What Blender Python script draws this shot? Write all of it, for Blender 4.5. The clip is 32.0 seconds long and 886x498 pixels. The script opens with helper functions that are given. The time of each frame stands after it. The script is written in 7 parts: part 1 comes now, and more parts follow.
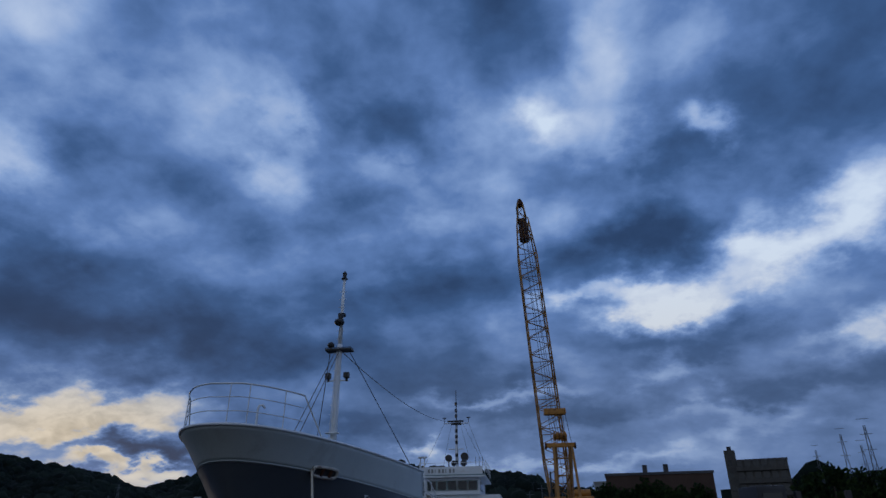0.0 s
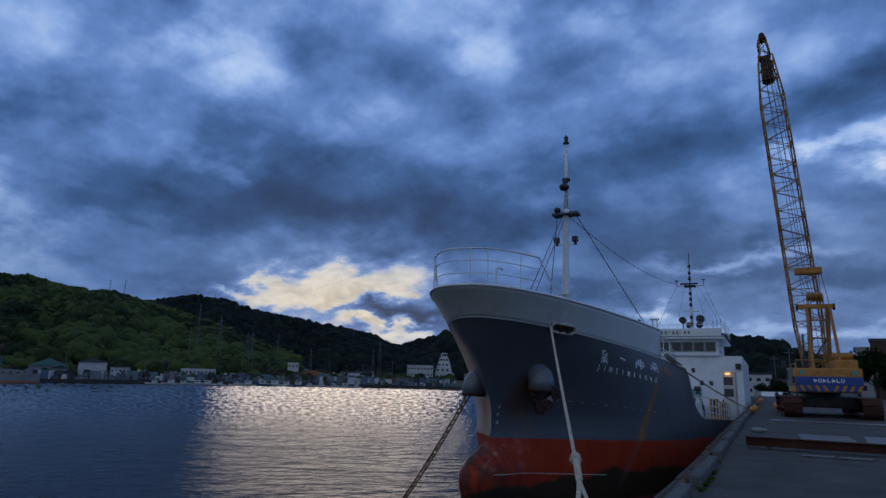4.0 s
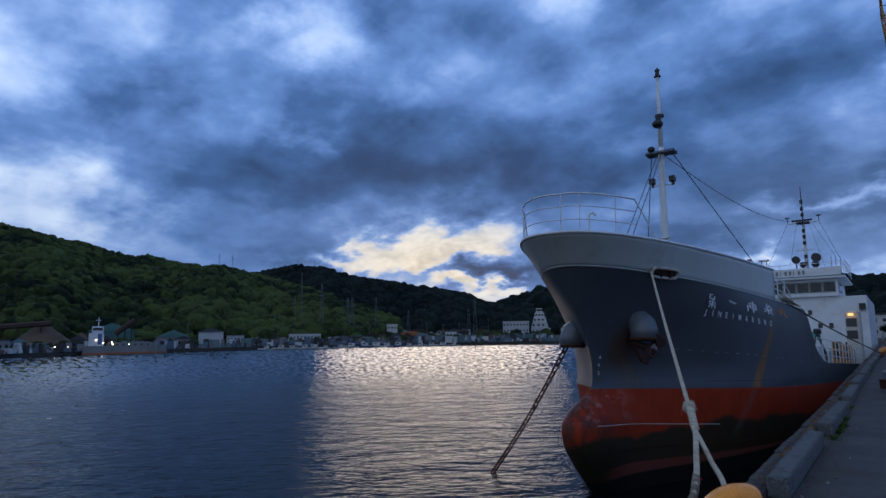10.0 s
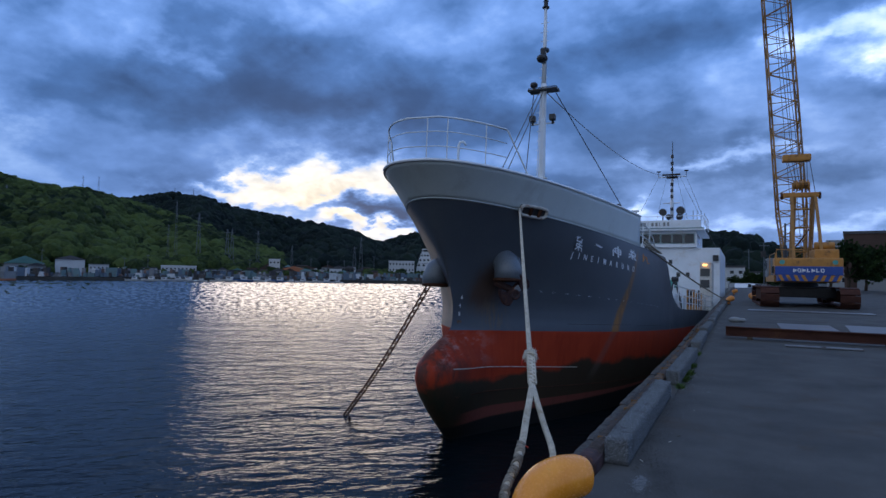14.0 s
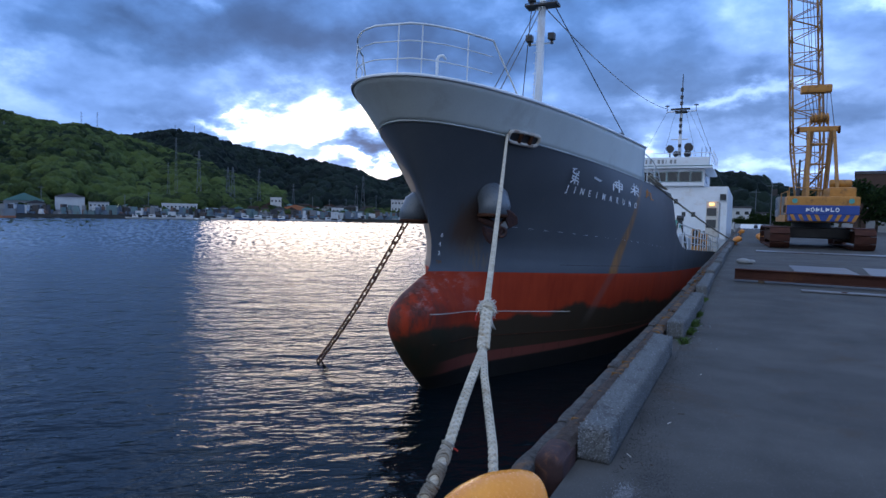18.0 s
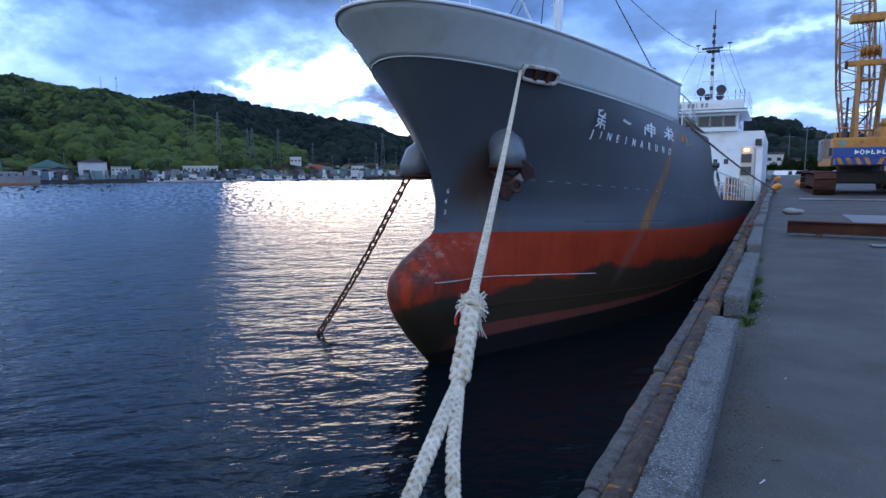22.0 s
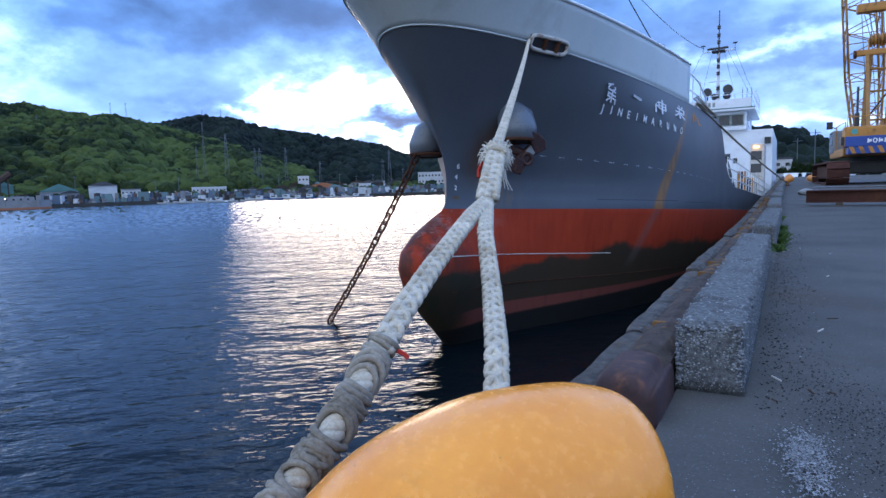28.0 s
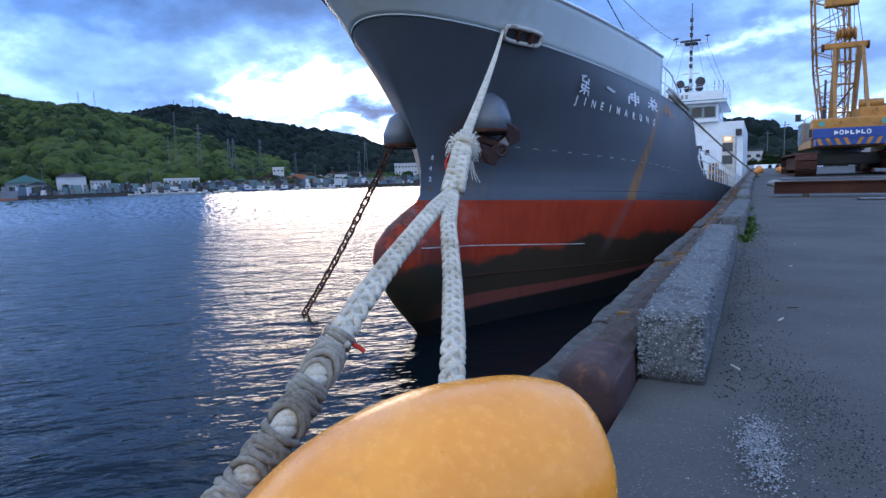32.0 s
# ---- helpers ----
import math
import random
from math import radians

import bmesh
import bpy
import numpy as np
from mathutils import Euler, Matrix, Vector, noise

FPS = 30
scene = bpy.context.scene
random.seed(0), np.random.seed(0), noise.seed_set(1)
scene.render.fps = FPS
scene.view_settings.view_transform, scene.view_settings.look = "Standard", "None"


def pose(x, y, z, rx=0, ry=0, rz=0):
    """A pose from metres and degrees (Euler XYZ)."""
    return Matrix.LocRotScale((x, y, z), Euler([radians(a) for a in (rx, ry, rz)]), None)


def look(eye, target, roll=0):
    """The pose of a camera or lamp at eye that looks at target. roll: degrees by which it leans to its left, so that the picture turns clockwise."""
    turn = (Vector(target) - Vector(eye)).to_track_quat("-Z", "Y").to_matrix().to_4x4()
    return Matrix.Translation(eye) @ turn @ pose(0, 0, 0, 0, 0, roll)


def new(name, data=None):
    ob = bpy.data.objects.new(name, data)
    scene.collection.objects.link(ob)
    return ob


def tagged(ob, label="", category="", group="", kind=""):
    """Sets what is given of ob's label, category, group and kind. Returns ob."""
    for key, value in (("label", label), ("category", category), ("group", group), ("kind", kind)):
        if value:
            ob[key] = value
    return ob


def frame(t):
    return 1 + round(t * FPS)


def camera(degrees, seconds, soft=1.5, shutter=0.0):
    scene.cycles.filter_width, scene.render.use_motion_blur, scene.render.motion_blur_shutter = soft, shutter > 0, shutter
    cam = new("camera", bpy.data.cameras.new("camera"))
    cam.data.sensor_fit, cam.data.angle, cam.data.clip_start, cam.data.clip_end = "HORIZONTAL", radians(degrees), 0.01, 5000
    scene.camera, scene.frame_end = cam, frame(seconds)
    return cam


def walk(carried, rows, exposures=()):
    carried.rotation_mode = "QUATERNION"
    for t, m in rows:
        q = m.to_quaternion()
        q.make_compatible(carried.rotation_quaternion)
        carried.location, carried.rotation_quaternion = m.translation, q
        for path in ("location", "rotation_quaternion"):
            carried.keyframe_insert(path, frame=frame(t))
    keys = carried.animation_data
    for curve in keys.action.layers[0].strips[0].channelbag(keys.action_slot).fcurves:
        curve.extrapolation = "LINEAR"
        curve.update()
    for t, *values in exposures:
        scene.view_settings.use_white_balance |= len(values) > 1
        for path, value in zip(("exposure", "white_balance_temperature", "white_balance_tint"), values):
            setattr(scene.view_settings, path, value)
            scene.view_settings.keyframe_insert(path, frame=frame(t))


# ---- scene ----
cam = camera(71.3, 32.0)
PATH = [
    (0, (2.305, 1.374, 1.863), (2.037, 3.182, 2.676), -0.9),
    (0.5, (2.301, 1.376, 1.845), (1.968, 3.191, 2.617), -0.8),
    (1, (2.277, 1.415, 1.839), (1.87, 3.235, 2.561), -0.9),
    (1.5, (2.228, 1.412, 1.821), (1.745, 3.231, 2.498), -0.8),
    (2, (2.188, 1.428, 1.8), (1.612, 3.238, 2.427), -0.5),
    (2.5, (2.167, 1.411, 1.781), (1.503, 3.215, 2.333), 0.1),
    (3, (2.137, 1.406, 1.742), (1.377, 3.187, 2.243), 0.5),
    (3.5, (2.116, 1.378, 1.73), (1.253, 3.124, 2.182), 0.8),
    (4, (2.067, 1.374, 1.714), (1.108, 3.081, 2.125), 1.4),
    (4.5, (2.024, 1.361, 1.695), (0.997, 3.034, 2.077), 1.4),
    (6.5, (1.903, 1.277, 1.667), (0.653, 2.799, 2.017), 0.8),
    (7, (1.879, 1.266, 1.663), (0.557, 2.731, 1.989), 0.8),
    (7.5, (1.892, 1.252, 1.676), (0.502, 2.651, 2.005), 0.3),
    (8, (1.91, 1.315, 1.676), (0.467, 2.663, 1.995), -0.5),
    (8.5, (1.93, 1.394, 1.677), (0.47, 2.723, 1.997), -0.4),
    (9, (1.946, 1.504, 1.651), (0.501, 2.855, 1.949), -0.4),
    (9.5, (1.943, 1.608, 1.64), (0.617, 3.082, 1.898), -0.6),
    (10, (1.854, 1.766, 1.642), (0.643, 3.333, 1.919), -1.0),
    (10.5, (1.803, 1.922, 1.646), (0.704, 3.572, 1.916), -1.2),
    (11, (1.816, 2.127, 1.643), (0.804, 3.828, 1.93), -1.1),
    (11.5, (1.849, 2.345, 1.641), (0.928, 4.1, 1.907), 0.4),
    (12, (1.815, 2.557, 1.629), (0.982, 4.355, 1.905), 0.1),
    (12.5, (1.741, 2.757, 1.629), (0.913, 4.56, 1.884), -0.6),
    (13, (1.726, 2.964, 1.595), (0.805, 4.731, 1.762), 0.4),
    (13.5, (1.727, 3.205, 1.566), (0.786, 4.968, 1.658), 0.6),
    (14, (1.655, 3.403, 1.568), (0.734, 5.176, 1.65), 1.0),
    (14.5, (1.569, 3.587, 1.536), (0.721, 5.398, 1.538), -0.6),
    (16.5, (1.562, 4.279, 1.505), (0.626, 6.045, 1.417), -0.4),
    (17, (1.482, 4.572, 1.48), (0.547, 6.338, 1.384), -1.1),
    (17.5, (1.478, 4.826, 1.479), (0.533, 6.586, 1.377), 1.0),
    (18, (1.422, 5.073, 1.473), (0.494, 6.841, 1.36), 1.3),
    (18.5, (1.315, 5.319, 1.501), (0.404, 7.097, 1.418), -0.6),
    (19, (1.238, 5.582, 1.498), (0.281, 7.336, 1.416), -0.4),
    (19.5, (1.209, 5.823, 1.488), (0.211, 7.552, 1.36), 0.2),
    (20, (1.079, 6.051, 1.479), (0.105, 7.792, 1.332), 0.3),
    (20.5, (1.005, 6.216, 1.488), (0.086, 7.987, 1.338), -0.3),
    (21, (0.968, 6.436, 1.482), (0.037, 8.2, 1.329), -0.3),
    (21.5, (0.961, 6.588, 1.465), (-0.042, 8.306, 1.267), -0.5),
    (22, (0.92, 6.683, 1.428), (-0.066, 8.405, 1.172), -0.3),
    (22.5, (0.864, 6.72, 1.303), (-0.077, 8.461, 1.013), -0.4),
    (23, (0.824, 6.775, 1.112), (-0.101, 8.52, 0.796), 0.4),
    (23.5, (0.806, 6.785, 0.968), (-0.166, 8.513, 0.709), 0.9),
    (24, (0.809, 6.755, 0.851), (-0.181, 8.476, 0.609), 0.1),
    (24.5, (0.813, 6.725, 0.777), (-0.214, 8.421, 0.514), -0.5),
    (25, (0.817, 6.718, 0.735), (-0.221, 8.401, 0.434), -0.5),
    (25.5, (0.816, 6.704, 0.712), (-0.233, 8.383, 0.432), 0.2),
    (27.5, (0.791, 6.749, 0.659), (-0.249, 8.445, 0.458), -0.1),
    (28, (0.796, 6.754, 0.65), (-0.216, 8.468, 0.449), -1.7),
    (28.5, (0.806, 6.765, 0.648), (-0.186, 8.49, 0.451), -1.8),
    (29, (0.825, 6.765, 0.648), (-0.14, 8.504, 0.438), -2.3),
    (29.5, (0.826, 6.762, 0.652), (-0.143, 8.499, 0.446), -2.2),
    (30, (0.83, 6.764, 0.653), (-0.149, 8.496, 0.443), -1.9),
    (30.5, (0.827, 6.763, 0.65), (-0.152, 8.493, 0.432), -2.4),
    (31, (0.826, 6.757, 0.654), (-0.158, 8.482, 0.42), -1.4),
    (31.5, (0.823, 6.774, 0.649), (-0.131, 8.513, 0.392), -1.4),
    (32, (0.828, 6.78, 0.651), (-0.118, 8.527, 0.42), -1.7),
]
EXPOSURES = [(0.0, -1.35, 5900, 10), (2.0, -1.52, 5850, 10), (4.0, -1.15, 5700, 10), (7.0, -0.85, 5600, 10), (9.0, -0.8, 5650, 10), (10.5, -0.9, 5650, 10), (13.0, -0.66, 5700, 10), (15.5, 0.0, 5700, 10), (18.0, 0.2, 5750, 10), (20.0, 0.45, 5750, 10), (22.0, 0.62, 5750, 10), (23.0, 0.98, 5750, 10), (25.0, 1.1, 5650, 10), (28.0, 0.86, 5700, 10), (32.0, 0.86, 5750, 10)]
walk(cam, [(t, look(eye, target, roll)) for t, eye, target, roll in PATH], EXPOSURES)

WATER_Z = -2.3
rnd = random.Random(7)


# ---- node helpers ----
class Nodes:
    """Short hand for a node tree."""

    def __init__(self, tree):
        self.tree = tree
        tree.nodes.clear()

    def add(self, kind):
        return self.tree.nodes.new(kind)

    def link(self, value, socket):
        if isinstance(value, bpy.types.NodeSocket):
            self.tree.links.new(value, socket)
        else:
            socket.default_value = value

    def math(self, op, a, b=0.0, c=None, clamp=False):
        node = self.add("ShaderNodeMath")
        node.operation, node.use_clamp = op, clamp
        self.link(a, node.inputs[0]), self.link(b, node.inputs[1])
        if c is not None:
            self.link(c, node.inputs[2])
        return node.outputs[0]

    def vec(self, x, y, z):
        node = self.add("ShaderNodeCombineXYZ")
        for socket, value in zip(node.inputs, (x, y, z)):
            self.link(value, socket)
        return node.outputs[0]

    def split(self, v):
        node = self.add("ShaderNodeSeparateXYZ")
        self.link(v, node.inputs[0])
        return node.outputs

    def scaled(self, v, s, at=(0, 0, 0)):
        node = self.add("ShaderNodeMapping")
        self.link(v, node.inputs[0])
        node.inputs[1].default_value, node.inputs[3].default_value = at, s
        return node.outputs[0]

    def noise(self, v, scale, detail=4.0, rough=0.55, distort=0.0):
        node = self.add("ShaderNodeTexNoise")
        self.link(v, node.inputs["Vector"])
        for name, value in (("Scale", scale), ("Detail", detail), ("Roughness", rough), ("Distortion", distort)):
            node.inputs[name].default_value = value
        return node.outputs["Fac"]

    def cells(self, v, scale, feature="F1"):
        node = self.add("ShaderNodeTexVoronoi")
        node.feature = feature
        self.link(v, node.inputs["Vector"])
        node.inputs["Scale"].default_value = scale
        return node.outputs["Distance"]

    def ramp(self, f, stops, kind="LINEAR"):
        node = self.add("ShaderNodeValToRGB")
        node.color_ramp.interpolation = kind
        self.link(f, node.inputs[0])
        el = node.color_ramp.elements
        while len(el) < len(stops):
            el.new(0.5)
        for e, (at, col) in zip(el, stops):
            e.position = at
            e.color = (*col, 1) if len(col) == 3 else col
        return node.outputs[0]

    def step(self, f, lo, hi, a=0.0, b=1.0):
        node = self.add("ShaderNodeMapRange")
        node.interpolation_type = "SMOOTHSTEP"
        self.link(f, node.inputs[0])
        for i, v in enumerate((lo, hi, a, b)):
            self.link(v, node.inputs[1 + i])
        return node.outputs[0]

    def mix(self, f, a, b, blend="MIX"):
        node = self.add("ShaderNodeMix")
        node.data_type, node.blend_type = "RGBA", blend
        self.link(f, node.inputs[0])
        for i, v in ((6, a), (7, b)):
            self.link((*v, 1) if isinstance(v, tuple) and len(v) == 3 else v, node.inputs[i])
        return node.outputs[2]

    def bump(self, height, strength=0.3, distance=0.02, normal=None):
        node = self.add("ShaderNodeBump")
        node.inputs["Strength"].default_value, node.inputs["Distance"].default_value = strength, distance
        self.link(height, node.inputs["Height"])
        if normal is not None:
            self.link(normal, node.inputs["Normal"])
        return node.outputs[0]


# ---- sky: broken dusk cloud with gaps over the far hills ----
def build_sky():
    world = bpy.data.worlds.new("dusk_sky")
    scene.world = world
    world.use_nodes = True
    n = Nodes(world.node_tree)
    way = n.add("ShaderNodeTexCoord").outputs["Generated"]
    x, y, z = n.split(way)
    az = n.math("DEGREES", n.math("ARCTAN2", x, y))
    el = n.math("DEGREES", n.math("ARCSINE", z))
    low = n.math("ADD", n.math("MAXIMUM", z, -0.3), 0.55)
    flat = n.vec(n.math("DIVIDE", x, low), n.math("DIVIDE", y, low), n.math("DIVIDE", n.math("MULTIPLY", z, 1.3), low))

    def puff(at, scale, detail, rough, distort=0.0):
        return n.noise(n.scaled(flat, (1, 1, 1), at), scale, detail, rough, distort)

    big = puff((3.1, 1.7, 0.4), 2.6, 4, 0.5, 0.2)
    mid = puff((7.3, 2.2, 1.0), 5.4, 4, 0.48, 0.1)
    lit = puff((7.25, 2.28, 0.97), 5.4, 4, 0.48, 0.1)
    wisp = puff((2.3, 5.2, 4.0), 19.0, 6, 0.58, 0.2)
    wob = puff((1.3, 9.2, 3.0), 7.0, 6, 0.56)
    wob2 = puff((5.3, 4.2, 8.0), 7.4, 6, 0.56)
    jaz = n.math("MULTIPLY_ADD", n.math("SUBTRACT", wob, 0.5), 17.0, az)
    jel = n.math("MULTIPLY_ADD", n.math("SUBTRACT", wob2, 0.5), 8.5, el)

    def blob(a, e, sa, se, jitter=True):
        p = n.math("DIVIDE", n.math("SUBTRACT", jaz if jitter else az, a), sa)
        q = n.math("DIVIDE", n.math("SUBTRACT", jel if jitter else el, e), se)
        s = n.math("ADD", n.math("MULTIPLY", p, p), n.math("MULTIPLY", q, q))
        return n.math("POWER", 2.718, n.math("MULTIPLY", s, -1.0))

    calm = n.step(el, 6, 24, 0.55, 1.0)
    form = n.math("MULTIPLY", n.math("SUBTRACT", big, 0.5), 0.22)
    form = n.math("MULTIPLY_ADD", n.math("SUBTRACT", mid, 0.5), 0.20, form)
    form = n.math("MULTIPLY_ADD", n.math("SUBTRACT", lit, mid), 0.42, form)
    form = n.math("MULTIPLY_ADD", n.math("SUBTRACT", wisp, 0.5), 0.13, form)
    dens = n.math("MULTIPLY_ADD", form, calm, 0.468)
    # each row: bearing, height, half widths, amount
    gaps = ((-36, 8.6, 6, 1.7, -0.33), (-42.5, 7.2, 5, 1.4, -0.36), (-34, 4.3, 6, 0.9, -0.34), (-47, 7.0, 4, 0.6, -0.22), (4, 34.6, 3, 2.4, -0.24), (19.5, 32.3, 2, 1.6, -0.20),
            (8.5, 19, 2.6, 1.2, -0.22), (11.5, 16.8, 4, 1.5, -0.26), (15.3, 18, 4, 1.9, -0.28), (21.3, 20.4, 4, 2, -0.27), (26.5, 22, 4, 2.2, -0.25), (30.5, 23, 4, 3, -0.20), (27.8, 13.5, 3, 1.4, -0.20), (4, 19.2, 3, 0.9, -0.16),
            (-78, 21.5, 8, 4.5, -0.17), (-72, 11.0, 7, 3.4, -0.27), (-83, 9, 8, 2.2, -0.24), (-95, 20, 12, 9, -0.12), (-11, 5.5, 2.5, 0.7, -0.20))
    thin_places = ((-50, 37, 8, 5, -0.14), (-47.5, 28, 5, 3, -0.10), (-32, 38.6, 8, 6, -0.10), (-27, 35, 2.5, 4, -0.12), (-25.5, 30, 3, 2, -0.08), (-17, 31, 5, 1.6, -0.07), (10.5, 33, 3.5, 3, -0.12), (9.5, 39, 4, 4, -0.12), (20, 40, 6, 3, -0.08),
                   (-4, 10, 6, 0.8, -0.13), (11.8, 11.5, 3, 1.8, -0.12), (3, 13, 4, 1.8, -0.06), (-5, 4.2, 6, 0.8, -0.12), (4.8, 4.9, 8, 0.8, -0.13), (17, 7.6, 8, 1, -0.09), (-50.5, 27.3, 4, 3, -0.14), (-67, 25, 4, 2.2, -0.10), (-53, 18, 2.6, 1.5, -0.07), (-41, 23.5, 6, 3, -0.05), (-62, 46, 16, 9, -0.06))
    banks = ((-12.5, 35, 6.5, 3.5, 0.15), (-1, 45, 5, 3, 0.10), (-46, 20, 9, 3.5, 0.09), (-25, 14.5, 20, 2.4, 0.11), (-18, 26.5, 5, 3, 0.07), (-8, 20, 7, 3.4, 0.13), (9, 23.3, 6, 2, 0.15), (15, 24.8, 5, 2.4, 0.13), (16.5, 30, 4, 2.6, 0.08), (25, 34, 7, 4, 0.07))
    low_banks = ((15, 14, 8, 1.5, 0.08), (18, 9.8, 10, 1.7, 0.08), (-7, 12, 8, 1.6, 0.10), (2, 8.2, 8, 1.2, 0.08), (-18, 9.2, 10, 1.6, 0.10), (-32.8, 6.0, 4.5, 0.95, 0.19), (-81, 14.8, 6, 2.0, 0.15), (-43.5, 16.2, 14, 3, 0.10), (-63, 18.8, 5, 2.5, 0.06), (-54, 13.6, 9, 2.2, 0.08), (-59, 10, 6, 1.6, 0.04))
    for a, e, sa, se, k in gaps + thin_places + banks + low_banks:
        dens = n.math("MULTIPLY_ADD", blob(a, e, sa, se), k, dens)
    cloud = n.ramp(dens, [(0.18, (1.10, 1.22, 1.36)), (0.28, (0.74, 0.88, 1.15)), (0.37, (0.40, 0.58, 0.96)), (0.45, (0.190, 0.336, 0.69)), (0.54, (0.084, 0.178, 0.40)), (0.64, (0.046, 0.098, 0.225)), (0.76, (0.030, 0.062, 0.142))])
    glow = n.math("MULTIPLY", blob(-38, 6.5, 15, 5.0, False), n.step(dens, 0.40, 0.22))
    shine = n.step(wisp, 0.30, 0.70, 1.25, 0.80)
    col = n.mix(glow, cloud, n.mix(1.0, (1.28, 1.05, 0.75), n.vec(shine, shine, shine), "MULTIPLY"))
    warm = n.math("MULTIPLY", blob(8, 11, 26, 9, False), n.step(dens, 0.34, 0.22))
    col = n.mix(n.math("MULTIPLY", warm, 0.6), col, (1.30, 1.22, 1.10))
    high = n.math("MULTIPLY", n.step(el, 9, 21, 1.02, 1.31), n.math("MULTIPLY_ADD", n.step(az, -24, -6), n.step(el, 20, 8, 0.0, 0.14), 1.0))
    pale = n.add("ShaderNodeHueSaturation")
    n.link(col, pale.inputs["Color"])
    n.link(n.math("SUBTRACT", 0.98, n.math("MULTIPLY", n.step(az, -24, -6), n.step(el, 20, 8, 0.0, 0.12))), pale.inputs["Saturation"])
    col = pale.outputs[0]
    col = n.mix(1.0, col, n.vec(high, high, high), "MULTIPLY")
    # thinner, brighter cloud overhead and to the south
    thin = n.math("MAXIMUM", n.step(el, 46, 78), n.step(y, -0.15, -0.8))
    col = n.mix(n.math("MULTIPLY", thin, 0.80), col, n.mix(mid, (0.60, 0.645, 0.71), (0.91, 0.94, 0.97)))
    sky = n.add("ShaderNodeTexSky")
    sky.sky_type, sky.sun_disc, sky.sun_elevation, sky.sun_rotation = "NISHITA", False, radians(6), radians(-38)
    clear = n.mix(1.0, sky.outputs[0], (0.06, 0.06, 0.06), "MULTIPLY")
    col = n.mix(0.03, col, clear)
    back = n.add("ShaderNodeBackground")
    n.link(col, back.inputs[0])
    back.inputs[1].default_value = 1.15
    n.link(back.outputs[0], n.add("ShaderNodeOutputWorld").inputs[0])


build_sky()
sun = new("sun", bpy.data.lights.new("sun", "SUN"))
sun.data.energy, sun.data.angle, sun.data.color = 0.36, radians(23), (1.0, 0.74, 0.48)
sun.matrix_world = look((-60, 76, 9.5), (0, 0, 0))


# ---- materials ----
def surface(name, colours, rough=0.6, metal=0.0, scale=3.0, fine=40.0, bump=0.25, depth=0.004, stain=None, stain_amount=0.5, stain_scale=1.2, specks=None, random_tone=0.0, space="Object", island=0.0):
    """A procedural paint, stone or metal: two tones, fine grain, stains and relief."""
    mat = bpy.data.materials.new(name)
    mat.use_nodes = True
    n = Nodes(mat.node_tree)
    p = n.add("ShaderNodeTexCoord").outputs[space]
    coarse, grain = n.noise(p, scale, 5, 0.6), n.noise(p, fine, 4, 0.65)
    both = n.math("MULTIPLY_ADD", grain, 0.4, n.math("MULTIPLY", coarse, 0.6))
    col = n.ramp(both, [(0.32, colours[0]), (0.68, colours[1])])
    if stain:
        f = n.math("MULTIPLY", n.step(n.noise(p, stain_scale, 8, 0.7, 0.4), 0.52, 0.68), stain_amount)
        col = n.mix(f, col, stain)
    if specks:
        f = n.step(n.cells(p, specks[0]), specks[1], specks[1] * 0.5)
        col = n.mix(f, col, specks[2])
    if random_tone:
        tone = n.math("MULTIPLY_ADD", n.add("ShaderNodeObjectInfo").outputs["Random"], random_tone, 1 - random_tone / 2)
        col = n.mix(1.0, col, n.vec(tone, tone, tone), "MULTIPLY")
    if island:
        tone = n.math("MULTIPLY_ADD", n.add("ShaderNodeNewGeometry").outputs["Random Per Island"], island, 1 - island / 2)
        col = n.mix(1.0, col, n.vec(tone, tone, tone), "MULTIPLY")
    b = n.add("ShaderNodeBsdfPrincipled")
    n.link(col, b.inputs["Base Color"])
    n.link(n.math("MULTIPLY_ADD", grain, 0.25, rough - 0.12, clamp=True), b.inputs["Roughness"])
    b.inputs["Metallic"].default_value = metal
    b.inputs["Specular IOR Level"].default_value = 0.18 if rough >= 0.8 else 0.5
    if bump:
        n.link(n.bump(both, bump, depth), b.inputs["Normal"])
    n.link(b.outputs[0], n.add("ShaderNodeOutputMaterial").inputs[0])
    return mat


def glowing(name, colour, strength):
    mat = bpy.data.materials.new(name)
    mat.use_nodes = True
    n = Nodes(mat.node_tree)
    e = n.add("ShaderNodeEmission")
    e.inputs[0].default_value, e.inputs[1].default_value = (*colour, 1), strength
    n.link(e.outputs[0], n.add("ShaderNodeOutputMaterial").inputs[0])
    return mat


def glassy(name, colour=(0.02, 0.025, 0.03), rough=0.08):
    mat = bpy.data.materials.new(name)
    mat.use_nodes = True
    n = Nodes(mat.node_tree)
    b = n.add("ShaderNodeBsdfPrincipled")
    b.inputs["Base Color"].default_value, b.inputs["Roughness"].default_value = (*colour, 1), rough
    b.inputs["IOR"].default_value = 1.5
    n.link(b.outputs[0], n.add("ShaderNodeOutputMaterial").inputs[0])
    return mat


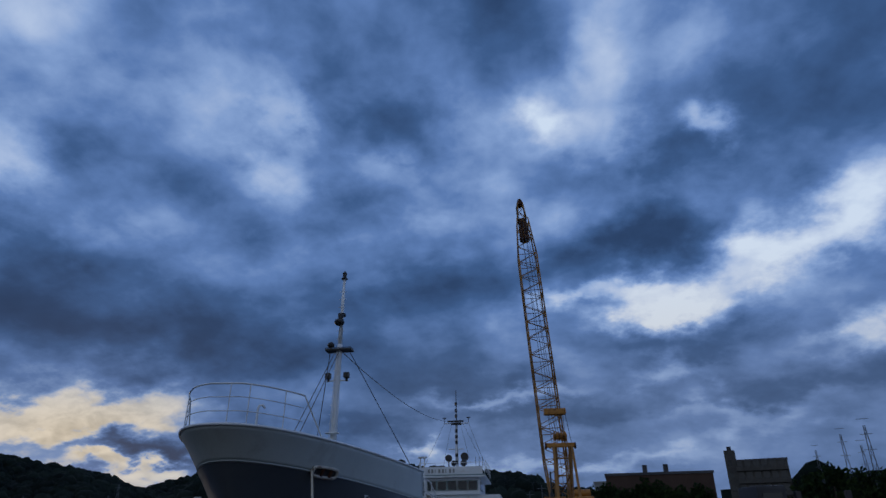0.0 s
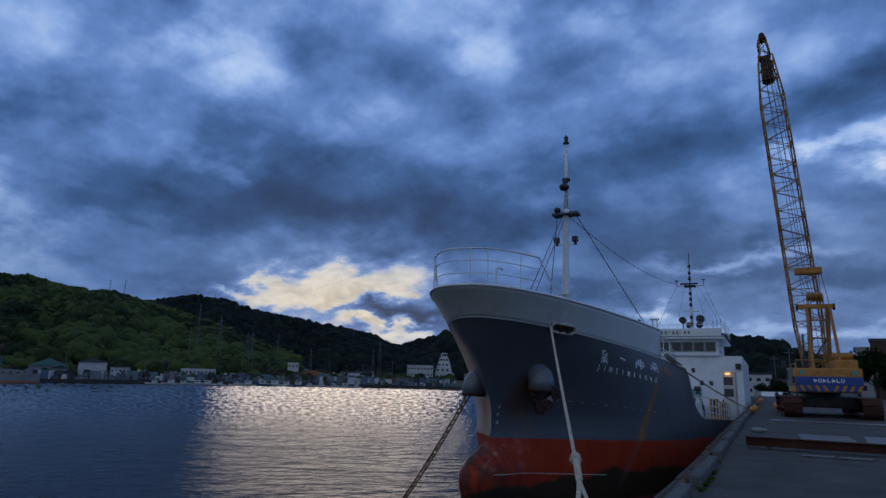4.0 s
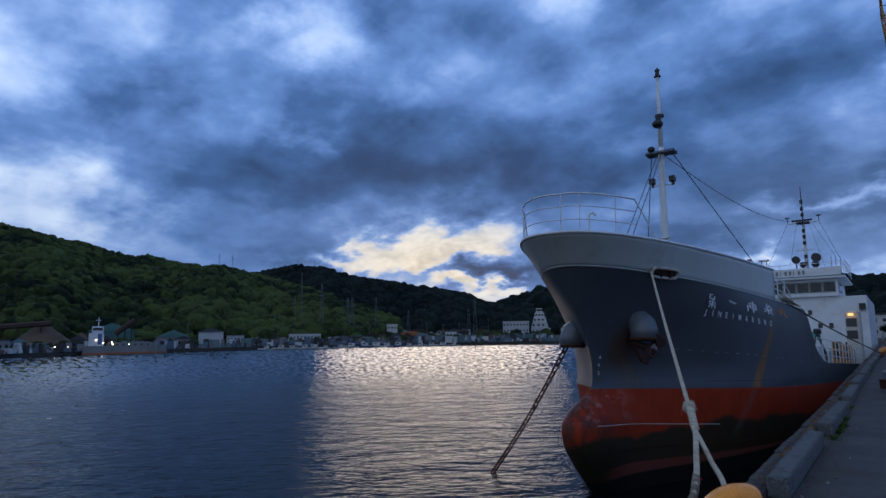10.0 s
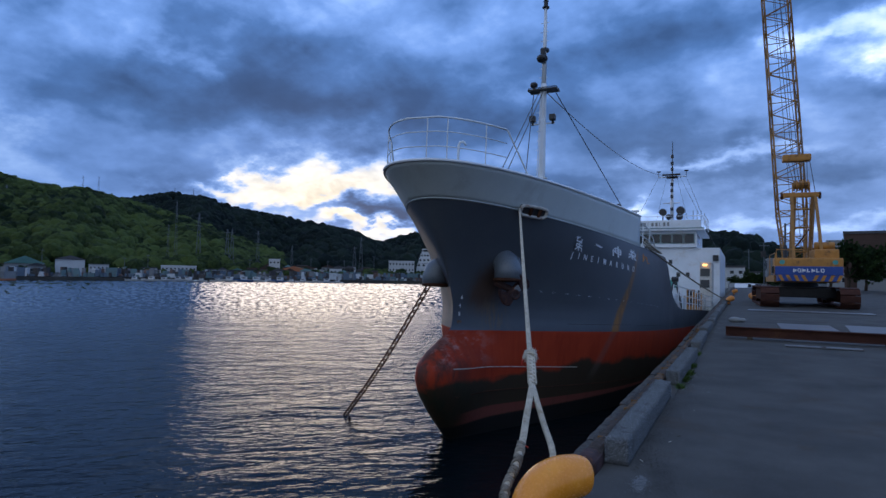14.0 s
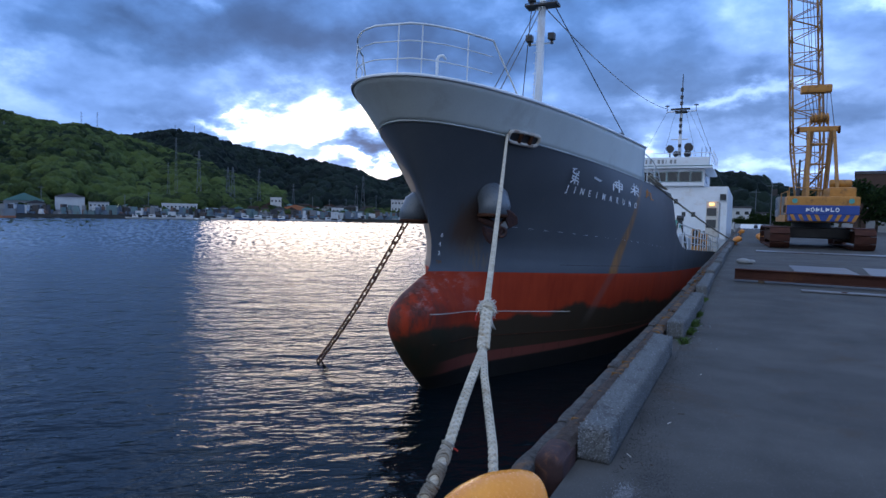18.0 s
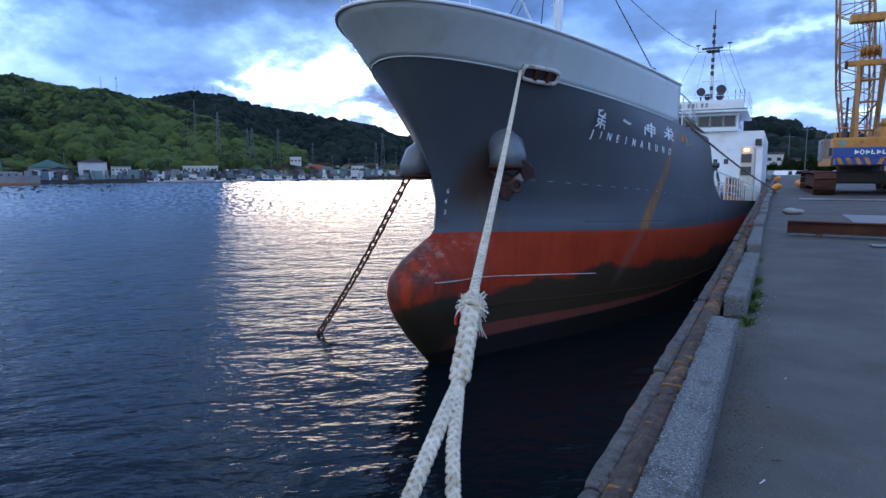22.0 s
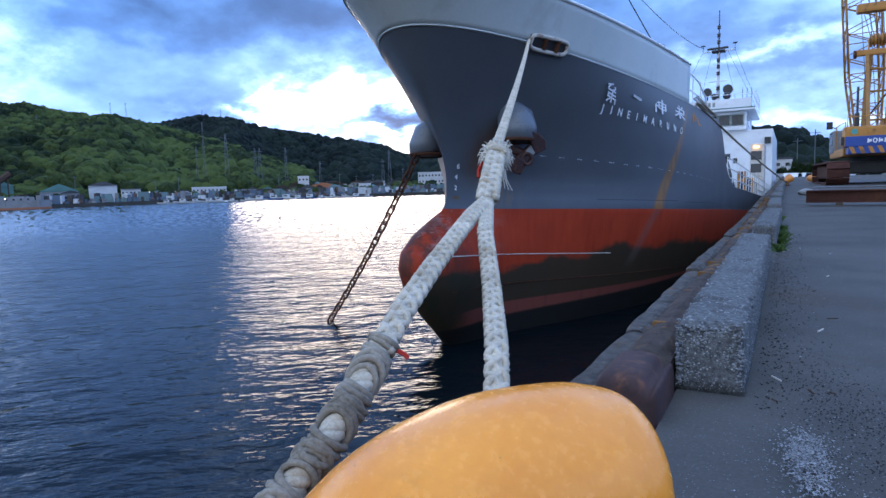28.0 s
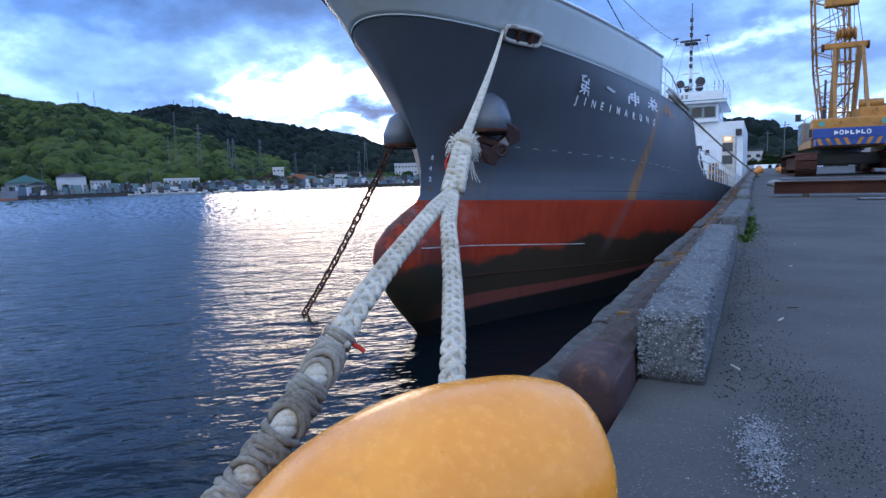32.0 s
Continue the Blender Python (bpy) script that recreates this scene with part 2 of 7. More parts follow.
def water_material():
    mat = bpy.data.materials.new("harbour_water")
    mat.use_nodes = True
    n = Nodes(mat.node_tree)
    p = n.add("ShaderNodeTexCoord").outputs["Object"]
    x, y, _ = n.split(p)
    across = n.math("MULTIPLY_ADD", x, 0.77, n.math("MULTIPLY", y, 0.64))
    along = n.math("MULTIPLY_ADD", x, -0.64, n.math("MULTIPLY", y, 0.77))
    q = n.vec(n.math("MULTIPLY", across, 0.55), along, 0.0)
    waves = None
    for k, (scale, weight) in enumerate(((0.42, 0.85), (1.25, 0.55), (3.3, 0.27), (9.5, 0.085))):
        w = n.math("MULTIPLY", n.noise(n.scaled(q, (1, 1, 1), (3.7 * k, 1.3 * k, 0)), scale, 2, 0.5, 0.35), weight)
        waves = w if waves is None else n.math("ADD", waves, w)
    far_x, far_y = n.math("SUBTRACT", x, 1.0), n.math("SUBTRACT", y, 4.0)
    reach = n.math("SQRT", n.math("MULTIPLY_ADD", far_x, far_x, n.math("MULTIPLY", far_y, far_y)))
    reach = n.math("MAXIMUM", reach, 4.0)
    bearing = n.math("DEGREES", n.math("ARCTAN2", far_x, far_y))
    swell = n.noise(n.vec(n.math("MULTIPLY", bearing, 2.4), n.math("DIVIDE", 1700.0, reach), 0.0), 1.0, 2, 0.6, 0.2)
    waves = n.math("MULTIPLY", waves, n.step(reach, 22, 80, 1.0, 0.12))
    calm = n.step(n.noise(n.scaled(p, (0.012, 0.03, 1), (2, 5, 0)), 1.0, 3, 0.5), 0.40, 0.60, 0.8, 1.05)
    b = n.add("ShaderNodeBsdfPrincipled")
    b.inputs["Base Color"].default_value = (0.003, 0.006, 0.008, 1)
    b.inputs["Roughness"].default_value, b.inputs["IOR"].default_value = 0.09, 1.33
    b.inputs["Specular IOR Level"].default_value = 0.16
    height = n.math("MULTIPLY", waves, calm)
    # longer waves of the open water; the slopes that face the quay are the ones seen from it
    lean = n.math("MULTIPLY", n.math("SUBTRACT", swell, 0.5), n.step(reach, 14, 60, 0.0, 0.24))
    lean = n.math("SUBTRACT", lean, n.step(reach, 6, 40, 0.040, 0.085))
    tilt = n.vec(n.math("DIVIDE", n.math("MULTIPLY", far_x, lean), reach), n.math("DIVIDE", n.math("MULTIPLY", far_y, lean), reach), 0.0)
    total = n.add("ShaderNodeVectorMath")
    n.link(n.bump(height, 1.0, 0.19), total.inputs[0])
    n.link(tilt, total.inputs[1])
    unit = n.add("ShaderNodeVectorMath")
    unit.operation = "NORMALIZE"
    n.link(total.outputs[0], unit.inputs[0])
    n.link(unit.outputs[0], b.inputs["Normal"])
    n.link(b.outputs[0], n.add("ShaderNodeOutputMaterial").inputs[0])
    return mat


def hull_material():
    """Grey topsides over red antifouling, with growth along the water and rust weeps."""
    mat = bpy.data.materials.new("hull_paint")
    mat.use_nodes = True
    n = Nodes(mat.node_tree)
    p = n.add("ShaderNodeTexCoord").outputs["Object"]
    x, y, z = n.split(p)
    cloud, grain = n.noise(p, 0.9, 6, 0.6), n.noise(p, 22, 4, 0.6)
    streak = n.noise(n.scaled(p, (2.2, 2.2, 0.22)), 2.0, 6, 0.65)
    grey = n.ramp(n.math("MULTIPLY_ADD", grain, 0.3, n.math("MULTIPLY", cloud, 0.7)), [(0.3, (0.060, 0.070, 0.085)), (0.7, (0.084, 0.095, 0.110))])
    weep = n.math("MULTIPLY", n.step(streak, 0.60, 0.74), 0.22)
    grey = n.mix(weep, grey, (0.13, 0.11, 0.085))
    # rust running down the quay side from the last character, and round the anchor
    quay_side = n.step(x, 0.0, 0.1)
    ragged = n.noise(n.scaled(p, (3, 3, 0.6)), 2.4, 6, 0.65)
    line = n.math("MULTIPLY_ADD", z, 0.58, 7.36)
    wide = n.math("MULTIPLY_ADD", ragged, 0.32, n.step(z, 2.5, 0.2, -0.02, 0.12))
    run = n.step(n.math("ABSOLUTE", n.math("SUBTRACT", y, line)), wide, n.math("MULTIPLY", wide, 0.35))
    run = n.math("MULTIPLY", n.math("MULTIPLY", run, quay_side), n.step(z, 2.7, 2.2, 0.0, 1.0))
    rusty = n.mix(n.step(ragged, 0.42, 0.62), (0.26, 0.125, 0.030), (0.15, 0.085, 0.040))
    grey = n.mix(n.math("MULTIPLY", run, n.step(z, 2.4, 0.6, 0.65, 0.95)), grey, rusty)
    ay, az2 = n.math("SUBTRACT", y, 3.0), n.math("SUBTRACT", z, 1.05)
    near = n.math("SQRT", n.math("ADD", n.math("MULTIPLY", ay, ay), n.math("MULTIPLY", n.math("MULTIPLY", az2, az2), 0.55)))
    near = n.step(n.math("MULTIPLY_ADD", ragged, 0.5, near), 0.85, 0.40)
    grey = n.mix(n.math("MULTIPLY", near, 0.8), grey, (0.085, 0.050, 0.034))
    drip = n.math("MULTIPLY", n.step(n.math("ABSOLUTE", n.math("SUBTRACT", y, 3.35)), 0.55, 0.1), n.math("MULTIPLY", n.step(z, 0.95, 0.5), n.step(ragged, 0.44, 0.60)))
    grey = n.mix(n.math("MULTIPLY", drip, 0.6), grey, (0.15, 0.10, 0.05))
    red = n.ramp(n.math("MULTIPLY_ADD", streak, 0.5, n.math("MULTIPLY", cloud, 0.5)), [(0.32, (0.24, 0.026, 0.010)), (0.68, (0.41, 0.052, 0.016))])
    scuff = n.math("MULTIPLY", n.step(n.noise(n.scaled(p, (1, 0.6, 1.4), (4, 2, 1)), 1.6, 7, 0.7), 0.46, 0.60), n.step(y, 3.6, 2.3, 0.0, 0.6))
    scuff = n.math("MULTIPLY", scuff, n.step(z, -0.95, -0.5))
    red = n.mix(scuff, red, (0.45, 0.33, 0.31))
    grime = n.math("MULTIPLY", n.step(n.noise(n.scaled(p, (1, 1, 0.5), (2, 7, 5)), 2.2, 6, 0.65), 0.42, 0.62), n.step(y, 2.7, 1.2, 0.0, 0.88))
    red = n.mix(grime, red, (0.060, 0.030, 0.022))
    ghost = n.math("MULTIPLY", n.step(n.math("ABSOLUTE", n.math("SUBTRACT", y, line)), 0.22, 0.05), n.step(z, -1.5, -0.9, 0.0, 0.35))
    edge = n.math("MULTIPLY_ADD", n.noise(n.scaled(p, (1, 0.5, 1), (9, 1, 2)), 0.9, 6, 0.6), 0.9, -1.45)
    edge = n.math("ADD", edge, n.step(y, 2.5, 7.0, -0.22, 0.18))
    slime = n.step(n.math("SUBTRACT", edge, z), -0.08, 0.10)
    red = n.mix(n.math("MULTIPLY", slime, 0.93), red, (0.022, 0.030, 0.019))
    red = n.mix(n.math("MULTIPLY", ghost, quay_side), red, (0.14, 0.11, 0.10))
    upper, lower = n.math("MULTIPLY_ADD", y, 0.040, -1.99), n.math("MULTIPLY_ADD", y, 0.072, -2.33)
    strip = n.math("MULTIPLY", n.step(z, n.math("ADD", upper, 0.03), upper), n.step(n.math("MULTIPLY_ADD", grain, 0.08, z), lower, n.math("ADD", lower, 0.05)))
    strip = n.math("MULTIPLY", strip, n.step(y, 1.9, 2.5))
    red = n.mix(n.math("MULTIPLY", strip, n.step(streak, 0.25, 0.5, 0.55, 0.95)), red, (0.17, 0.052, 0.040))
    red = n.mix(n.step(z, lower, n.math("SUBTRACT", lower, 0.06), 0.0, 0.9), red, (0.010, 0.011, 0.012))
    col = n.mix(n.step(z, -0.004, 0.004), red, grey)
    b = n.add("ShaderNodeBsdfPrincipled")
    n.link(col, b.inputs["Base Color"])
    n.link(n.math("MULTIPLY_ADD", cloud, 0.3, n.step(z, -0.02, 0.02, 0.50, 0.26)), b.inputs["Roughness"])
    n.link(n.step(z, -0.02, 0.02, 0.16, 0.5), b.inputs["Specular IOR Level"])
    plates = n.noise(n.scaled(p, (1, 0.5, 0.8), (1, 2, 3)), 1.1, 2, 0.5)
    n.link(n.bump(n.math("MULTIPLY_ADD", grain, 0.06, plates), 0.35, 0.03), b.inputs["Normal"])
    n.link(b.outputs[0], n.add("ShaderNodeOutputMaterial").inputs[0])
    return mat


def woods_material(name, dark, light):
    mat = bpy.data.materials.new(name)
    mat.use_nodes = True
    n = Nodes(mat.node_tree)
    p = n.add("ShaderNodeTexCoord").outputs["Object"]
    tone = n.add("ShaderNodeNewGeometry").outputs["Random Per Island"]
    f = n.math("MULTIPLY_ADD", n.noise(p, 0.018, 5, 0.6), 1.7, n.math("MULTIPLY", tone, 0.42))
    f = n.math("MULTIPLY_ADD", n.noise(p, 0.55, 6, 0.78), 0.95, n.math("SUBTRACT", f, 0.84))
    col = n.ramp(f, [(0.30, dark), (0.60, tuple(0.7 * a + 0.3 * b for a, b in zip(dark, light))), (0.90, light)])
    b = n.add("ShaderNodeBsdfPrincipled")
    n.link(col, b.inputs["Base Color"])
    b.inputs["Roughness"].default_value = 0.9
    b.inputs["Specular IOR Level"].default_value = 0.1
    n.link(n.bump(n.noise(p, 0.9, 6, 0.75), 1.0, 1.6), b.inputs["Normal"])
    n.link(b.outputs[0], n.add("ShaderNodeOutputMaterial").inputs[0])
    return mat


M_WATER, M_HULL = water_material(), hull_material()
M_BULWARK = surface("bulwark_paint", ((0.49, 0.545, 0.55), (0.58, 0.635, 0.635)), 0.42, 0, 0.8, 25, 0.15, 0.01, (0.34, 0.36, 0.35), 0.35, 1.0)
M_SHIPWHITE = surface("ship_white_paint", ((0.62, 0.66, 0.70), (0.76, 0.79, 0.82)), 0.4, 0, 1.2, 30, 0.15, 0.004, (0.42, 0.33, 0.24), 0.35, 1.4)
M_BOLSTER = surface("bolster_grey_paint", ((0.105, 0.125, 0.15), (0.15, 0.175, 0.205)), 0.30, 0, 2, 30, 0.15, 0.004, (0.12, 0.08, 0.05), 0.4, 2.5)
M_DECK = surface("deck_paint", ((0.05, 0.09, 0.07), (0.09, 0.13, 0.10)), 0.7)
M_BLACK = surface("black_fittings", ((0.012, 0.012, 0.014), (0.03, 0.03, 0.033)), 0.5)
M_RUST = surface("rusted_iron", ((0.035, 0.018, 0.013), (0.10, 0.045, 0.026)), 0.85, 0.1, 6, 60, 0.5, 0.006, (0.16, 0.07, 0.03), 0.5, 4)
M_RUSTPAINT = surface("rusty_white_paint", ((0.45, 0.42, 0.36), (0.60, 0.58, 0.53)), 0.6, 0, 4, 30, 0.3, 0.003, (0.19, 0.085, 0.03), 0.9, 5)
M_WEEP = surface("rust_weep", ((0.15, 0.085, 0.030), (0.22, 0.115, 0.040)), 0.8, 0, 3, 20, 0.2, 0.002, (0.10, 0.08, 0.07), 0.8, 3.0)
M_ROPE = surface("white_mooring_rope", ((0.31, 0.275, 0.21), (0.66, 0.61, 0.50)), 0.95, 0, 16, 190, 1.0, 0.006, (0.27, 0.20, 0.11), 0.6, 9)
M_ROPE_OLD = surface("weathered_splice_rope", ((0.105, 0.09, 0.07), (0.33, 0.30, 0.245)), 0.95, 0, 10, 140, 0.7, 0.003, (0.09, 0.08, 0.06), 0.5, 8)
M_WIRE = surface("wire", ((0.06, 0.06, 0.065), (0.12, 0.12, 0.125)), 0.5, 0.6)
M_BOLLARD = surface("yellow_bollard_paint", ((0.73, 0.245, 0.014), (0.88, 0.35, 0.038)), 0.25, 0, 7, 60, 0.30, 0.004, (0.50, 0.20, 0.03), 0.45, 6, (26, 0.055, (0.22, 0.13, 0.05)))
M_ASPHALT = surface("quay_asphalt", ((0.034, 0.0332, 0.0315), (0.102, 0.099, 0.093)), 0.82, 0, 0.9, 90, 0.35, 0.0025, (0.066, 0.052, 0.040), 0.75, 1.1, (80, 0.18, (0.17, 0.177, 0.185)))
M_GRIT = surface("dark_grit", ((0.012, 0.012, 0.013), (0.035, 0.035, 0.037)), 0.9, 0, 30, 200, 0.3, 0.002)
M_CONCRETE = surface("exposed_aggregate_concrete", ((0.020, 0.021, 0.021), (0.195, 0.205, 0.210)), 0.9, 0, 60, 150, 0.9, 0.010, (0.045, 0.044, 0.042), 0.75, 4, (58, 0.20, (0.42, 0.44, 0.455)), 0.2)
M_COPING = surface("weathered_quay_coping", ((0.022, 0.020, 0.019), (0.125, 0.120, 0.114)), 0.9, 0, 16, 80, 1.0, 0.012, (0.22, 0.105, 0.035), 0.6, 4.5, (40, 0.12, (0.27, 0.28, 0.28)), 0.3)
M_EDGEBEAM = surface("rusted_edge_beam", ((0.026, 0.019, 0.017), (0.105, 0.085, 0.073)), 0.85, 0, 14, 70, 1.0, 0.010, (0.30, 0.16, 0.055), 0.85, 4.2, (44, 0.10, (0.24, 0.23, 0.22)), 0.3)
M_QUAYWALL = surface("quay_wall_concrete", ((0.09, 0.09, 0.085), (0.17, 0.165, 0.155)), 0.9, 0, 1, 20, 0.4, 0.02, (0.03, 0.035, 0.03), 0.8, 0.8)
M_GRAVEL = surface("pale_gravel", ((0.09, 0.097, 0.108), (0.27, 0.285, 0.30)), 0.9, 0, 30, 200, 0.4, 0.003, None, 0, 1, None, 0, "Object", 1.2)
M_STEELPLATE = surface("road_plate_steel", ((0.10, 0.10, 0.105), (0.17, 0.17, 0.175)), 0.5, 0.5, 1.2, 30, 0.2, 0.004, (0.15, 0.07, 0.035), 0.6, 1.0)
M_BEAMEND = surface("rusted_beam_end", ((0.020, 0.010, 0.011), (0.060, 0.027, 0.025)), 0.72, 0.1, 11, 70, 0.7, 0.006, (0.19, 0.075, 0.028), 0.6, 9, (34, 0.05, (0.25, 0.20, 0.17)))
M_BEAM = surface("rusted_steel_beam", ((0.040, 0.018, 0.014), (0.085, 0.036, 0.026)), 0.8, 0.2, 2, 40, 0.4, 0.004, (0.13, 0.06, 0.03), 0.5, 1.5)
M_CRANE = surface("crane_yellow_paint", ((0.33, 0.145, 0.022), (0.50, 0.230, 0.036)), 0.55, 0, 2.5, 30, 0.3, 0.006, (0.10, 0.050, 0.022), 0.85, 2.6)
M_BOOM = surface("boom_dark_yellow_paint", ((0.20, 0.095, 0.02), (0.36, 0.175, 0.034)), 0.6, 0, 2.5, 30, 0.2, 0.004, (0.075, 0.04, 0.02), 0.8, 2.2)
M_BLUE = surface("crane_blue_paint", ((0.012, 0.045, 0.22), (0.02, 0.065, 0.30)), 0.45, 0, 2, 30, 0.15)
M_SIGNWHITE = surface("sign_white_paint", ((0.68, 0.70, 0.72), (0.78, 0.80, 0.82)), 0.5, 0, 3, 30, 0.1)
M_GLASS = glassy("dark_window_glass")
M_LAMP = glowing("warm_lamp", (1.0, 0.50, 0.14), 3.5)
M_SHORELAMP = glowing("shore_lamp_glow", (1.0, 0.70, 0.38), 14.0)
M_HILLSOIL = surface("hill_soil", ((0.012, 0.022, 0.010), (0.024, 0.042, 0.016)), 0.95, 0, 0.02, 0.4, 0.5, 0.5)
M_WOODS_NEAR = woods_material("hill_woods", (0.005, 0.013, 0.0075), (0.088, 0.122, 0.034))
# far woods: the dull blue of distance haze is mixed into both tones
M_WOODS_HAZY = woods_material("hazy_far_woods", (0.006, 0.011, 0.011), (0.018, 0.029, 0.022))
M_TREE = woods_material("broadleaf", (0.012, 0.030, 0.010), (0.060, 0.100, 0.026))
M_TRUNK = surface("bark", ((0.04, 0.03, 0.022), (0.09, 0.07, 0.05)), 0.9)
M_LAND = surface("dusty_land", ((0.035, 0.035, 0.032), (0.075, 0.072, 0.064)), 0.95, 0, 0.05, 1.0, 0.4, 0.1, (0.05, 0.06, 0.035), 0.6, 0.03)
M_SEAWALL = surface("far_seawall", ((0.055, 0.055, 0.052), (0.12, 0.115, 0.105)), 0.9, 0, 0.2, 2, 0.3, 0.1)
M_WALLWHITE = surface("white_render", ((0.40, 0.42, 0.43), (0.56, 0.58, 0.59)), 0.8, 0, 0.3, 4, 0.1, 0.02, (0.35, 0.33, 0.30), 0.4, 0.2, None, 0.25)
M_WALLGREY = surface("grey_render", ((0.20, 0.21, 0.215), (0.30, 0.31, 0.31)), 0.85, 0, 0.3, 4, 0.1, 0.02, (0.14, 0.13, 0.12), 0.4, 0.2, None, 0.3)
M_WALLBROWN = surface("brown_cladding", ((0.055, 0.036, 0.029), (0.085, 0.057, 0.046)), 0.85, 0, 0.3, 4, 0.1, 0.02, None, 0.4, 0.2, None, 0.2)
M_ROOFGREEN = surface("green_sheet_roof", ((0.06, 0.14, 0.13), (0.10, 0.21, 0.19)), 0.7, 0, 0.3, 4, 0.1, 0.02, (0.14, 0.10, 0.07), 0.4, 0.2, None, 0.3)
M_ROOFORANGE = surface("orange_sheet_roof", ((0.36, 0.12, 0.05), (0.46, 0.18, 0.08)), 0.7, 0, 0.3, 4, 0.1, 0.02, None, 0.4, 0.2, None, 0.3)
M_ROOFDARK = surface("dark_tile_roof", ((0.05, 0.052, 0.058), (0.10, 0.10, 0.11)), 0.8, 0, 0.3, 4, 0.1, 0.02, None, 0.4, 0.2, None, 0.3)
M_SAND = surface("sand_heap", ((0.085, 0.062, 0.045), (0.15, 0.115, 0.08)), 0.95, 0, 0.2, 3, 0.4, 0.1)
M_PYLON = surface("galvanised_lattice", ((0.09, 0.105, 0.12), (0.14, 0.16, 0.18)), 0.6, 0.4)
M_CARWHITE = surface("white_vehicle_paint", ((0.55, 0.57, 0.58), (0.66, 0.68, 0.70)), 0.35, 0, 1, 10, 0.05)
M_ORANGE = surface("orange_plastic", ((0.55, 0.20, 0.03), (0.68, 0.28, 0.05)), 0.5)
M_GRASS = surface("weed_green", ((0.03, 0.065, 0.014), (0.08, 0.13, 0.03)), 0.8, 0, 5, 40, 0.1, 0.002, None, 0, 1, None, 0, "Object", 0.6)
M_FRAYED = surface("frayed_rope_end", ((0.55, 0.52, 0.46), (0.72, 0.69, 0.62)), 0.95)
M_REDTWINE = surface("red_twine", ((0.40, 0.03, 0.02), (0.5, 0.06, 0.04)), 0.8)
M_BLUEPAINT = surface("faded_blue_paint", ((0.05, 0.12, 0.30), (0.09, 0.18, 0.40)), 0.6, 0, 0.4, 5)
M_TEAL = surface("teal_paint", ((0.06, 0.26, 0.24), (0.10, 0.34, 0.30)), 0.5)

M_TEALSHED = surface("faded_teal_sheeting", ((0.10, 0.20, 0.21), (0.17, 0.30, 0.31)), 0.7, 0, 0.4, 4, 0.1, 0.02, (0.16, 0.10, 0.07), 0.5, 0.3, None, 0.3)
M_RUSTLETTER = surface("rust_stained_white", ((0.42, 0.17, 0.04), (0.56, 0.26, 0.08)), 0.8)


def jumble_material():
    """Mixed faded paints, one to each piece."""
    mat = bpy.data.materials.new("mixed_faded_paints")
    mat.use_nodes = True
    n = Nodes(mat.node_tree)
    tone = n.add("ShaderNodeNewGeometry").outputs["Random Per Island"]
    col = n.ramp(tone, [(0.0, (0.50, 0.53, 0.55)), (0.09, (0.10, 0.14, 0.19)), (0.36, (0.12, 0.19, 0.20)), (0.50, (0.06, 0.055, 0.05)), (0.62, (0.20, 0.21, 0.22)), (0.74, (0.14, 0.085, 0.065)), (0.84, (0.035, 0.035, 0.04)), (0.95, (0.55, 0.57, 0.58))], "CONSTANT")
    p = n.add("ShaderNodeTexCoord").outputs["Object"]
    col = n.mix(n.step(n.noise(p, 0.9, 5, 0.7), 0.5, 0.7, 0.0, 0.6), col, (0.12, 0.10, 0.085))
    b = n.add("ShaderNodeBsdfPrincipled")
    n.link(col, b.inputs["Base Color"])
    b.inputs["Roughness"].default_value = 0.75
    n.link(b.outputs[0], n.add("ShaderNodeOutputMaterial").inputs[0])
    return mat


M_JUMBLE = jumble_material()


# ---- mesh helpers ----
def part(name, bm, material, parent, label="", smooth=False, m=None):
    """Links a bmesh as one mesh object under a thing or a part."""
    mesh = bpy.data.meshes.new(name)
    bmesh.ops.recalc_face_normals(bm, faces=bm.faces)
    bm.to_mesh(mesh)
    bm.free()
    return place(name, mesh, material, parent, label, smooth, m)


def place(name, mesh, material, parent, label="", smooth=False, m=None):
    if material and not mesh.materials:
        mesh.materials.append(material)
    if smooth:
        mesh.polygons.foreach_set("use_smooth", [True] * len(mesh.polygons))
    ob = new(name, mesh)
    ob.parent = parent
    if m is not None:
        ob.matrix_basis = m
    return tagged(ob, label)


def thing(name, m, label, category, group="", kind=""):
    ob = new(name)
    ob.empty_display_size = 0.2
    ob.matrix_basis = m
    return tagged(ob, label, category, group, kind)


def box(bm, lo, hi, bevel=0.0, m=None):
    r = bmesh.ops.create_cube(bm, size=1)
    for v in r["verts"]:
        v.co = Vector([(a + b) / 2 + c * (b - a) for a, b, c in zip(lo, hi, v.co)])
    if bevel:
        edges = list({e for v in r["verts"] for e in v.link_edges})
        r2 = bmesh.ops.bevel(bm, geom=edges, offset=bevel, segments=2, affect="EDGES", profile=0.7)
        verts = list({v for f in r2["faces"] for v in f.verts} | {v for v in r["verts"] if v.is_valid})
    else:
        verts = r["verts"]
    if m is not None:
        bmesh.ops.transform(bm, matrix=m, verts=verts)
    return bm


def rod(bm, a, b, r0, r1=None, n=8, caps=True):
    a, b = Vector(a), Vector(b)
    d = b - a
    m = Matrix.Translation((a + b) / 2) @ d.to_track_quat("Z", "Y").to_matrix().to_4x4()
    bmesh.ops.create_cone(bm, cap_ends=caps, segments=n, radius1=r0, radius2=r0 if r1 is None else r1, depth=d.length, matrix=m)
    return bm


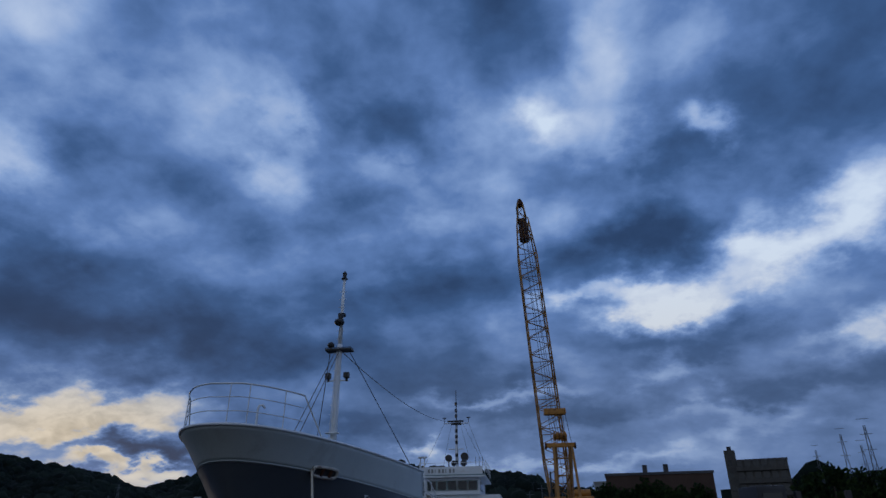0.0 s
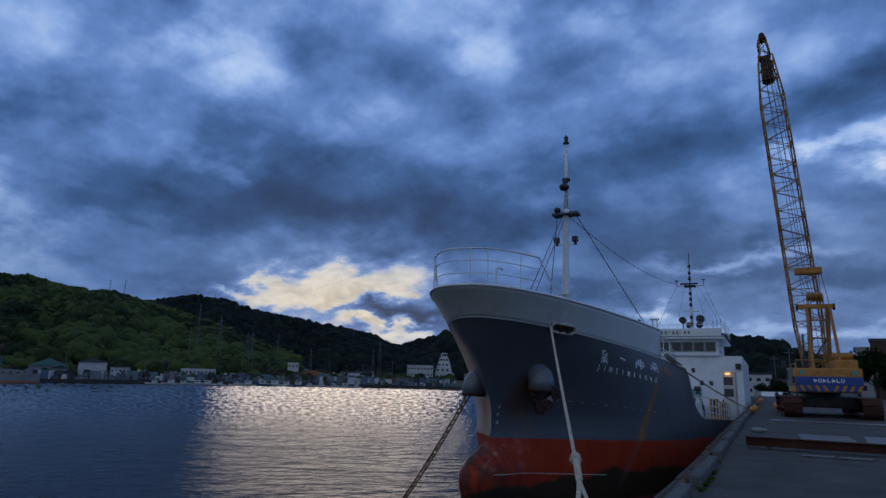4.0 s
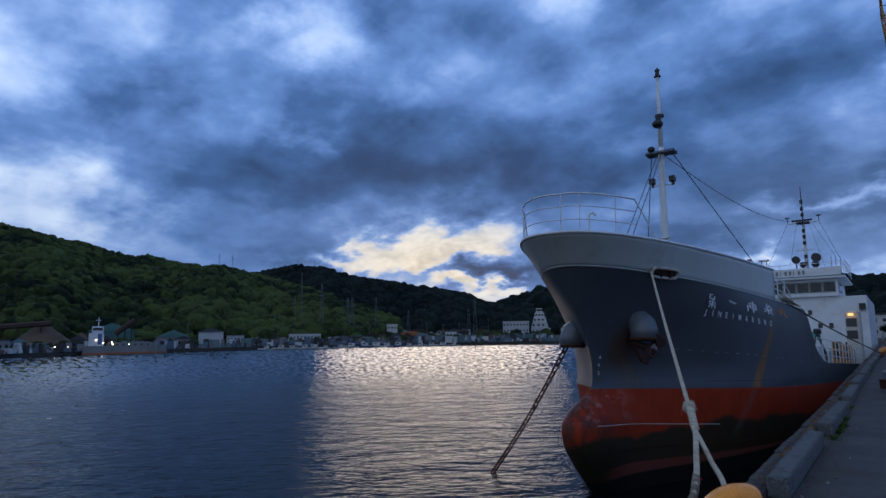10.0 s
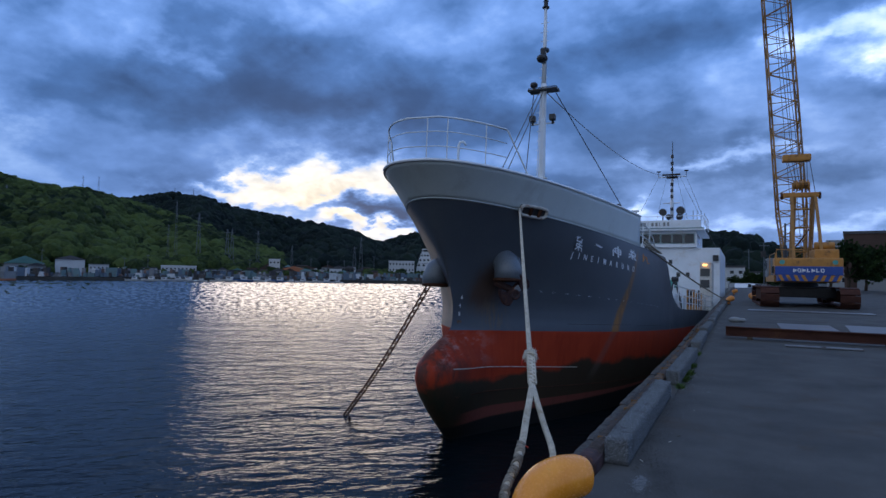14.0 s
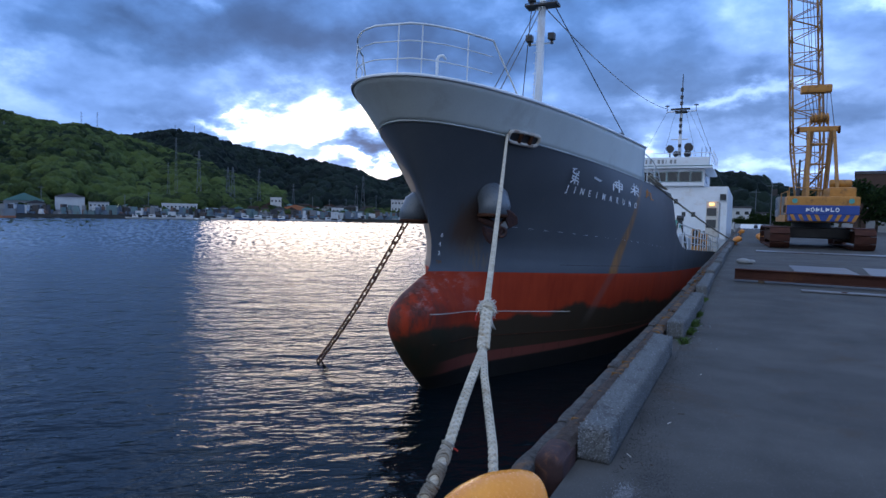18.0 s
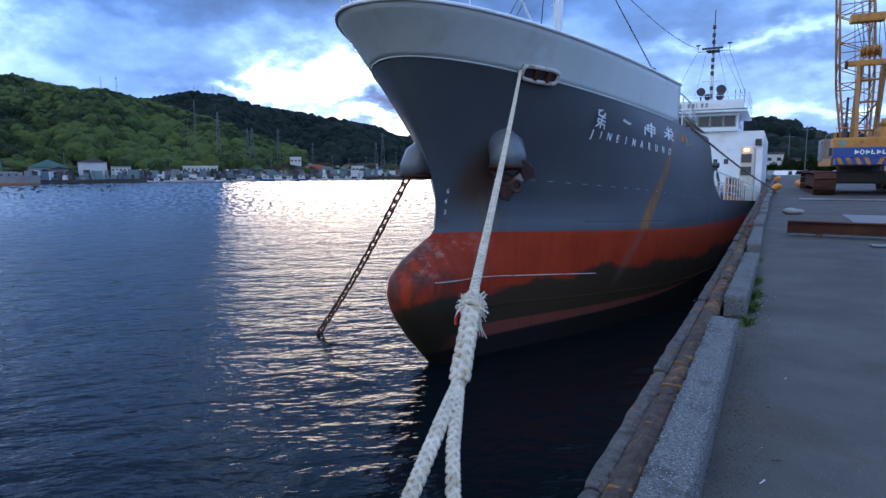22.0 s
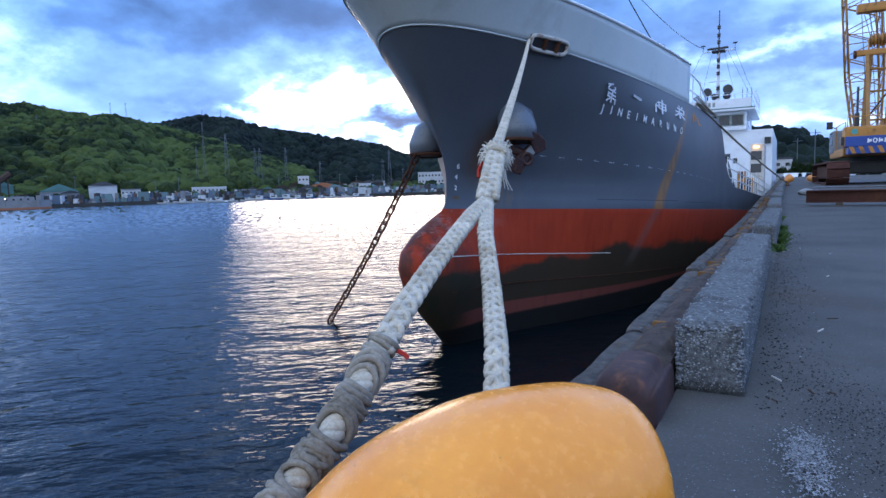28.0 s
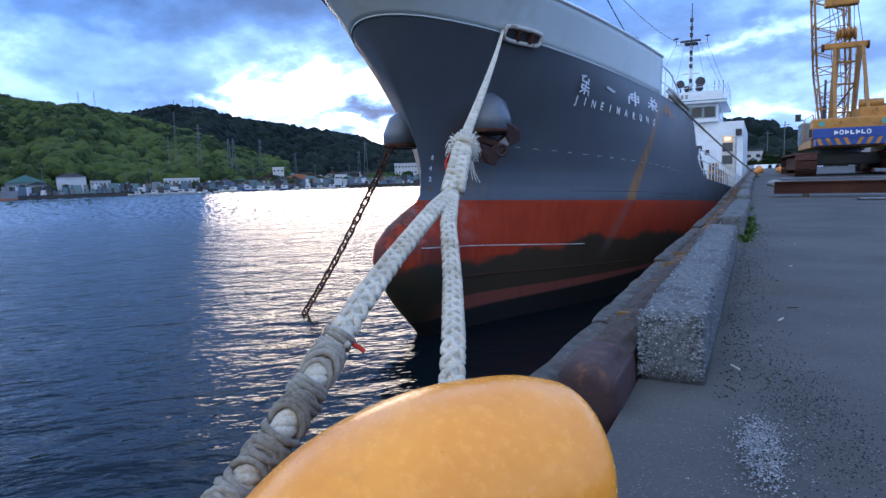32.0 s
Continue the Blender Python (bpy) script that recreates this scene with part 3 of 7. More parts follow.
def ball(bm, at, r, scale=(1, 1, 1), n=2):
    m = Matrix.Translation(at) @ Matrix.Diagonal((*scale, 1))
    bmesh.ops.create_icosphere(bm, subdivisions=n, radius=r, matrix=m)
    return bm


def tube(bm, pts, r, n=8, closed=False):
    """A round tube along points; r is one radius or one per point."""
    pts = [Vector(p) for p in pts]
    rs = r if isinstance(r, (list, tuple)) else [r] * len(pts)
    rings, up = [], None
    for i, p in enumerate(pts):
        a = pts[i - 1] if i or closed else p
        b = pts[(i + 1) % len(pts)] if i < len(pts) - 1 or closed else p
        d = (b - a).normalized()
        if up is None:
            up = d.orthogonal().normalized()
        up = (up - d * up.dot(d)).normalized()
        side = d.cross(up)
        rings.append([bm.verts.new(p + (up * math.cos(k) + side * math.sin(k)) * rs[i]) for k in np.arange(n) * (2 * math.pi / n)])
    for i in range(len(rings) - (0 if closed else 1)):
        a, b = rings[i], rings[(i + 1) % len(rings)]
        for k in range(n):
            bm.faces.new((a[k], a[(k + 1) % n], b[(k + 1) % n], b[k]))
    if not closed:
        bm.faces.new(rings[0][::-1]), bm.faces.new(rings[-1])
    return bm


def prism(bm, outline, y0, y1):
    """A closed outline of (x, z) pulled from y0 to y1."""
    a = [bm.verts.new((x, y0, z)) for x, z in outline]
    b = [bm.verts.new((x, y1, z)) for x, z in outline]
    bm.faces.new(a), bm.faces.new(b[::-1])
    for i in range(len(a)):
        j = (i + 1) % len(a)
        bm.faces.new((a[i], b[i], b[j], a[j]))
    return bm


def B():
    return bmesh.new()


def grid_mesh(name, points, rows, cols, close=False):
    """A mesh from rows x cols points."""
    faces = [(i * cols + j, i * cols + (j + 1) % cols, (i + 1) * cols + (j + 1) % cols, (i + 1) * cols + j) for i in range(rows - 1) for j in range(cols if close else cols - 1)]
    mesh = bpy.data.meshes.new(name)
    mesh.from_pydata(points, [], faces)
    return mesh


def polar(az, d, z=0.0):
    """A place at a bearing (degrees from +y towards +x) and distance from the first bollard."""
    return (1.2 + d * math.sin(radians(az)), 4.0 + d * math.cos(radians(az)), z)


def lerp_table(table, x):
    xs, ys = zip(*table)
    return float(np.interp(x, xs, ys))


# ---- setting: water, quay, far land ----
def build_water():
    xs = np.r_[-3000, -900, -400, -200, np.linspace(-100, 30, 14), 3000]
    ys = np.r_[-1500, -300, np.linspace(-60, 120, 19), 300, 700, 3000]
    mesh = grid_mesh("water", [(float(x), float(y), WATER_Z) for y in ys for x in xs], len(ys), len(xs))
    return tagged(place("water", mesh, M_WATER, None, smooth=True), "dark rippled harbour water reflecting the dusk sky", "water", kind="structure")


QUAY_END = 88.0
SKEW = 1.4
EDGE_TURN = Matrix.Translation((0.235, 8.75, 0)) @ pose(0, 0, 0, 0, 0, SKEW) @ Matrix.Translation((-0.235, -8.75, 0))


def edge_x(x, y):
    """How far across a place beside the quay edge lies."""
    return x - math.tan(radians(SKEW)) * (y - 8.75)



def build_quay():
    bm = B()
    box(bm, (0.16, -60, -4.0), (420, QUAY_END, -0.15))
    tagged(part("quay_wall", bm, M_QUAYWALL, None, m=EDGE_TURN), "stained concrete quay wall above the water", "quay wall", kind="structure")
    # the trafficked surface, slightly uneven
    xs = np.r_[0.46, np.linspace(0.7, 6, 22), np.linspace(7, 30, 18), 60, 140, 420]
    ys = np.r_[-60, -20, np.linspace(-4, 26, 76), np.linspace(28, QUAY_END, 24)]
    pts = []
    for y in ys:
        for x in xs:
            pts.append((float(edge_x(x, y)), float(y), 0.002 * noise.noise((x * 0.7, y * 0.7, 0)) + 0.0075 * max(0.0, min(1, (y - 12) / 10)) * (y - 12)))
    mesh = grid_mesh("quay_surface", pts, len(ys), len(xs))
    tagged(place("quay_surface", mesh, M_ASPHALT, None, smooth=True), "worn grey asphalt of the quay", "pavement", kind="structure")


def ground_z(y):
    return 0.0075 * max(0.0, min(1, (y - 12) / 10)) * (y - 12)


SHORE = [(-100, 120), (-84, 150), (-72, 205), (-62, 225), (-50, 235), (-40, 240), (-30, 245), (-20, 230), (-12, 170), (-7, 130), (-4.4, 110)]


def build_far_land():
    """The land across the harbour: a low strip behind a seawall."""
    pts, steps = [], 110
    for i in range(steps):
        az = -100 + 95.6 * i / (steps - 1)
        r = lerp_table(SHORE, az) + 2.5 * noise.noise((az * 0.4, 3, 0))
        for d, z in ((0, -3.5), (0.3, -1.4 + 0.3 * noise.noise((az, 0, 9))), (6, -1.1), (60, -0.6), (200, 1.0), (900, 3.0), (2600, 4.0)):
            pts.append(polar(az, r + d, z))
    mesh = grid_mesh("far_shore", pts, steps, 7)
    tagged(place("far_shore", mesh, M_LAND, None), "low built-up shore across the harbour", "shore", kind="structure")
    bm = B()
    box(bm, (-30, QUAY_END, -4.0), (420, 2400, -0.4))
    tagged(part("inland_ground", bm, M_LAND, None), "flat land behind the end of the quay", "ground", kind="structure")


def hill(name, label, ridge, r_foot, r_top, r_back, material, size, count, seed, foot_z=0.0):
    """A wooded hill: soil below, and crowns of trees on its near side."""
    rng, crumple = random.Random(seed), np.random.RandomState(seed)
    a0, a1 = ridge[0][0], ridge[-1][0]

    def height(az, t):
        d = r_foot + (r_top - r_foot) * t
        top = math.tan(radians(lerp_table(ridge, az))) * r_top - 0.5
        spur = 0.5 + 0.5 * math.sin(az * 0.55 + 1.3 * noise.noise((az * 0.12, seed, 0)))
        shape = t ** (0.8 + 0.5 * spur)
        h = foot_z + (top - foot_z) * shape
        h += (top * 0.10) * noise.noise((az * 0.22, t * 2.6, seed)) * math.sin(math.pi * min(1, t))
        return d, h

    steps, rows = 90, 14
    pts = []
    for i in range(steps):
        az = a0 + (a1 - a0) * i / (steps - 1)
        for j in range(rows):
            d, h = height(az, j / (rows - 1))
            pts.append(polar(az, d, h - 1.5))
        pts.append(polar(az, r_back, foot_z))
    mesh = grid_mesh(name, pts, steps, rows + 1)
    ob = tagged(place(name, mesh, M_HILLSOIL, None, smooth=True), label, "hill", kind="structure")
    base = bmesh.new()
    bmesh.ops.create_icosphere(base, subdivisions=2, radius=1.0)
    unit = np.array([v.co[:] for v in base.verts])
    tri = np.array([[v.index for v in f.verts] for f in base.faces])
    base.free()
    verts, faces = [], []
    for k in range(count):
        t = rng.random() ** 0.8 if k > count * 0.16 else 1.0 - 0.03 * rng.random()
        az = a0 + (a1 - a0) * rng.random()
        d, h = height(az, t)
        s = size * rng.choice((0.5, 0.65, 0.8, 1.0, 1.3)) * rng.uniform(0.85, 1.15) * (0.8 if t > 0.96 else 1.0)
        at = np.array(polar(az, d, h + s * (0.25 if t < 0.9 else -0.2)))
        jit = 1 + crumple.uniform(-0.20, 0.16, len(unit))
        verts.append(unit * jit[:, None] * np.array([s, s, s * rng.uniform(0.85, 1.2)]) + at)
        faces.append(tri + len(unit) * k)
    mesh = bpy.data.meshes.new(name + "_woods")
    mesh.from_pydata(np.concatenate(verts).tolist(), [], np.concatenate(faces).tolist())
    tagged(place(name + "_woods", mesh, material, None, smooth=True), label + ", its tree crowns", "woods", kind="stuff")


def build_hills():
    hill("wooded_hill", "steep wooded hill above the far shore", [(-100, 8.6), (-90, 9.3), (-83, 8.9), (-80.8, 8.5), (-77.9, 7.95), (-76.5, 8.3), (-73.6, 9.0), (-71.8, 8.6), (-69.7, 8.1), (-68.8, 8.1), (-65, 7.0), (-63.4, 7.15), (-59.4, 6.2), (-58.3, 6.5), (-54.5, 5.8), (-50, 4.4), (-46, 3.0), (-42, 1.6)], 262, 560, 760, M_WOODS_NEAR, 3.0, 15500, 3)
    # both ridges behind wear the woods tones with haze coloured in
    hill("far_wooded_hill", "wooded ridge behind the town, haze blue in its dark colour", [(-62, 4.5), (-56, 5.6), (-54.4, 5.9), (-51.5, 6.5), (-48.9, 6.2), (-46.5, 5.5), (-42.9, 5.1), (-39.9, 4.4), (-35.9, 3.75), (-33, 2.6), (-30, 1.9), (-26, 1.4)], 420, 1050, 1400, M_WOODS_HAZY, 5.6, 5000, 5)
    hill("valley_hill", "distant wooded ridge at the head of the harbour", [(-40, 1.5), (-35, 2.3), (-33, 2.75), (-30.7, 3.45), (-28.3, 4.1), (-24, 4.8), (-18, 4.9), (-12, 4.6), (-5, 4.05), (-2.1, 3.5), (0, 3.05), (1.5, 2.5), (5, 1.9), (12, 1.6)], 520, 1250, 1700, M_WOODS_HAZY, 9.1, 2600, 9)
    mesh = grid_mesh("far_mountain", [polar(14 + 0.8 * i, 3200, h) for h in (0, 1) for i in range(30)], 2, 30)
    for i, v in enumerate(mesh.vertices):
        az = 14 + 0.8 * (i % 30)
        v.co.z = -5 if i < 30 else 3200 * math.tan(radians(2.2 + 1.8 * math.exp(-((az - 20.9) / 1.6) ** 2) + 1.0 * math.exp(-((az - 25.5) / 3.0) ** 2) + 0.15 * noise.noise((az, 0, 0))))
    # no haze in the air; the mountain's blue is in its material
    tagged(place("far_mountain", mesh, M_WOODS_HAZY, None), "distant mountain on the horizon, haze blue put into its colour", "mountain", kind="structure")


water = build_water()
build_quay()
build_far_land()
build_hills()


# ---- the moored tanker; ship space: x to the quay side, y aft from the bow, z up from the boot line ----
TRIM, HEADING = 2.86, 0.5
SHIP_POSE = pose(-4.95, 14.45, 0.35, -TRIM, 0, HEADING)
HALF_BEAM, LENGTH = 4.25, 57.0
STEM = [(-3.4, 3.0), (-2.6, 2.3), (-2.3, 1.95), (-1.9, 1.47), (-1.4, 1.02), (-1.05, 0.86), (-0.78, 0.92), (-0.45, 1.24), (-0.2, 1.70), (0.0, 2.15), (0.17, 2.24), (0.63, 2.24), (1.16, 2.02), (1.78, 1.62), (2.23, 1.28), (2.9, 0.86), (3.3, 0.42), (3.62, 0.0)]
BULWARK_END = 9.05


def stem(w):
    return lerp_table(STEM, w)


def low_line(u):
    """Height of the bulwark's foot."""
    return 2.96 - 0.033 * u


def soft_cap(b, cap):
    return cap * (1 - math.exp(-b / cap)) if b < 0 else b / (1 + (b / cap) ** 6) ** (1 / 6)


def breadth(u, w):
    """Half breadth of the hull."""
    s = max(0.0, u - stem(w))
    top = 1.32 * s**0.42
    low = 1.17 * s**0.5
    boot = HALF_BEAM * (1 - math.exp(-((s / 4.8) ** 1.35)))
    knuckle = low_line(u)
    if w >= knuckle:
        f = min(1, (w - knuckle) / (3.62 - knuckle))
        b = low + (top - low) * f
    elif w >= 0:
        f = (w / knuckle) ** 2.1
        b = boot + (low - boot) * f
    else:
        main = HALF_BEAM * (1 - math.exp(-((max(0.0, u - 2.2 - 0.1 * w) / (4.8 - 0.5 * w)) ** 1.35)))
        q = min(1.0, s / 1.4)
        nose = 0.57 * math.sqrt(max(0.0, 1 - (1 - q) ** 2)) * min(1.0, -w / 0.75) ** 0.6 * (1 - 0.3 * max(0.0, -w - 1.4))
        nose *= 1 / (1 + (max(0.0, u - 2.2) / 2.5) ** 2)
        b = (main**3 + max(0.0, nose) ** 3) ** (1 / 3)
    b = soft_cap(b, HALF_BEAM)
    if u > LENGTH - 10:
        b *= 1 - 0.35 * ((u - LENGTH + 10) / 10) ** 2
    return b


def sheer(u):
    """Height of the hull's top edge, with the drop from forecastle to main deck."""
    return lerp_table([(0, 3.0), (BULWARK_END, low_line(BULWARK_END)), (12.25, 2.56), (12.35, 2.50), (12.61, 2.12), (13.03, 1.53), (13.5, 1.24), (14.1, 1.02), (15.0, 0.83), (15.8, 0.76), (32, 0.79), (60, 0.85)], u) if u > BULWARK_END else low_line(u)


def hull_shell(name, bottom, top, u_end, rows, cols, inset=0.0):
    """Both sides of the hull between two heights; bottom and top are functions of u."""
    steps = (np.linspace(0, 1, cols) ** 2.1).tolist() if u_end < 12 else [u / u_end for u in [9.0 * (k / 60) ** 2 for k in range(61)] + [9.4 + 0.3 * k for k in range(9)] + [12.0 + 0.07 * k for k in range(40)] + [15.0 + 1.4 * k for k in range(30)] + [u_end]]
    cols = len(steps)
    pts = []
    for j in range(rows):
        row = []
        for i in range(cols):
            t = steps[i]
            w = 0.5
            for _ in range(14):
                u = stem(w) + (u_end - stem(w)) * t
                w = bottom(u) + (top(u) - bottom(u)) * j / (rows - 1)
            u = stem(w) + (u_end - stem(w)) * t
            row.append((max(0.0, breadth(u, w) - inset), u + inset * (1 - min(1, u)), w))
        pts += [(-b, u, w) for b, u, w in reversed(row[1:])] + row
    return grid_mesh(name, pts, rows, 2 * cols - 1)


def side_point(u, w, out=0.0):
    """A place on the quay side of the hull, and the outward normal there."""
    b = breadth(u, w)
    du = Vector((breadth(u + 0.05, w) - b, 0.05, 0))
    dw = Vector((breadth(u, w + 0.05) - b, 0, 0.05))
    nrm = du.cross(dw).normalized()
    if nrm.x < 0:
        nrm = -nrm
    return Vector((b, u, w)) + nrm * out, nrm


def on_side(u, w, out=0.0):
    """A frame on the hull: x aft, y up along the plating, z outwards."""
    p, nrm = side_point(u, w, out)
    x = Vector((0, 1, 0))
    x = (side_point(u + 0.1, w)[0] - side_point(u - 0.1, w)[0]).normalized()
    y = nrm.cross(x).normalized()
    x = y.cross(nrm)
    return Matrix(((*[v for v in (x[0], y[0], nrm[0])], p[0]), (x[1], y[1], nrm[1], p[1]), (x[2], y[2], nrm[2], p[2]), (0, 0, 0, 1)))


def hull_text(name, body, size, m, parent, material, shear=0.0, bold=0.0):
    curve = bpy.data.curves.new(name, "FONT")
    curve.body, curve.size, curve.extrude, curve.shear, curve.offset = body, size, 0.004, shear, bold
    curve.align_x, curve.align_y = "CENTER", "CENTER"
    ob = new(name, curve)
    mesh = bpy.data.meshes.new_from_object(ob.evaluated_get(bpy.context.evaluated_depsgraph_get()))
    bpy.data.objects.remove(ob)
    mesh.materials.clear()
    return place(name, mesh, material, parent, "painted character", m=m)


def bar_text(name, bars, m, parent, material):
    """Brush strokes of one character: bars of (x, y, length, width, turn)."""
    bm = B()
    for x, y, length, width, turn in bars:
        box(bm, (-length / 2, -width / 2, 0), (length / 2, width / 2, 0.006), m=pose(x, y, 0, 0, 0, turn))
    return part(name, bm, material, parent, "painted character", m=m)


def build_ship():
    ship = thing("tanker_ship", SHIP_POSE, "grey and red small tanker moored with its bow rope out", "ship")
    hull = place("hull", hull_shell("hull", lambda u: -3.4, sheer, LENGTH, 44, 170), M_HULL, ship, "grey topsides over faded red bottom paint", True)
    bul = place("bulwark", hull_shell("bulwark", low_line, lambda u: 3.62, BULWARK_END, 8, 60), M_BULWARK, ship, "pale grey forecastle bulwark", True)
    mod = bul.modifiers.new("thickness", "SOLIDIFY")
    mod.thickness, mod.offset = 0.05, -1
    # capping rail round the bulwark and rubbing bead at its foot
    for name, wf, r, mat in (("capping_rail", lambda u: 3.63, 0.035, M_SHIPWHITE), ("foot_bead", low_line, 0.014, M_BULWARK)):
        line = []
        for t in np.linspace(0, 1, 46) ** 2:
            w = wf(BULWARK_END * t)
            u = stem(w) + (BULWARK_END - stem(w)) * t
            line.append((breadth(u, w), u, w))
        both = [(-b, u, w) for b, u, w in reversed(line[1:])] + line
        part(name, tube(B(), both, r, 6), mat, ship, smooth=True)
    # weld seams on the red bottom
    for w, u1, fall in ((-0.82, 6.0, 0.033), (-1.47, 20.0, 0.0)):
        line = [side_point(u, w - fall * (u - 1.2), 0.004)[0] for u in np.linspace(stem(w) + 0.55, u1, 26)]
        part("weld_seam", tube(B(), line, 0.011, 5), M_RUSTPAINT if w > -1 else M_RUST, hull)
    for u0, u1, w0, slope in ((4.0, 11.5, 1.06, -0.0385),):
        u = u0
        while u < u1:
            part("paint_dash", tube(B(), [side_point(u, w0 + slope * (u - u0), 0.003)[0], side_point(u + 0.13, w0 + slope * (u + 0.13 - u0), 0.002)[0]], 0.004, 4), M_SHIPWHITE, hull)
            u += 0.42
    for u0, u1, w0 in ((5.5, 8.3, 0.20), (8.7, 11.5, 0.17)):
        part("plate_seam", tube(B(), [side_point(u, w0, 0.002)[0] for u in np.linspace(u0, u1, 8)], 0.008, 4), M_BLACK, hull)
    # forecastle and main decks
    bm = B()
    row = [(breadth(u, 2.66 - 0.03 * u) - 0.10, u) for u in np.linspace(1.6, 11.6, 24)]
    vs = [bm.verts.new((b, u, 2.72 - 0.03 * u)) for b, u in row] + [bm.verts.new((-b, u, 2.72 - 0.03 * u)) for b, u in reversed(row)]
    bm.faces.new(vs)
    part("forecastle_deck", bm, M_DECK, ship)
    bm = B()
    box(bm, (-3.0, 11.55, 0.7), (3.0, 11.65, 2.35))
    part("forecastle_bulkhead", bm, M_SHIPWHITE, ship)
    bm = B()
    row = [(breadth(u, 0.7) - 0.05, u) for u in np.linspace(11.6, 56.5, 30)]
    vs = [bm.verts.new((b, u, 0.68)) for b, u in row] + [bm.verts.new((-b, u, 0.68)) for b, u in reversed(row)]
    bm.faces.new(vs)
    part("main_deck", bm, M_DECK, ship)

    # fairlead that the bow rope leaves by
    fm = on_side(2.93, low_line(2.93) + 0.06, 0.03)
    ring = []
    for k in np.linspace(0, 2 * math.pi, 28, endpoint=False):
        c, s = math.cos(k), math.sin(k)
        ring.append((0.47 * math.copysign(abs(c) ** 0.45, c), 0.125 * math.copysign(abs(s) ** 0.45, s), 0.02))
    fair = part("fairlead", tube(B(), ring, 0.040, 8, True), M_RUSTPAINT, ship, "rust-streaked white mooring fairlead", True, fm)
    # no hole is cut: a black panel stands for the shade inside the ring
    part("opening", box(B(), (-0.46, -0.115, -0.04), (0.46, 0.115, 0.006)), M_BLACK, fair, "black panel painted as the shaded opening")
    for x in (-0.12, 0.20):
        part("roller", rod(B(), (x, -0.1, 0.03), (x, 0.1, 0.03), 0.045, n=10), M_RUST, fair)

    # anchor bolsters and anchors in them
    for side in (1, -1):
        bm = tube(B(), [(0.76, 3.14, 1.76), (0.95, 3.05, 1.72), (1.07, 2.99, 1.62), (1.12, 2.97, 1.47), (1.11, 2.97, 1.27)], [0.24, 0.31, 0.345, 0.35, 0.34], 26)
        for v in bm.verts:
            if side < 0:
                v.co.x, v.co.z = 0.24 - v.co.x, v.co.z - 0.14 - 0.10 * (v.co.x - 0.9)
        pot = part("anchor_bolster", bm, M_BOLSTER, ship, "rounded grey anchor housing with rusty lip", True)
        bm = tube(B(), [((1.10 if side > 0 else -0.86) + 0.325 * math.cos(k), 2.97 + 0.325 * math.sin(k), 1.26 if side > 0 else 1.09) for k in np.linspace(0, 2 * math.pi, 24, endpoint=False)], 0.04, 8, True)
        part("lip", bm, M_RUST, pot, "rusty lip", True)
        part("hawse_shadow", rod(B(), (1.10 if side > 0 else -0.86, 2.97, 1.245 if side > 0 else 1.075), (1.10 if side > 0 else -0.86, 2.97, 1.262 if side > 0 else 1.092), 0.29, n=20), M_BLACK, pot)
        if side == 1:
            along = Vector((0.43, 0.32, 0.53)).normalized()
            out = Vector((0.62, -0.70, 0.1))
            out = (out - along * out.dot(along)).normalized()
            up = along.cross(out) * -1
            am = Matrix(((along.x, out.x, up.x, 1.24), (along.y, out.y, up.y, 3.08), (along.z, out.z, up.z, 0.98), (0, 0, 0, 1)))
            bm = box(B(), (-0.30, -0.13, -0.10), (0.30, 0.13, 0.12), 0.05)
            for v in bm.verts:
                v.co += noise.noise_vector(v.co * 7) * 0.015
            anchor = part("anchor", bm, M_BEAMEND, ship, "stockless anchor, dark with rust", True, am)
            for s in (-1, 1):
                bm = B()
                prism(bm, [(s * 0.10, -0.06), (s * 0.34, -0.14), (s * 0.43, 0.0), (s * 0.40, 0.20), (s * 0.30, 0.40), (s * 0.20, 0.22)], -0.02, 0.12)
                bmesh.ops.bevel(bm, geom=bm.edges[:], offset=0.02, segments=1, affect="EDGES")
                part("fluke", bm, M_BEAMEND, anchor, m=pose(0, 0.05, 0.0, -24, 0, 0))
            part("wear_plate", box(B(), (0.02, 0.11, -0.07), (0.24, 0.15, 0.09), 0.02), M_BOLSTER, anchor, "bare grey worn patch")
            part("shank", rod(B(), (0, 0, 0.05), (-0.18, -0.10, 0.50), 0.085, n=10), M_BEAMEND, anchor)
            part("shackle", tube(B(), [(-0.06 + 0.10 * math.cos(k), 0.15, -0.04 + 0.10 * math.sin(k)) for k in np.linspace(0, 2 * math.pi, 14, endpoint=False)], 0.032, 6, True), M_BEAMEND, anchor)
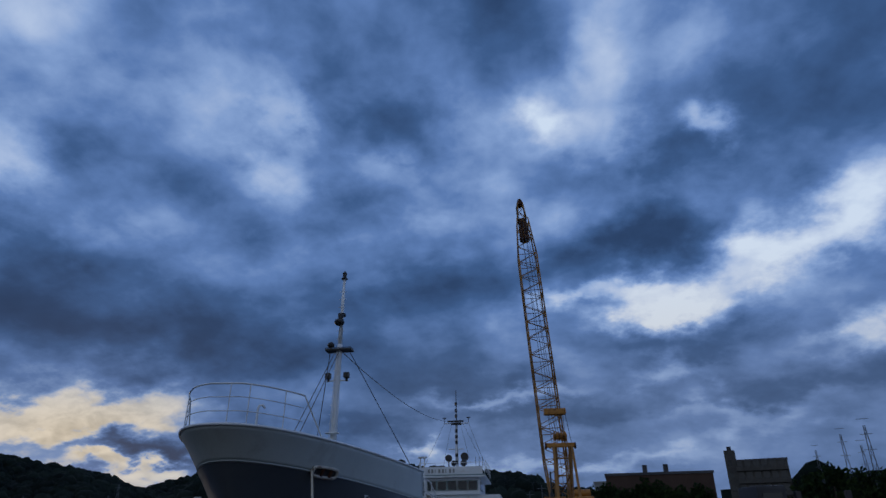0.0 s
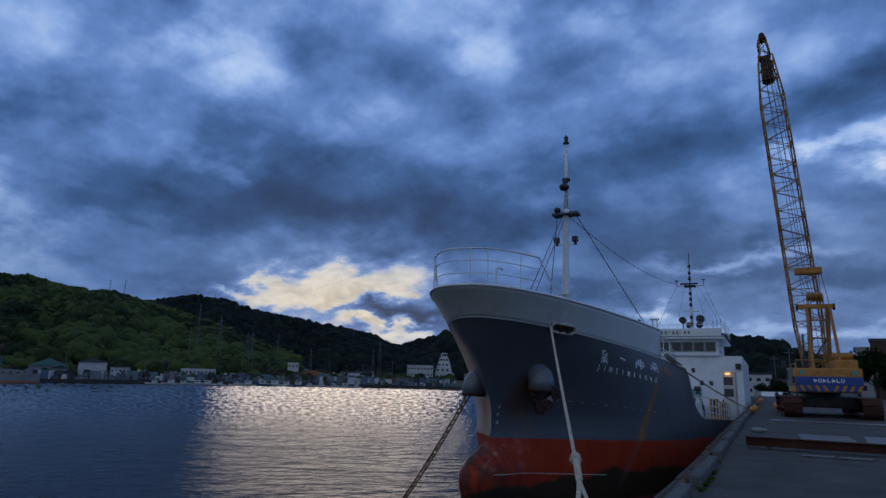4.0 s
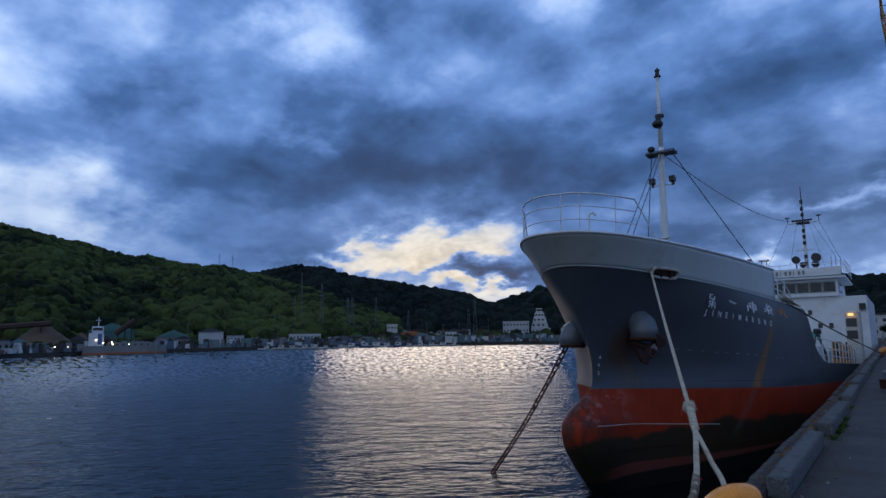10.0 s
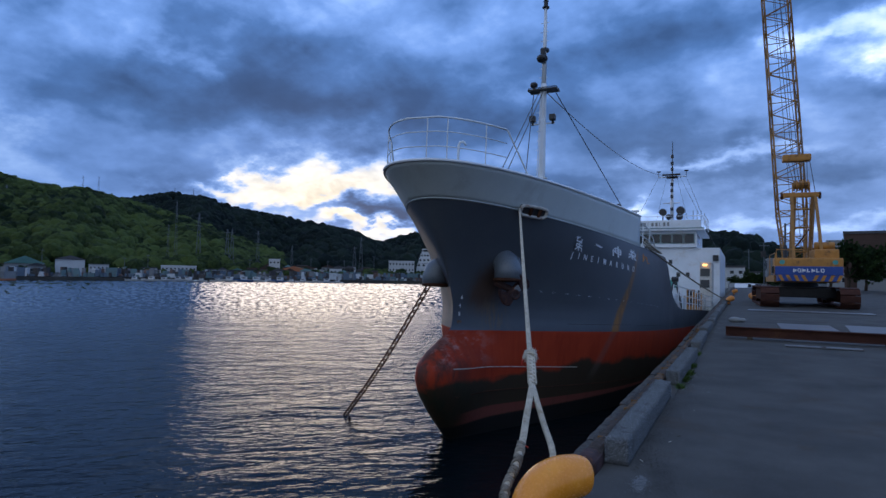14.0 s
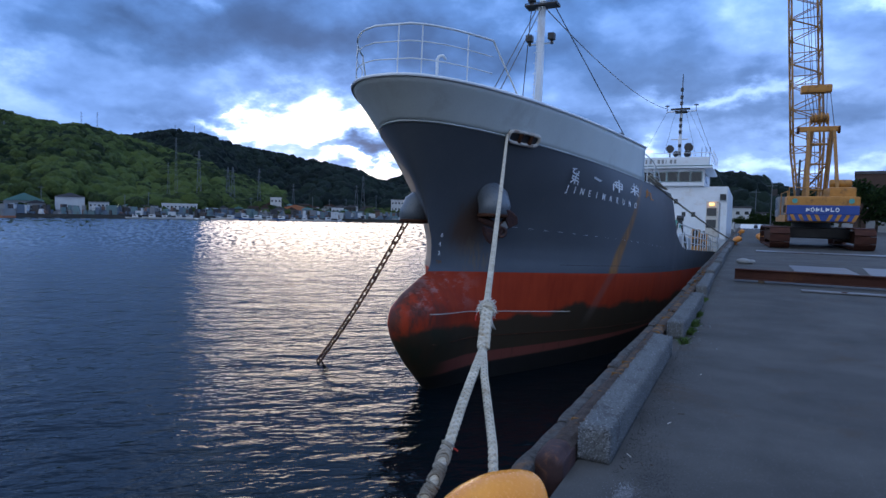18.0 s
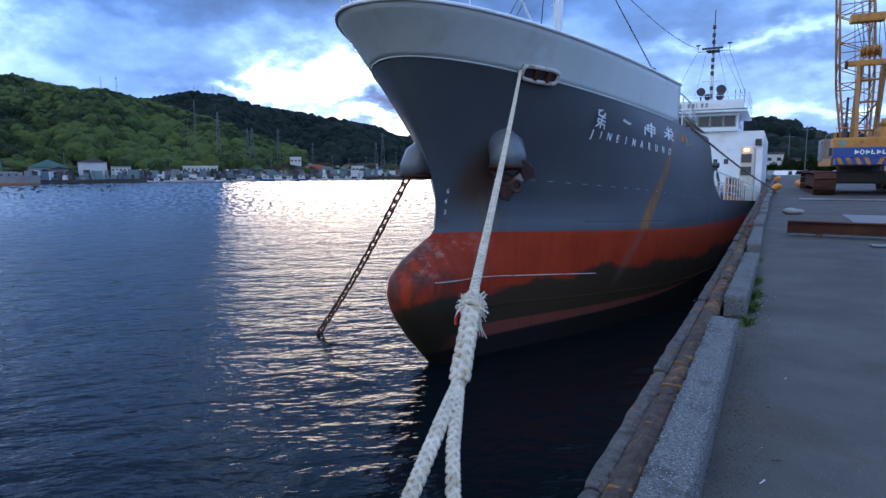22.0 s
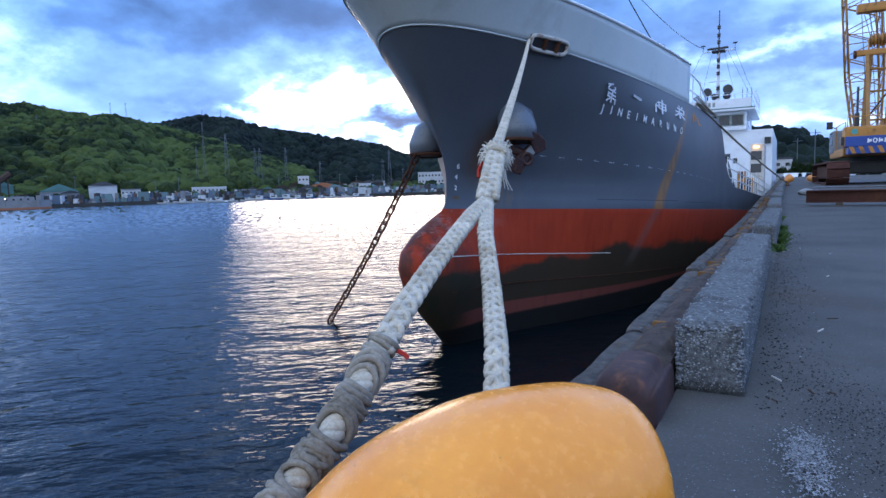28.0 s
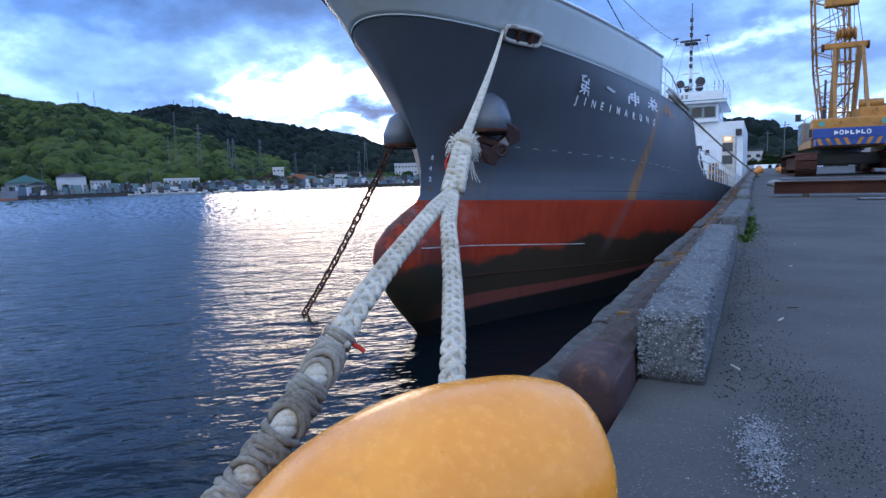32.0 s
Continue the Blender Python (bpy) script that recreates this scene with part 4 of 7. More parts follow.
    # the name, in painted strokes, and below it in letters
    strokes = {
        "dai": [(-0.10, 0.16, 0.16, 0.03, 20), (0.10, 0.16, 0.16, 0.03, 20), (-0.12, 0.11, 0.1, 0.03, 60), (0.06, 0.11, 0.1, 0.03, 60), (0, 0.05, 0.28, 0.035, 0), (0.12, 0.01, 0.09, 0.03, 90), (0, -0.03, 0.26, 0.035, 0), (-0.11, -0.06, 0.08, 0.03, 90), (0.01, -0.10, 0.28, 0.035, 0), (0.0, -0.06, 0.30, 0.035, 90), (-0.09, -0.17, 0.14, 0.03, 45), (0.12, -0.15, 0.1, 0.03, 100)],
        "ichi": [(0, 0, 0.30, 0.055, 4)],
        "shin": [(-0.10, 0.13, 0.07, 0.03, -50), (-0.10, 0.07, 0.14, 0.03, 0), (-0.10, -0.06, 0.28, 0.03, 90), (-0.14, -0.02, 0.10, 0.03, 50), (-0.06, -0.02, 0.06, 0.03, -50), (0.07, 0.10, 0.20, 0.03, 0), (0.07, 0.02, 0.20, 0.03, 0), (0.07, -0.06, 0.20, 0.03, 0), (-0.02, 0.02, 0.17, 0.03, 90), (0.16, 0.02, 0.17, 0.03, 90), (0.07, 0.0, 0.38, 0.035, 90)],
        "ei": [(-0.08, 0.15, 0.07, 0.03, -50), (0, 0.16, 0.07, 0.03, -70), (0.09, 0.15, 0.07, 0.03, 50), (0, 0.09, 0.30, 0.035, 0), (-0.14, 0.05, 0.08, 0.03, 80), (0.14, 0.05, 0.08, 0.03, 80), (0, -0.02, 0.30, 0.035, 0), (0, -0.06, 0.26, 0.035, 90), (-0.09, -0.11, 0.16, 0.03, 42), (0.09, -0.11, 0.16, 0.03, -42)],
        "maru": [(0, 0.06, 0.26, 0.035, 0), (-0.05, 0.0, 0.34, 0.035, 75), (0.11, -0.02, 0.17, 0.035, 90), (0.16, -0.13, 0.12, 0.035, 15), (-0.02, -0.03, 0.10, 0.03, -45)],
    }
    slant = Matrix(((1.55, 0.30, 0, 0), (0, 0.86, 0, 0), (0, 0, 1, 0), (0, 0, 0, 1)))
    for key, u, w in (("dai", 5.10, 2.36), ("ichi", 6.03, 2.38), ("shin", 7.03, 2.33), ("ei", 8.18, 2.33), ("maru", 9.32, 2.31)):
        bar_text("name_character", strokes[key], on_side(u, w, 0.018) @ slant, hull, M_SHIPWHITE if key != "maru" else M_RUSTLETTER)
    for i, ch in enumerate("JINEIMARUNO"):
        u = 4.97 + i * 0.262 + 0.0072 * i * i
        hull_text("name_letter", ch, 0.225, on_side(u, 2.05 - 0.016 * i, 0.012) @ Matrix(((1.12, 0.22, 0, 0), (0, 1, 0, 0), (0, 0, 1, 0), (0, 0, 0, 1))), hull, M_SHIPWHITE, 0.0, 0.002)
    for i, ch in enumerate(("6", "4", "2", "3M")):
        w = 0.79 - 0.2 * i
        hull_text("draught_mark", ch, 0.13, on_side(2.46, w, 0.005), hull, M_SHIPWHITE if i < 3 else M_WEEP)

    # guard rail round the bow
    def rim(t, w):
        u = abs(t)
        p = (breadth(u + 0.02, 3.62) - 0.05) * (1 if t > 0 else -1)
        return Vector((p, u + 0.06, w))

    ts = [s * t for s, seq in ((-1, np.linspace(1.5, 0.0, 16)), (1, np.linspace(0.0, 1.5, 16)[1:])) for t in seq]
    rail = part("bow_rail", tube(B(), [rim(t, 4.57) for t in ts], 0.021, 6), M_SHIPWHITE, ship, "white tubular guard rail round the bow", True)
    for w in (4.26, 3.94):
        part("mid_rail", tube(B(), [rim(t, w) for t in ts], 0.011, 6), M_SHIPWHITE, rail, smooth=True)
    for t in (-1.5, -0.7, 0.02, 0.22, 0.95):
        part("stanchion", rod(B(), rim(t, 3.6), rim(t, 4.57), 0.012, n=6), M_SHIPWHITE, rail)
    for s in (-1, 1):
        part("rail_brace", rod(B(), rim(s * 1.5, 4.57), rim(s * 2.25, 3.62), 0.019, n=6), M_SHIPWHITE, rail)
    part("vent_pipe", tube(B(), [(0.45, 1.3, 2.7), (0.45, 1.3, 4.24), (0.47, 1.32, 4.31), (0.53, 1.37, 4.33), (0.58, 1.42, 4.26)], 0.03, 6), M_SHIPWHITE, ship, smooth=True)
    aft = part("forecastle_rail", tube(B(), [(breadth(u, 2.6) - 0.12, u, w) for u, w in ((9.05, 3.50), (9.6, 3.48), (10.2, 3.40), (10.9, 3.10), (11.3, 2.62))], 0.02, 6), M_SHIPWHITE, ship, "white rail abaft the bulwark", True)
    part("lower_rail", tube(B(), [(breadth(u, 2.6) - 0.12, u, w) for u, w in ((9.05, 3.10), (10.2, 3.02), (10.95, 2.95))], 0.015, 6), M_SHIPWHITE, aft, "", True)
    for u in (9.7, 10.4):
        part("stanchion", rod(B(), (breadth(u, 2.6) - 0.12, u, 2.5), (breadth(u, 2.6) - 0.12, u, 3.42), 0.018, n=6), M_SHIPWHITE, aft)
    for u in (7.3,):
        part("bulwark_lamp", ball(B(), (breadth(u, 3.6) - 0.12, u, 3.70), 0.07), M_BLACK, ship)

    # foremast
    mu, mv = 9.1, -0.12
    mast = part("foremast", rod(B(), (mv, mu, 2.3), (mv, mu, 8.4), 0.15, 0.10, 12), M_SHIPWHITE, ship, "white foremast with lamps and ladder", True)
    part("topmast", rod(B(), (mv, mu, 8.3), (mv, mu, 11.2), 0.085, 0.055, 10), M_SHIPWHITE, mast, smooth=True)
    bm = B()
    box(bm, (mv - 0.52, mu - 0.22, 8.13), (mv + 0.52, mu + 0.22, 8.19), 0.02)
    part("crosstree", bm, M_BLACK, mast)
    part("crosstree_rail", tube(B(), [(mv - 0.5, mu - 0.2, 8.22), (mv + 0.5, mu - 0.2, 8.22), (mv + 0.5, mu + 0.2, 8.22), (mv - 0.5, mu + 0.2, 8.22)], 0.015, 5, True), M_BLACK, mast)
    part("horn", ball(rod(B(), (mv - 0.36, mu, 8.18), (mv - 0.36, mu, 8.32), 0.05), (mv - 0.36, mu, 8.40), 0.14, (1, 1, 0.85)), M_BLACK, mast)
    lamp = part("anchor_lamp", rod(rod(B(), (mv, mu, 11.2), (mv, mu, 11.42), 0.075, n=10), (mv, mu, 11.17), (mv, mu, 11.2), 0.13, n=10), M_BLACK, mast)
    part("lamp_cap", rod(B(), (mv, mu, 11.42), (mv, mu, 11.52), 0.10, 0.03, 10), M_BLACK, lamp)
    part("masthead_lamp", rod(ball(rod(B(), (mv, mu - 0.16, 9.25), (mv, mu - 0.16, 9.62), 0.10, n=12), (mv - 0.02, mu - 0.2, 9.25), 0.20, (1, 1, 0.75)), (mv, mu, 9.58), (mv, mu, 9.66), 0.16, n=12), M_BLACK, mast)
    for s in (-1, 1):
        arm = part("lamp_arm", rod(B(), (mv, mu, 6.98), (mv + s * 0.42, mu, 6.98), 0.025, n=6), M_SHIPWHITE, mast)
        part("floodlight", box(rod(B(), (mv + s * 0.36, mu, 6.95), (mv + s * 0.36, mu, 7.28), 0.05, n=8), (mv + s * 0.36 - 0.10, mu - 0.16, 7.06), (mv + s * 0.36 + 0.10, mu + 0.05, 7.26), 0.02), M_BLACK, arm)
    for x in (mv - 0.14, mv + 0.14):
        part("ladder_rail", rod(B(), (x, mu - 0.24, 2.4), (x * 0.4 + mv * 0.6, mu - 0.16, 8.1), 0.012, n=5), M_SHIPWHITE, mast)
    z = 2.7
    while z < 10.9:
        if z < 8:
            part("rung", rod(B(), (mv - 0.14, mu - 0.22, z), (mv + 0.14, mu - 0.22, z), 0.010, n=5), M_SHIPWHITE, mast)
        elif z > 8.5 and not 9.1 < z < 9.7:
            part("rung", rod(B(), (mv - 0.17, mu, z), (mv + 0.13, mu, z), 0.010, n=5), M_SHIPWHITE, mast)
        z += 0.33
    bm = B()
    box(bm, (mv - 0.25, mu - 0.25, 5.0), (mv + 0.25, mu - 0.1, 5.03))
    part("step", bm, M_SHIPWHITE, mast)
    for a, b, r in (((mv - 0.12, mu - 0.1, 8.1), (-0.02, 3.6, 2.9), 0.014), ((mv + 0.02, mu - 0.1, 8.1), (0.16, 3.7, 2.9), 0.014), ((mv + 0.4, mu + 0.1, 8.1), (2.9, 14.5, 2.5), 0.016), ((mv - 0.4, mu + 0.1, 8.1), (-2.9, 14.5, 2.5), 0.016)):
        part("stay_wire", rod(B(), a, b, r, n=5), M_WIRE, ship)
    aerial = [Vector((mv, mu + 0.1, 8.2)).lerp(Vector((-0.8, 43.4, 12.2)), t) - Vector((0, 0, 2.4 * t * (1 - t))) for t in np.linspace(0, 1, 18)]
    part("aerial_wire", tube(B(), aerial, 0.018, 5), M_WIRE, ship)

    # side rails, pipes and cargo gear on the main deck
    for s in (1, -1):
        for w in (1.05, 1.35, 1.68):
            part("deck_rail", tube(B(), [(s * (breadth(u, 0.75) - 0.08), u, w) for u in np.linspace(14.2, 40, 20)], 0.018, 5), M_SHIPWHITE, ship)
        for u in np.arange(14.2, 40.1, 1.35):
            part("deck_stanchion", rod(B(), (s * (breadth(u, 0.75) - 0.08), u, 0.7), (s * (breadth(u, 0.75) - 0.08), u, 1.68), 0.018, n=5), M_SHIPWHITE, ship)
    part("hatch_trunk", box(B(), (-2.6, 15, 0.68), (2.6, 39, 1.5), 0.05), M_SHIPWHITE, ship)
    for v in (-1.2, -0.5, 0.3, 1.0):
        part("cargo_pipe", rod(B(), (v, 13, 1.9), (v, 40, 1.9), 0.11, n=8), M_SHIPWHITE, ship)
    part("roller_stand", rod(rod(rod(B(), (3.4, 20, 0.7), (3.0, 20.4, 2.2), 0.05), (3.0, 20.4, 2.2), (2.6, 20, 0.7), 0.05), (2.85, 20.4, 2.2), (3.15, 20.4, 2.2), 0.12), M_BLACK, ship)
    for u, v in ((26.0, 3.2), (33, 3.1)):
        st = part("drum_stand", box(B(), (v - 0.22, u - 0.3, 0.68), (v + 0.22, u + 0.3, 1.9), 0.04), M_CRANE, ship, "yellow deck fitting with black marks")
        part("mark", box(B(), (v - 0.12, u - 0.32, 1.0), (v + 0.12, u - 0.305, 1.4)), M_BLACK, st)
        part("mark", box(B(), (v - 0.12, u - 0.32, 1.55), (v + 0.12, u - 0.305, 1.85)), M_BLACK, st)
    build_house(ship)


def build_house(ship):
    """The white accommodation block aft, with the wheelhouse and radar mast."""
    f = 41.5
    house = part("deckhouse", box(B(), (-3.95, f, 0.7), (3.95, f + 9, 5.75), 0.05), M_SHIPWHITE, ship, "white accommodation block")
    for v, w, r in ((-2.5, 4.6, 0.14), (-1.1, 4.6, 0.14), (0.3, 4.6, 0.14), (0.9, 3.6, 0.14), (1.6, 3.6, 0.14), (-0.8, 3.6, 0.14), (2.5, 2.2, 0.14), (-2.2, 2.2, 0.14)):
        part("porthole", box(B(), (v - r, f - 0.03, w - r * 1.3), (v + r, f + 0.01, w + r * 1.3), 0.03), M_GLASS, house)
    part("fire_station", box(B(), (0.15, f - 0.22, 2.55), (0.85, f - 0.02, 3.15), 0.04), M_TEAL, house, "teal equipment box")
    part("floodlight", box(B(), (3.45, f - 0.35, 4.7), (3.85, f - 0.1, 5.15), 0.03), M_BLACK, house)
    wh = part("wheelhouse", box(B(), (-2.3, f - 0.35, 5.75), (2.3, f + 5.0, 7.05), 0.06), M_SHIPWHITE, ship, "white wheelhouse with dark windows")
    for v in np.linspace(-1.72, 1.72, 5):
        pane = part("window", box(B(), (v - 0.36, f - 0.40, 6.12), (v + 0.36, f - 0.34, 6.80), 0.04), M_GLASS, wh)
        part("wiper", rod(B(), (v - 0.2, f - 0.42, 6.75), (v + 0.1, f - 0.42, 6.3), 0.012, n=4), M_BLACK, pane)
        part("window_trim", tube(B(), [(v - 0.40, f - 0.37, 6.08), (v + 0.40, f - 0.37, 6.08), (v + 0.40, f - 0.37, 6.84), (v - 0.40, f - 0.37, 6.84)], 0.03, 5, True), M_TEALSHED, pane, "faded teal window trim")
    for u in (f + 0.6, f + 1.9):
        part("window", box(B(), (2.27, u - 0.5, 6.12), (2.33, u + 0.5, 6.80), 0.04), M_GLASS, wh)
    part("roof", box(B(), (-2.85, f - 0.95, 7.05), (2.85, f + 5.2, 7.20), 0.05), M_SHIPWHITE, wh)
    part("roof_edge", box(B(), (-2.86, f - 0.97, 7.20), (2.86, f - 0.80, 7.27), 0.02), M_TEALSHED, wh, "faded teal roof edge")
    part("dodger", box(B(), (-2.6, f - 0.72, 7.27), (2.6, f - 0.66, 7.92), 0.02), M_SHIPWHITE, wh, "white canvas dodger")
    for i in range(9):
        part("dodger_mark", box(B(), (-2.3 + i * 0.30, f - 0.745, 7.44), (-2.3 + i * 0.30 + (0.05 if i % 3 == 0 else 0.17), f - 0.724, 7.74)), M_WALLGREY, wh, "unreadable painted mark")
    for v in (-2.75, -1.4, 0, 1.4, 2.75):
        part("rail_post", rod(B(), (v, f - 0.6, 7.2), (v, f - 0.6, 8.25), 0.02, n=5), M_SHIPWHITE, wh)
    part("top_rail", rod(B(), (-2.75, f - 0.6, 8.25), (2.75, f - 0.6, 8.25), 0.02, n=5), M_SHIPWHITE, wh)
    for w in (7.95, 8.4):
        part("side_rail", rod(B(), (2.85, f - 0.6, w), (2.85, f + 4.5, w), 0.02, n=5), M_SHIPWHITE, wh)
    for k in range(5):
        part("rail_post", rod(B(), (2.85, f - 0.6 + k * 1.25, 7.5), (2.85, f - 0.6 + k * 1.25, 8.4), 0.018, n=5), M_SHIPWHITE, wh)
    for a, b in (((-0.95, f + 2, 12.0), (-2.9, f + 1, 7.6)), ((1.25, f + 2, 12.0), (2.9, f + 2, 7.6)), ((0.5, f + 2, 12.0), (1.5, f + 3, 7.6)), ((-0.3, f + 2, 12.0), (-1.4, f + 3, 7.6)), ((0.75, f + 2, 12.0), (3.6, f + 6, 5.8))):
        part("halyard", rod(B(), a, b, 0.012, n=4), M_WIRE, ship)
    for v, w, r in ((-0.55, 8.95, 0.30), (0.85, 9.05, 0.34)):
        part("round_lamp", rod(rod(B(), (v, f + 1.6, w), (v, f + 1.95, w), r, n=14), (v, f + 1.8, 7.5), (v, f + 1.8, w), 0.05), M_BLACK, wh)
    u = f + 2.0
    mast = part("radar_mast", rod(B(), (0.15, u, 7.5), (0.15, u, 12.0), 0.16, 0.10, 10), M_SHIPWHITE, ship, "white radar mast with scanners and lamps", True)
    part("pole", rod(B(), (0.15, u, 12), (0.15, u, 15.0), 0.05, 0.03, 8), M_BLACK, mast)
    part("yard", rod(B(), (-0.95, u, 12.0), (1.25, u, 12.0), 0.05, n=6), M_SHIPWHITE, mast)
    part("platform", box(B(), (-0.3, u - 0.5, 11.9), (0.6, u + 0.3, 11.98)), M_BLACK, mast)
    part("lower_yard", rod(B(), (-0.55, u, 9.75), (0.75, u, 9.75), 0.045, n=6), M_SHIPWHITE, mast)
    for w in (8.6, 9.2, 10.3, 10.8, 11.3, 12.6, 13.1, 13.7):
        part("lamp", rod(B(), (0.15, u - 0.2, w - 0.13), (0.15, u - 0.2, w + 0.13), 0.12, n=8), M_BLACK, mast)
    for v, w in ((-0.95, 12.0), (1.25, 12.0)):
        part("anemometer", ball(rod(B(), (v, u, w), (v, u, w + 0.45), 0.025), (v, u, w + 0.48), 0.12, (1.6, 1, 0.5)), M_BLACK, mast)
    part("radar_scanner", box(B(), (-0.6, u - 0.55, 12.02), (0.85, u - 0.4, 12.16), 0.03), M_BLACK, mast)
    part("searchlight", ball(rod(B(), (0.95, f + 0.2, 7.5), (0.95, f + 0.2, 8.1), 0.04), (0.95, f + 0.1, 8.3), 0.28, (1, 0.8, 1)), M_BLACK, wh)
    part("searchlight", ball(rod(B(), (0.1, f + 0.2, 7.5), (0.1, f + 0.2, 8.1), 0.04), (0.1, f + 0.1, 8.3), 0.24, (1, 0.8, 1)), M_BLACK, wh)
    for v in (1.9, 2.2, 2.5):
        part("aerial", rod(B(), (v, f + 1, 7.5), (v, f + 1, 8.9), 0.02, n=5), M_WIRE, wh)
    for v in (-2.5, -2.15):
        part("vent_post", rod(rod(B(), (v, f - 1.5, 5.5), (v, f - 1.5, 8.6), 0.05), (v, f - 1.5, 8.55), (v, f - 1.5, 8.66), 0.22), M_SHIPWHITE, ship)
    # stair tower and yellow locker on the quay side, with its lamp
    tower = part("stair_house", box(B(), (2.9, f - 5.5, 0.7), (3.7, f - 3.6, 4.2), 0.05), M_RUSTPAINT, ship, "white stair house with lit lamp")
    for w in (2.4, 3.2):
        part("window", box(B(), (2.95, f - 5.53, w), (3.55, f - 5.49, w + 0.55)), M_GLASS, tower)
    part("deck_lamp", box(B(), (3.1, f - 5.72, 3.92), (3.4, f - 5.55, 4.06), 0.02), M_LAMP, tower, "lit orange deck lamp")
    part("locker", box(B(), (1.4, f - 8.5, 0.7), (3.4, f - 7.0, 1.7), 0.05), M_RUSTPAINT, ship, "white deck locker with rust runs")
    part("funnel", box(B(), (-1.2, f + 6, 5.75), (1.2, f + 8.5, 8.2), 0.1), M_WALLWHITE, ship)


build_ship()


def build_anchor_chain():
    a, b = Vector((-5.86, 17.15, 1.30)), Vector((-8.66, 17.28, -2.55))
    chain = thing("anchor_chain", Matrix.Translation(a), "rusty stud-link anchor chain running down into the water", "chain")
    d = b - a
    n = 25
    pitch = d.length / n
    L, W = pitch * 0.70, pitch * 0.33
    ring = [(W * math.cos(k), 0, (L - W) * (1 if math.sin(k) > 0 else -1) + W * math.sin(k)) for k in np.linspace(0.22, 2 * math.pi + 0.22, 14, endpoint=False)]
    bm = tube(B(), ring, pitch * 0.115, 6, True)
    mesh = bpy.data.meshes.new("link")
    bm.to_mesh(mesh)
    bm.free()
    turn = d.to_track_quat("Z", "Y").to_matrix().to_4x4()
    for i in range(n):
        at = d * ((i + 0.5) / n) + Vector((0, 0, -0.16 * math.sin(math.pi * (i + 0.5) / n)))
        place("link", mesh, M_RUST, chain, "", True, Matrix.Translation(at) @ turn @ pose(0, 0, 0, 0, 0, 90 * (i % 2) + 20))


build_anchor_chain()


# ---- on the quay edge: coping, wheel stops, bollard, ropes ----
def build_coping():
    coping = thing("quay_coping", EDGE_TURN, "weathered quay-edge coping with rust marks", "coping", kind="structure")
    rng = random.Random(11)
    y = -20.0
    while y < QUAY_END - 1:
        length = rng.uniform(1.1, 1.9)
        top = -0.006 if 5.5 < y + length / 2 < 8.1 else 0.085 + rng.uniform(-0.015, 0.012) + ground_z(y)
        right = 0.47 if top < 0 else 0.292
        part("coping_stone", rough_bar(rng, 0.195, right, y, y + length - 0.015, -0.45, top, 0.016, 0.012), M_COPING, coping)
        y += length
    # heavy rusted edge beam inside the stones; its near end is rounded off
    y = 8.42
    for k in range(40):
        length = rng.uniform(1.5, 2.6)
        if y + length > QUAY_END:
            break
        z = 0.125 + rng.uniform(-0.01, 0.006) + ground_z(y)
        part("edge_beam", rough_bar(rng, 0.300, 0.445, y + (0.2 if k == 0 else 0), y + length - 0.012, -0.1, z, 0.035, 0.007), M_EDGEBEAM, coping)
        y += length
    part("edge_beam", rough_bar(rng, 0.300, 0.445, -20, 5.4, -0.1, 0.115, 0.035, 0.007), M_EDGEBEAM, coping)
    bm = B()
    rings = []
    for yy, drop, squeeze in ((8.40, 0.045, 0.86), (8.405, 0.025, 0.93), (8.42, 0.010, 0.97), (8.45, 0.0, 1.0), (8.54, 0.0, 1.0), (8.66, 0.0, 1.0)):
        ring = []
        for k in range(17):
            a = math.pi * k / 16
            notch = 0.034 * math.exp(-((k - 11) / 1.3) ** 2)
            ring.append(bm.verts.new((0.372 - 0.090 * squeeze * math.copysign(abs(math.cos(a)) ** 0.6, math.cos(a)), yy, 0.02 - drop * math.sin(a) - notch + 0.108 * math.sin(a) ** 0.45)))
        rings.append([bm.verts.new((0.372 - 0.090 * squeeze, yy, -0.12))] + ring + [bm.verts.new((0.372 + 0.090 * squeeze, yy, -0.12))])
    for a, b in zip(rings, rings[1:]):
        for i in range(len(a) - 1):
            bm.faces.new((a[i], a[i + 1], b[i + 1], b[i]))
    bm.faces.new(rings[0])
    part("beam_end", bm, M_BEAMEND, coping, "rounded rusty end of the edge beam", True)
    for k in range(22):
        yy = 9.1 + k * 0.62 + rng.uniform(-0.2, 0.2)
        part("rust_strap", rough_bar(rng, 0.300 + rng.uniform(0, 0.05), 0.41 + rng.uniform(-0.05, 0.03), yy, yy + rng.uniform(0.008, 0.030), 0.0, 0.123 + ground_z(yy), 0.003, 0.006), M_WEEP, coping, "rusted strap")


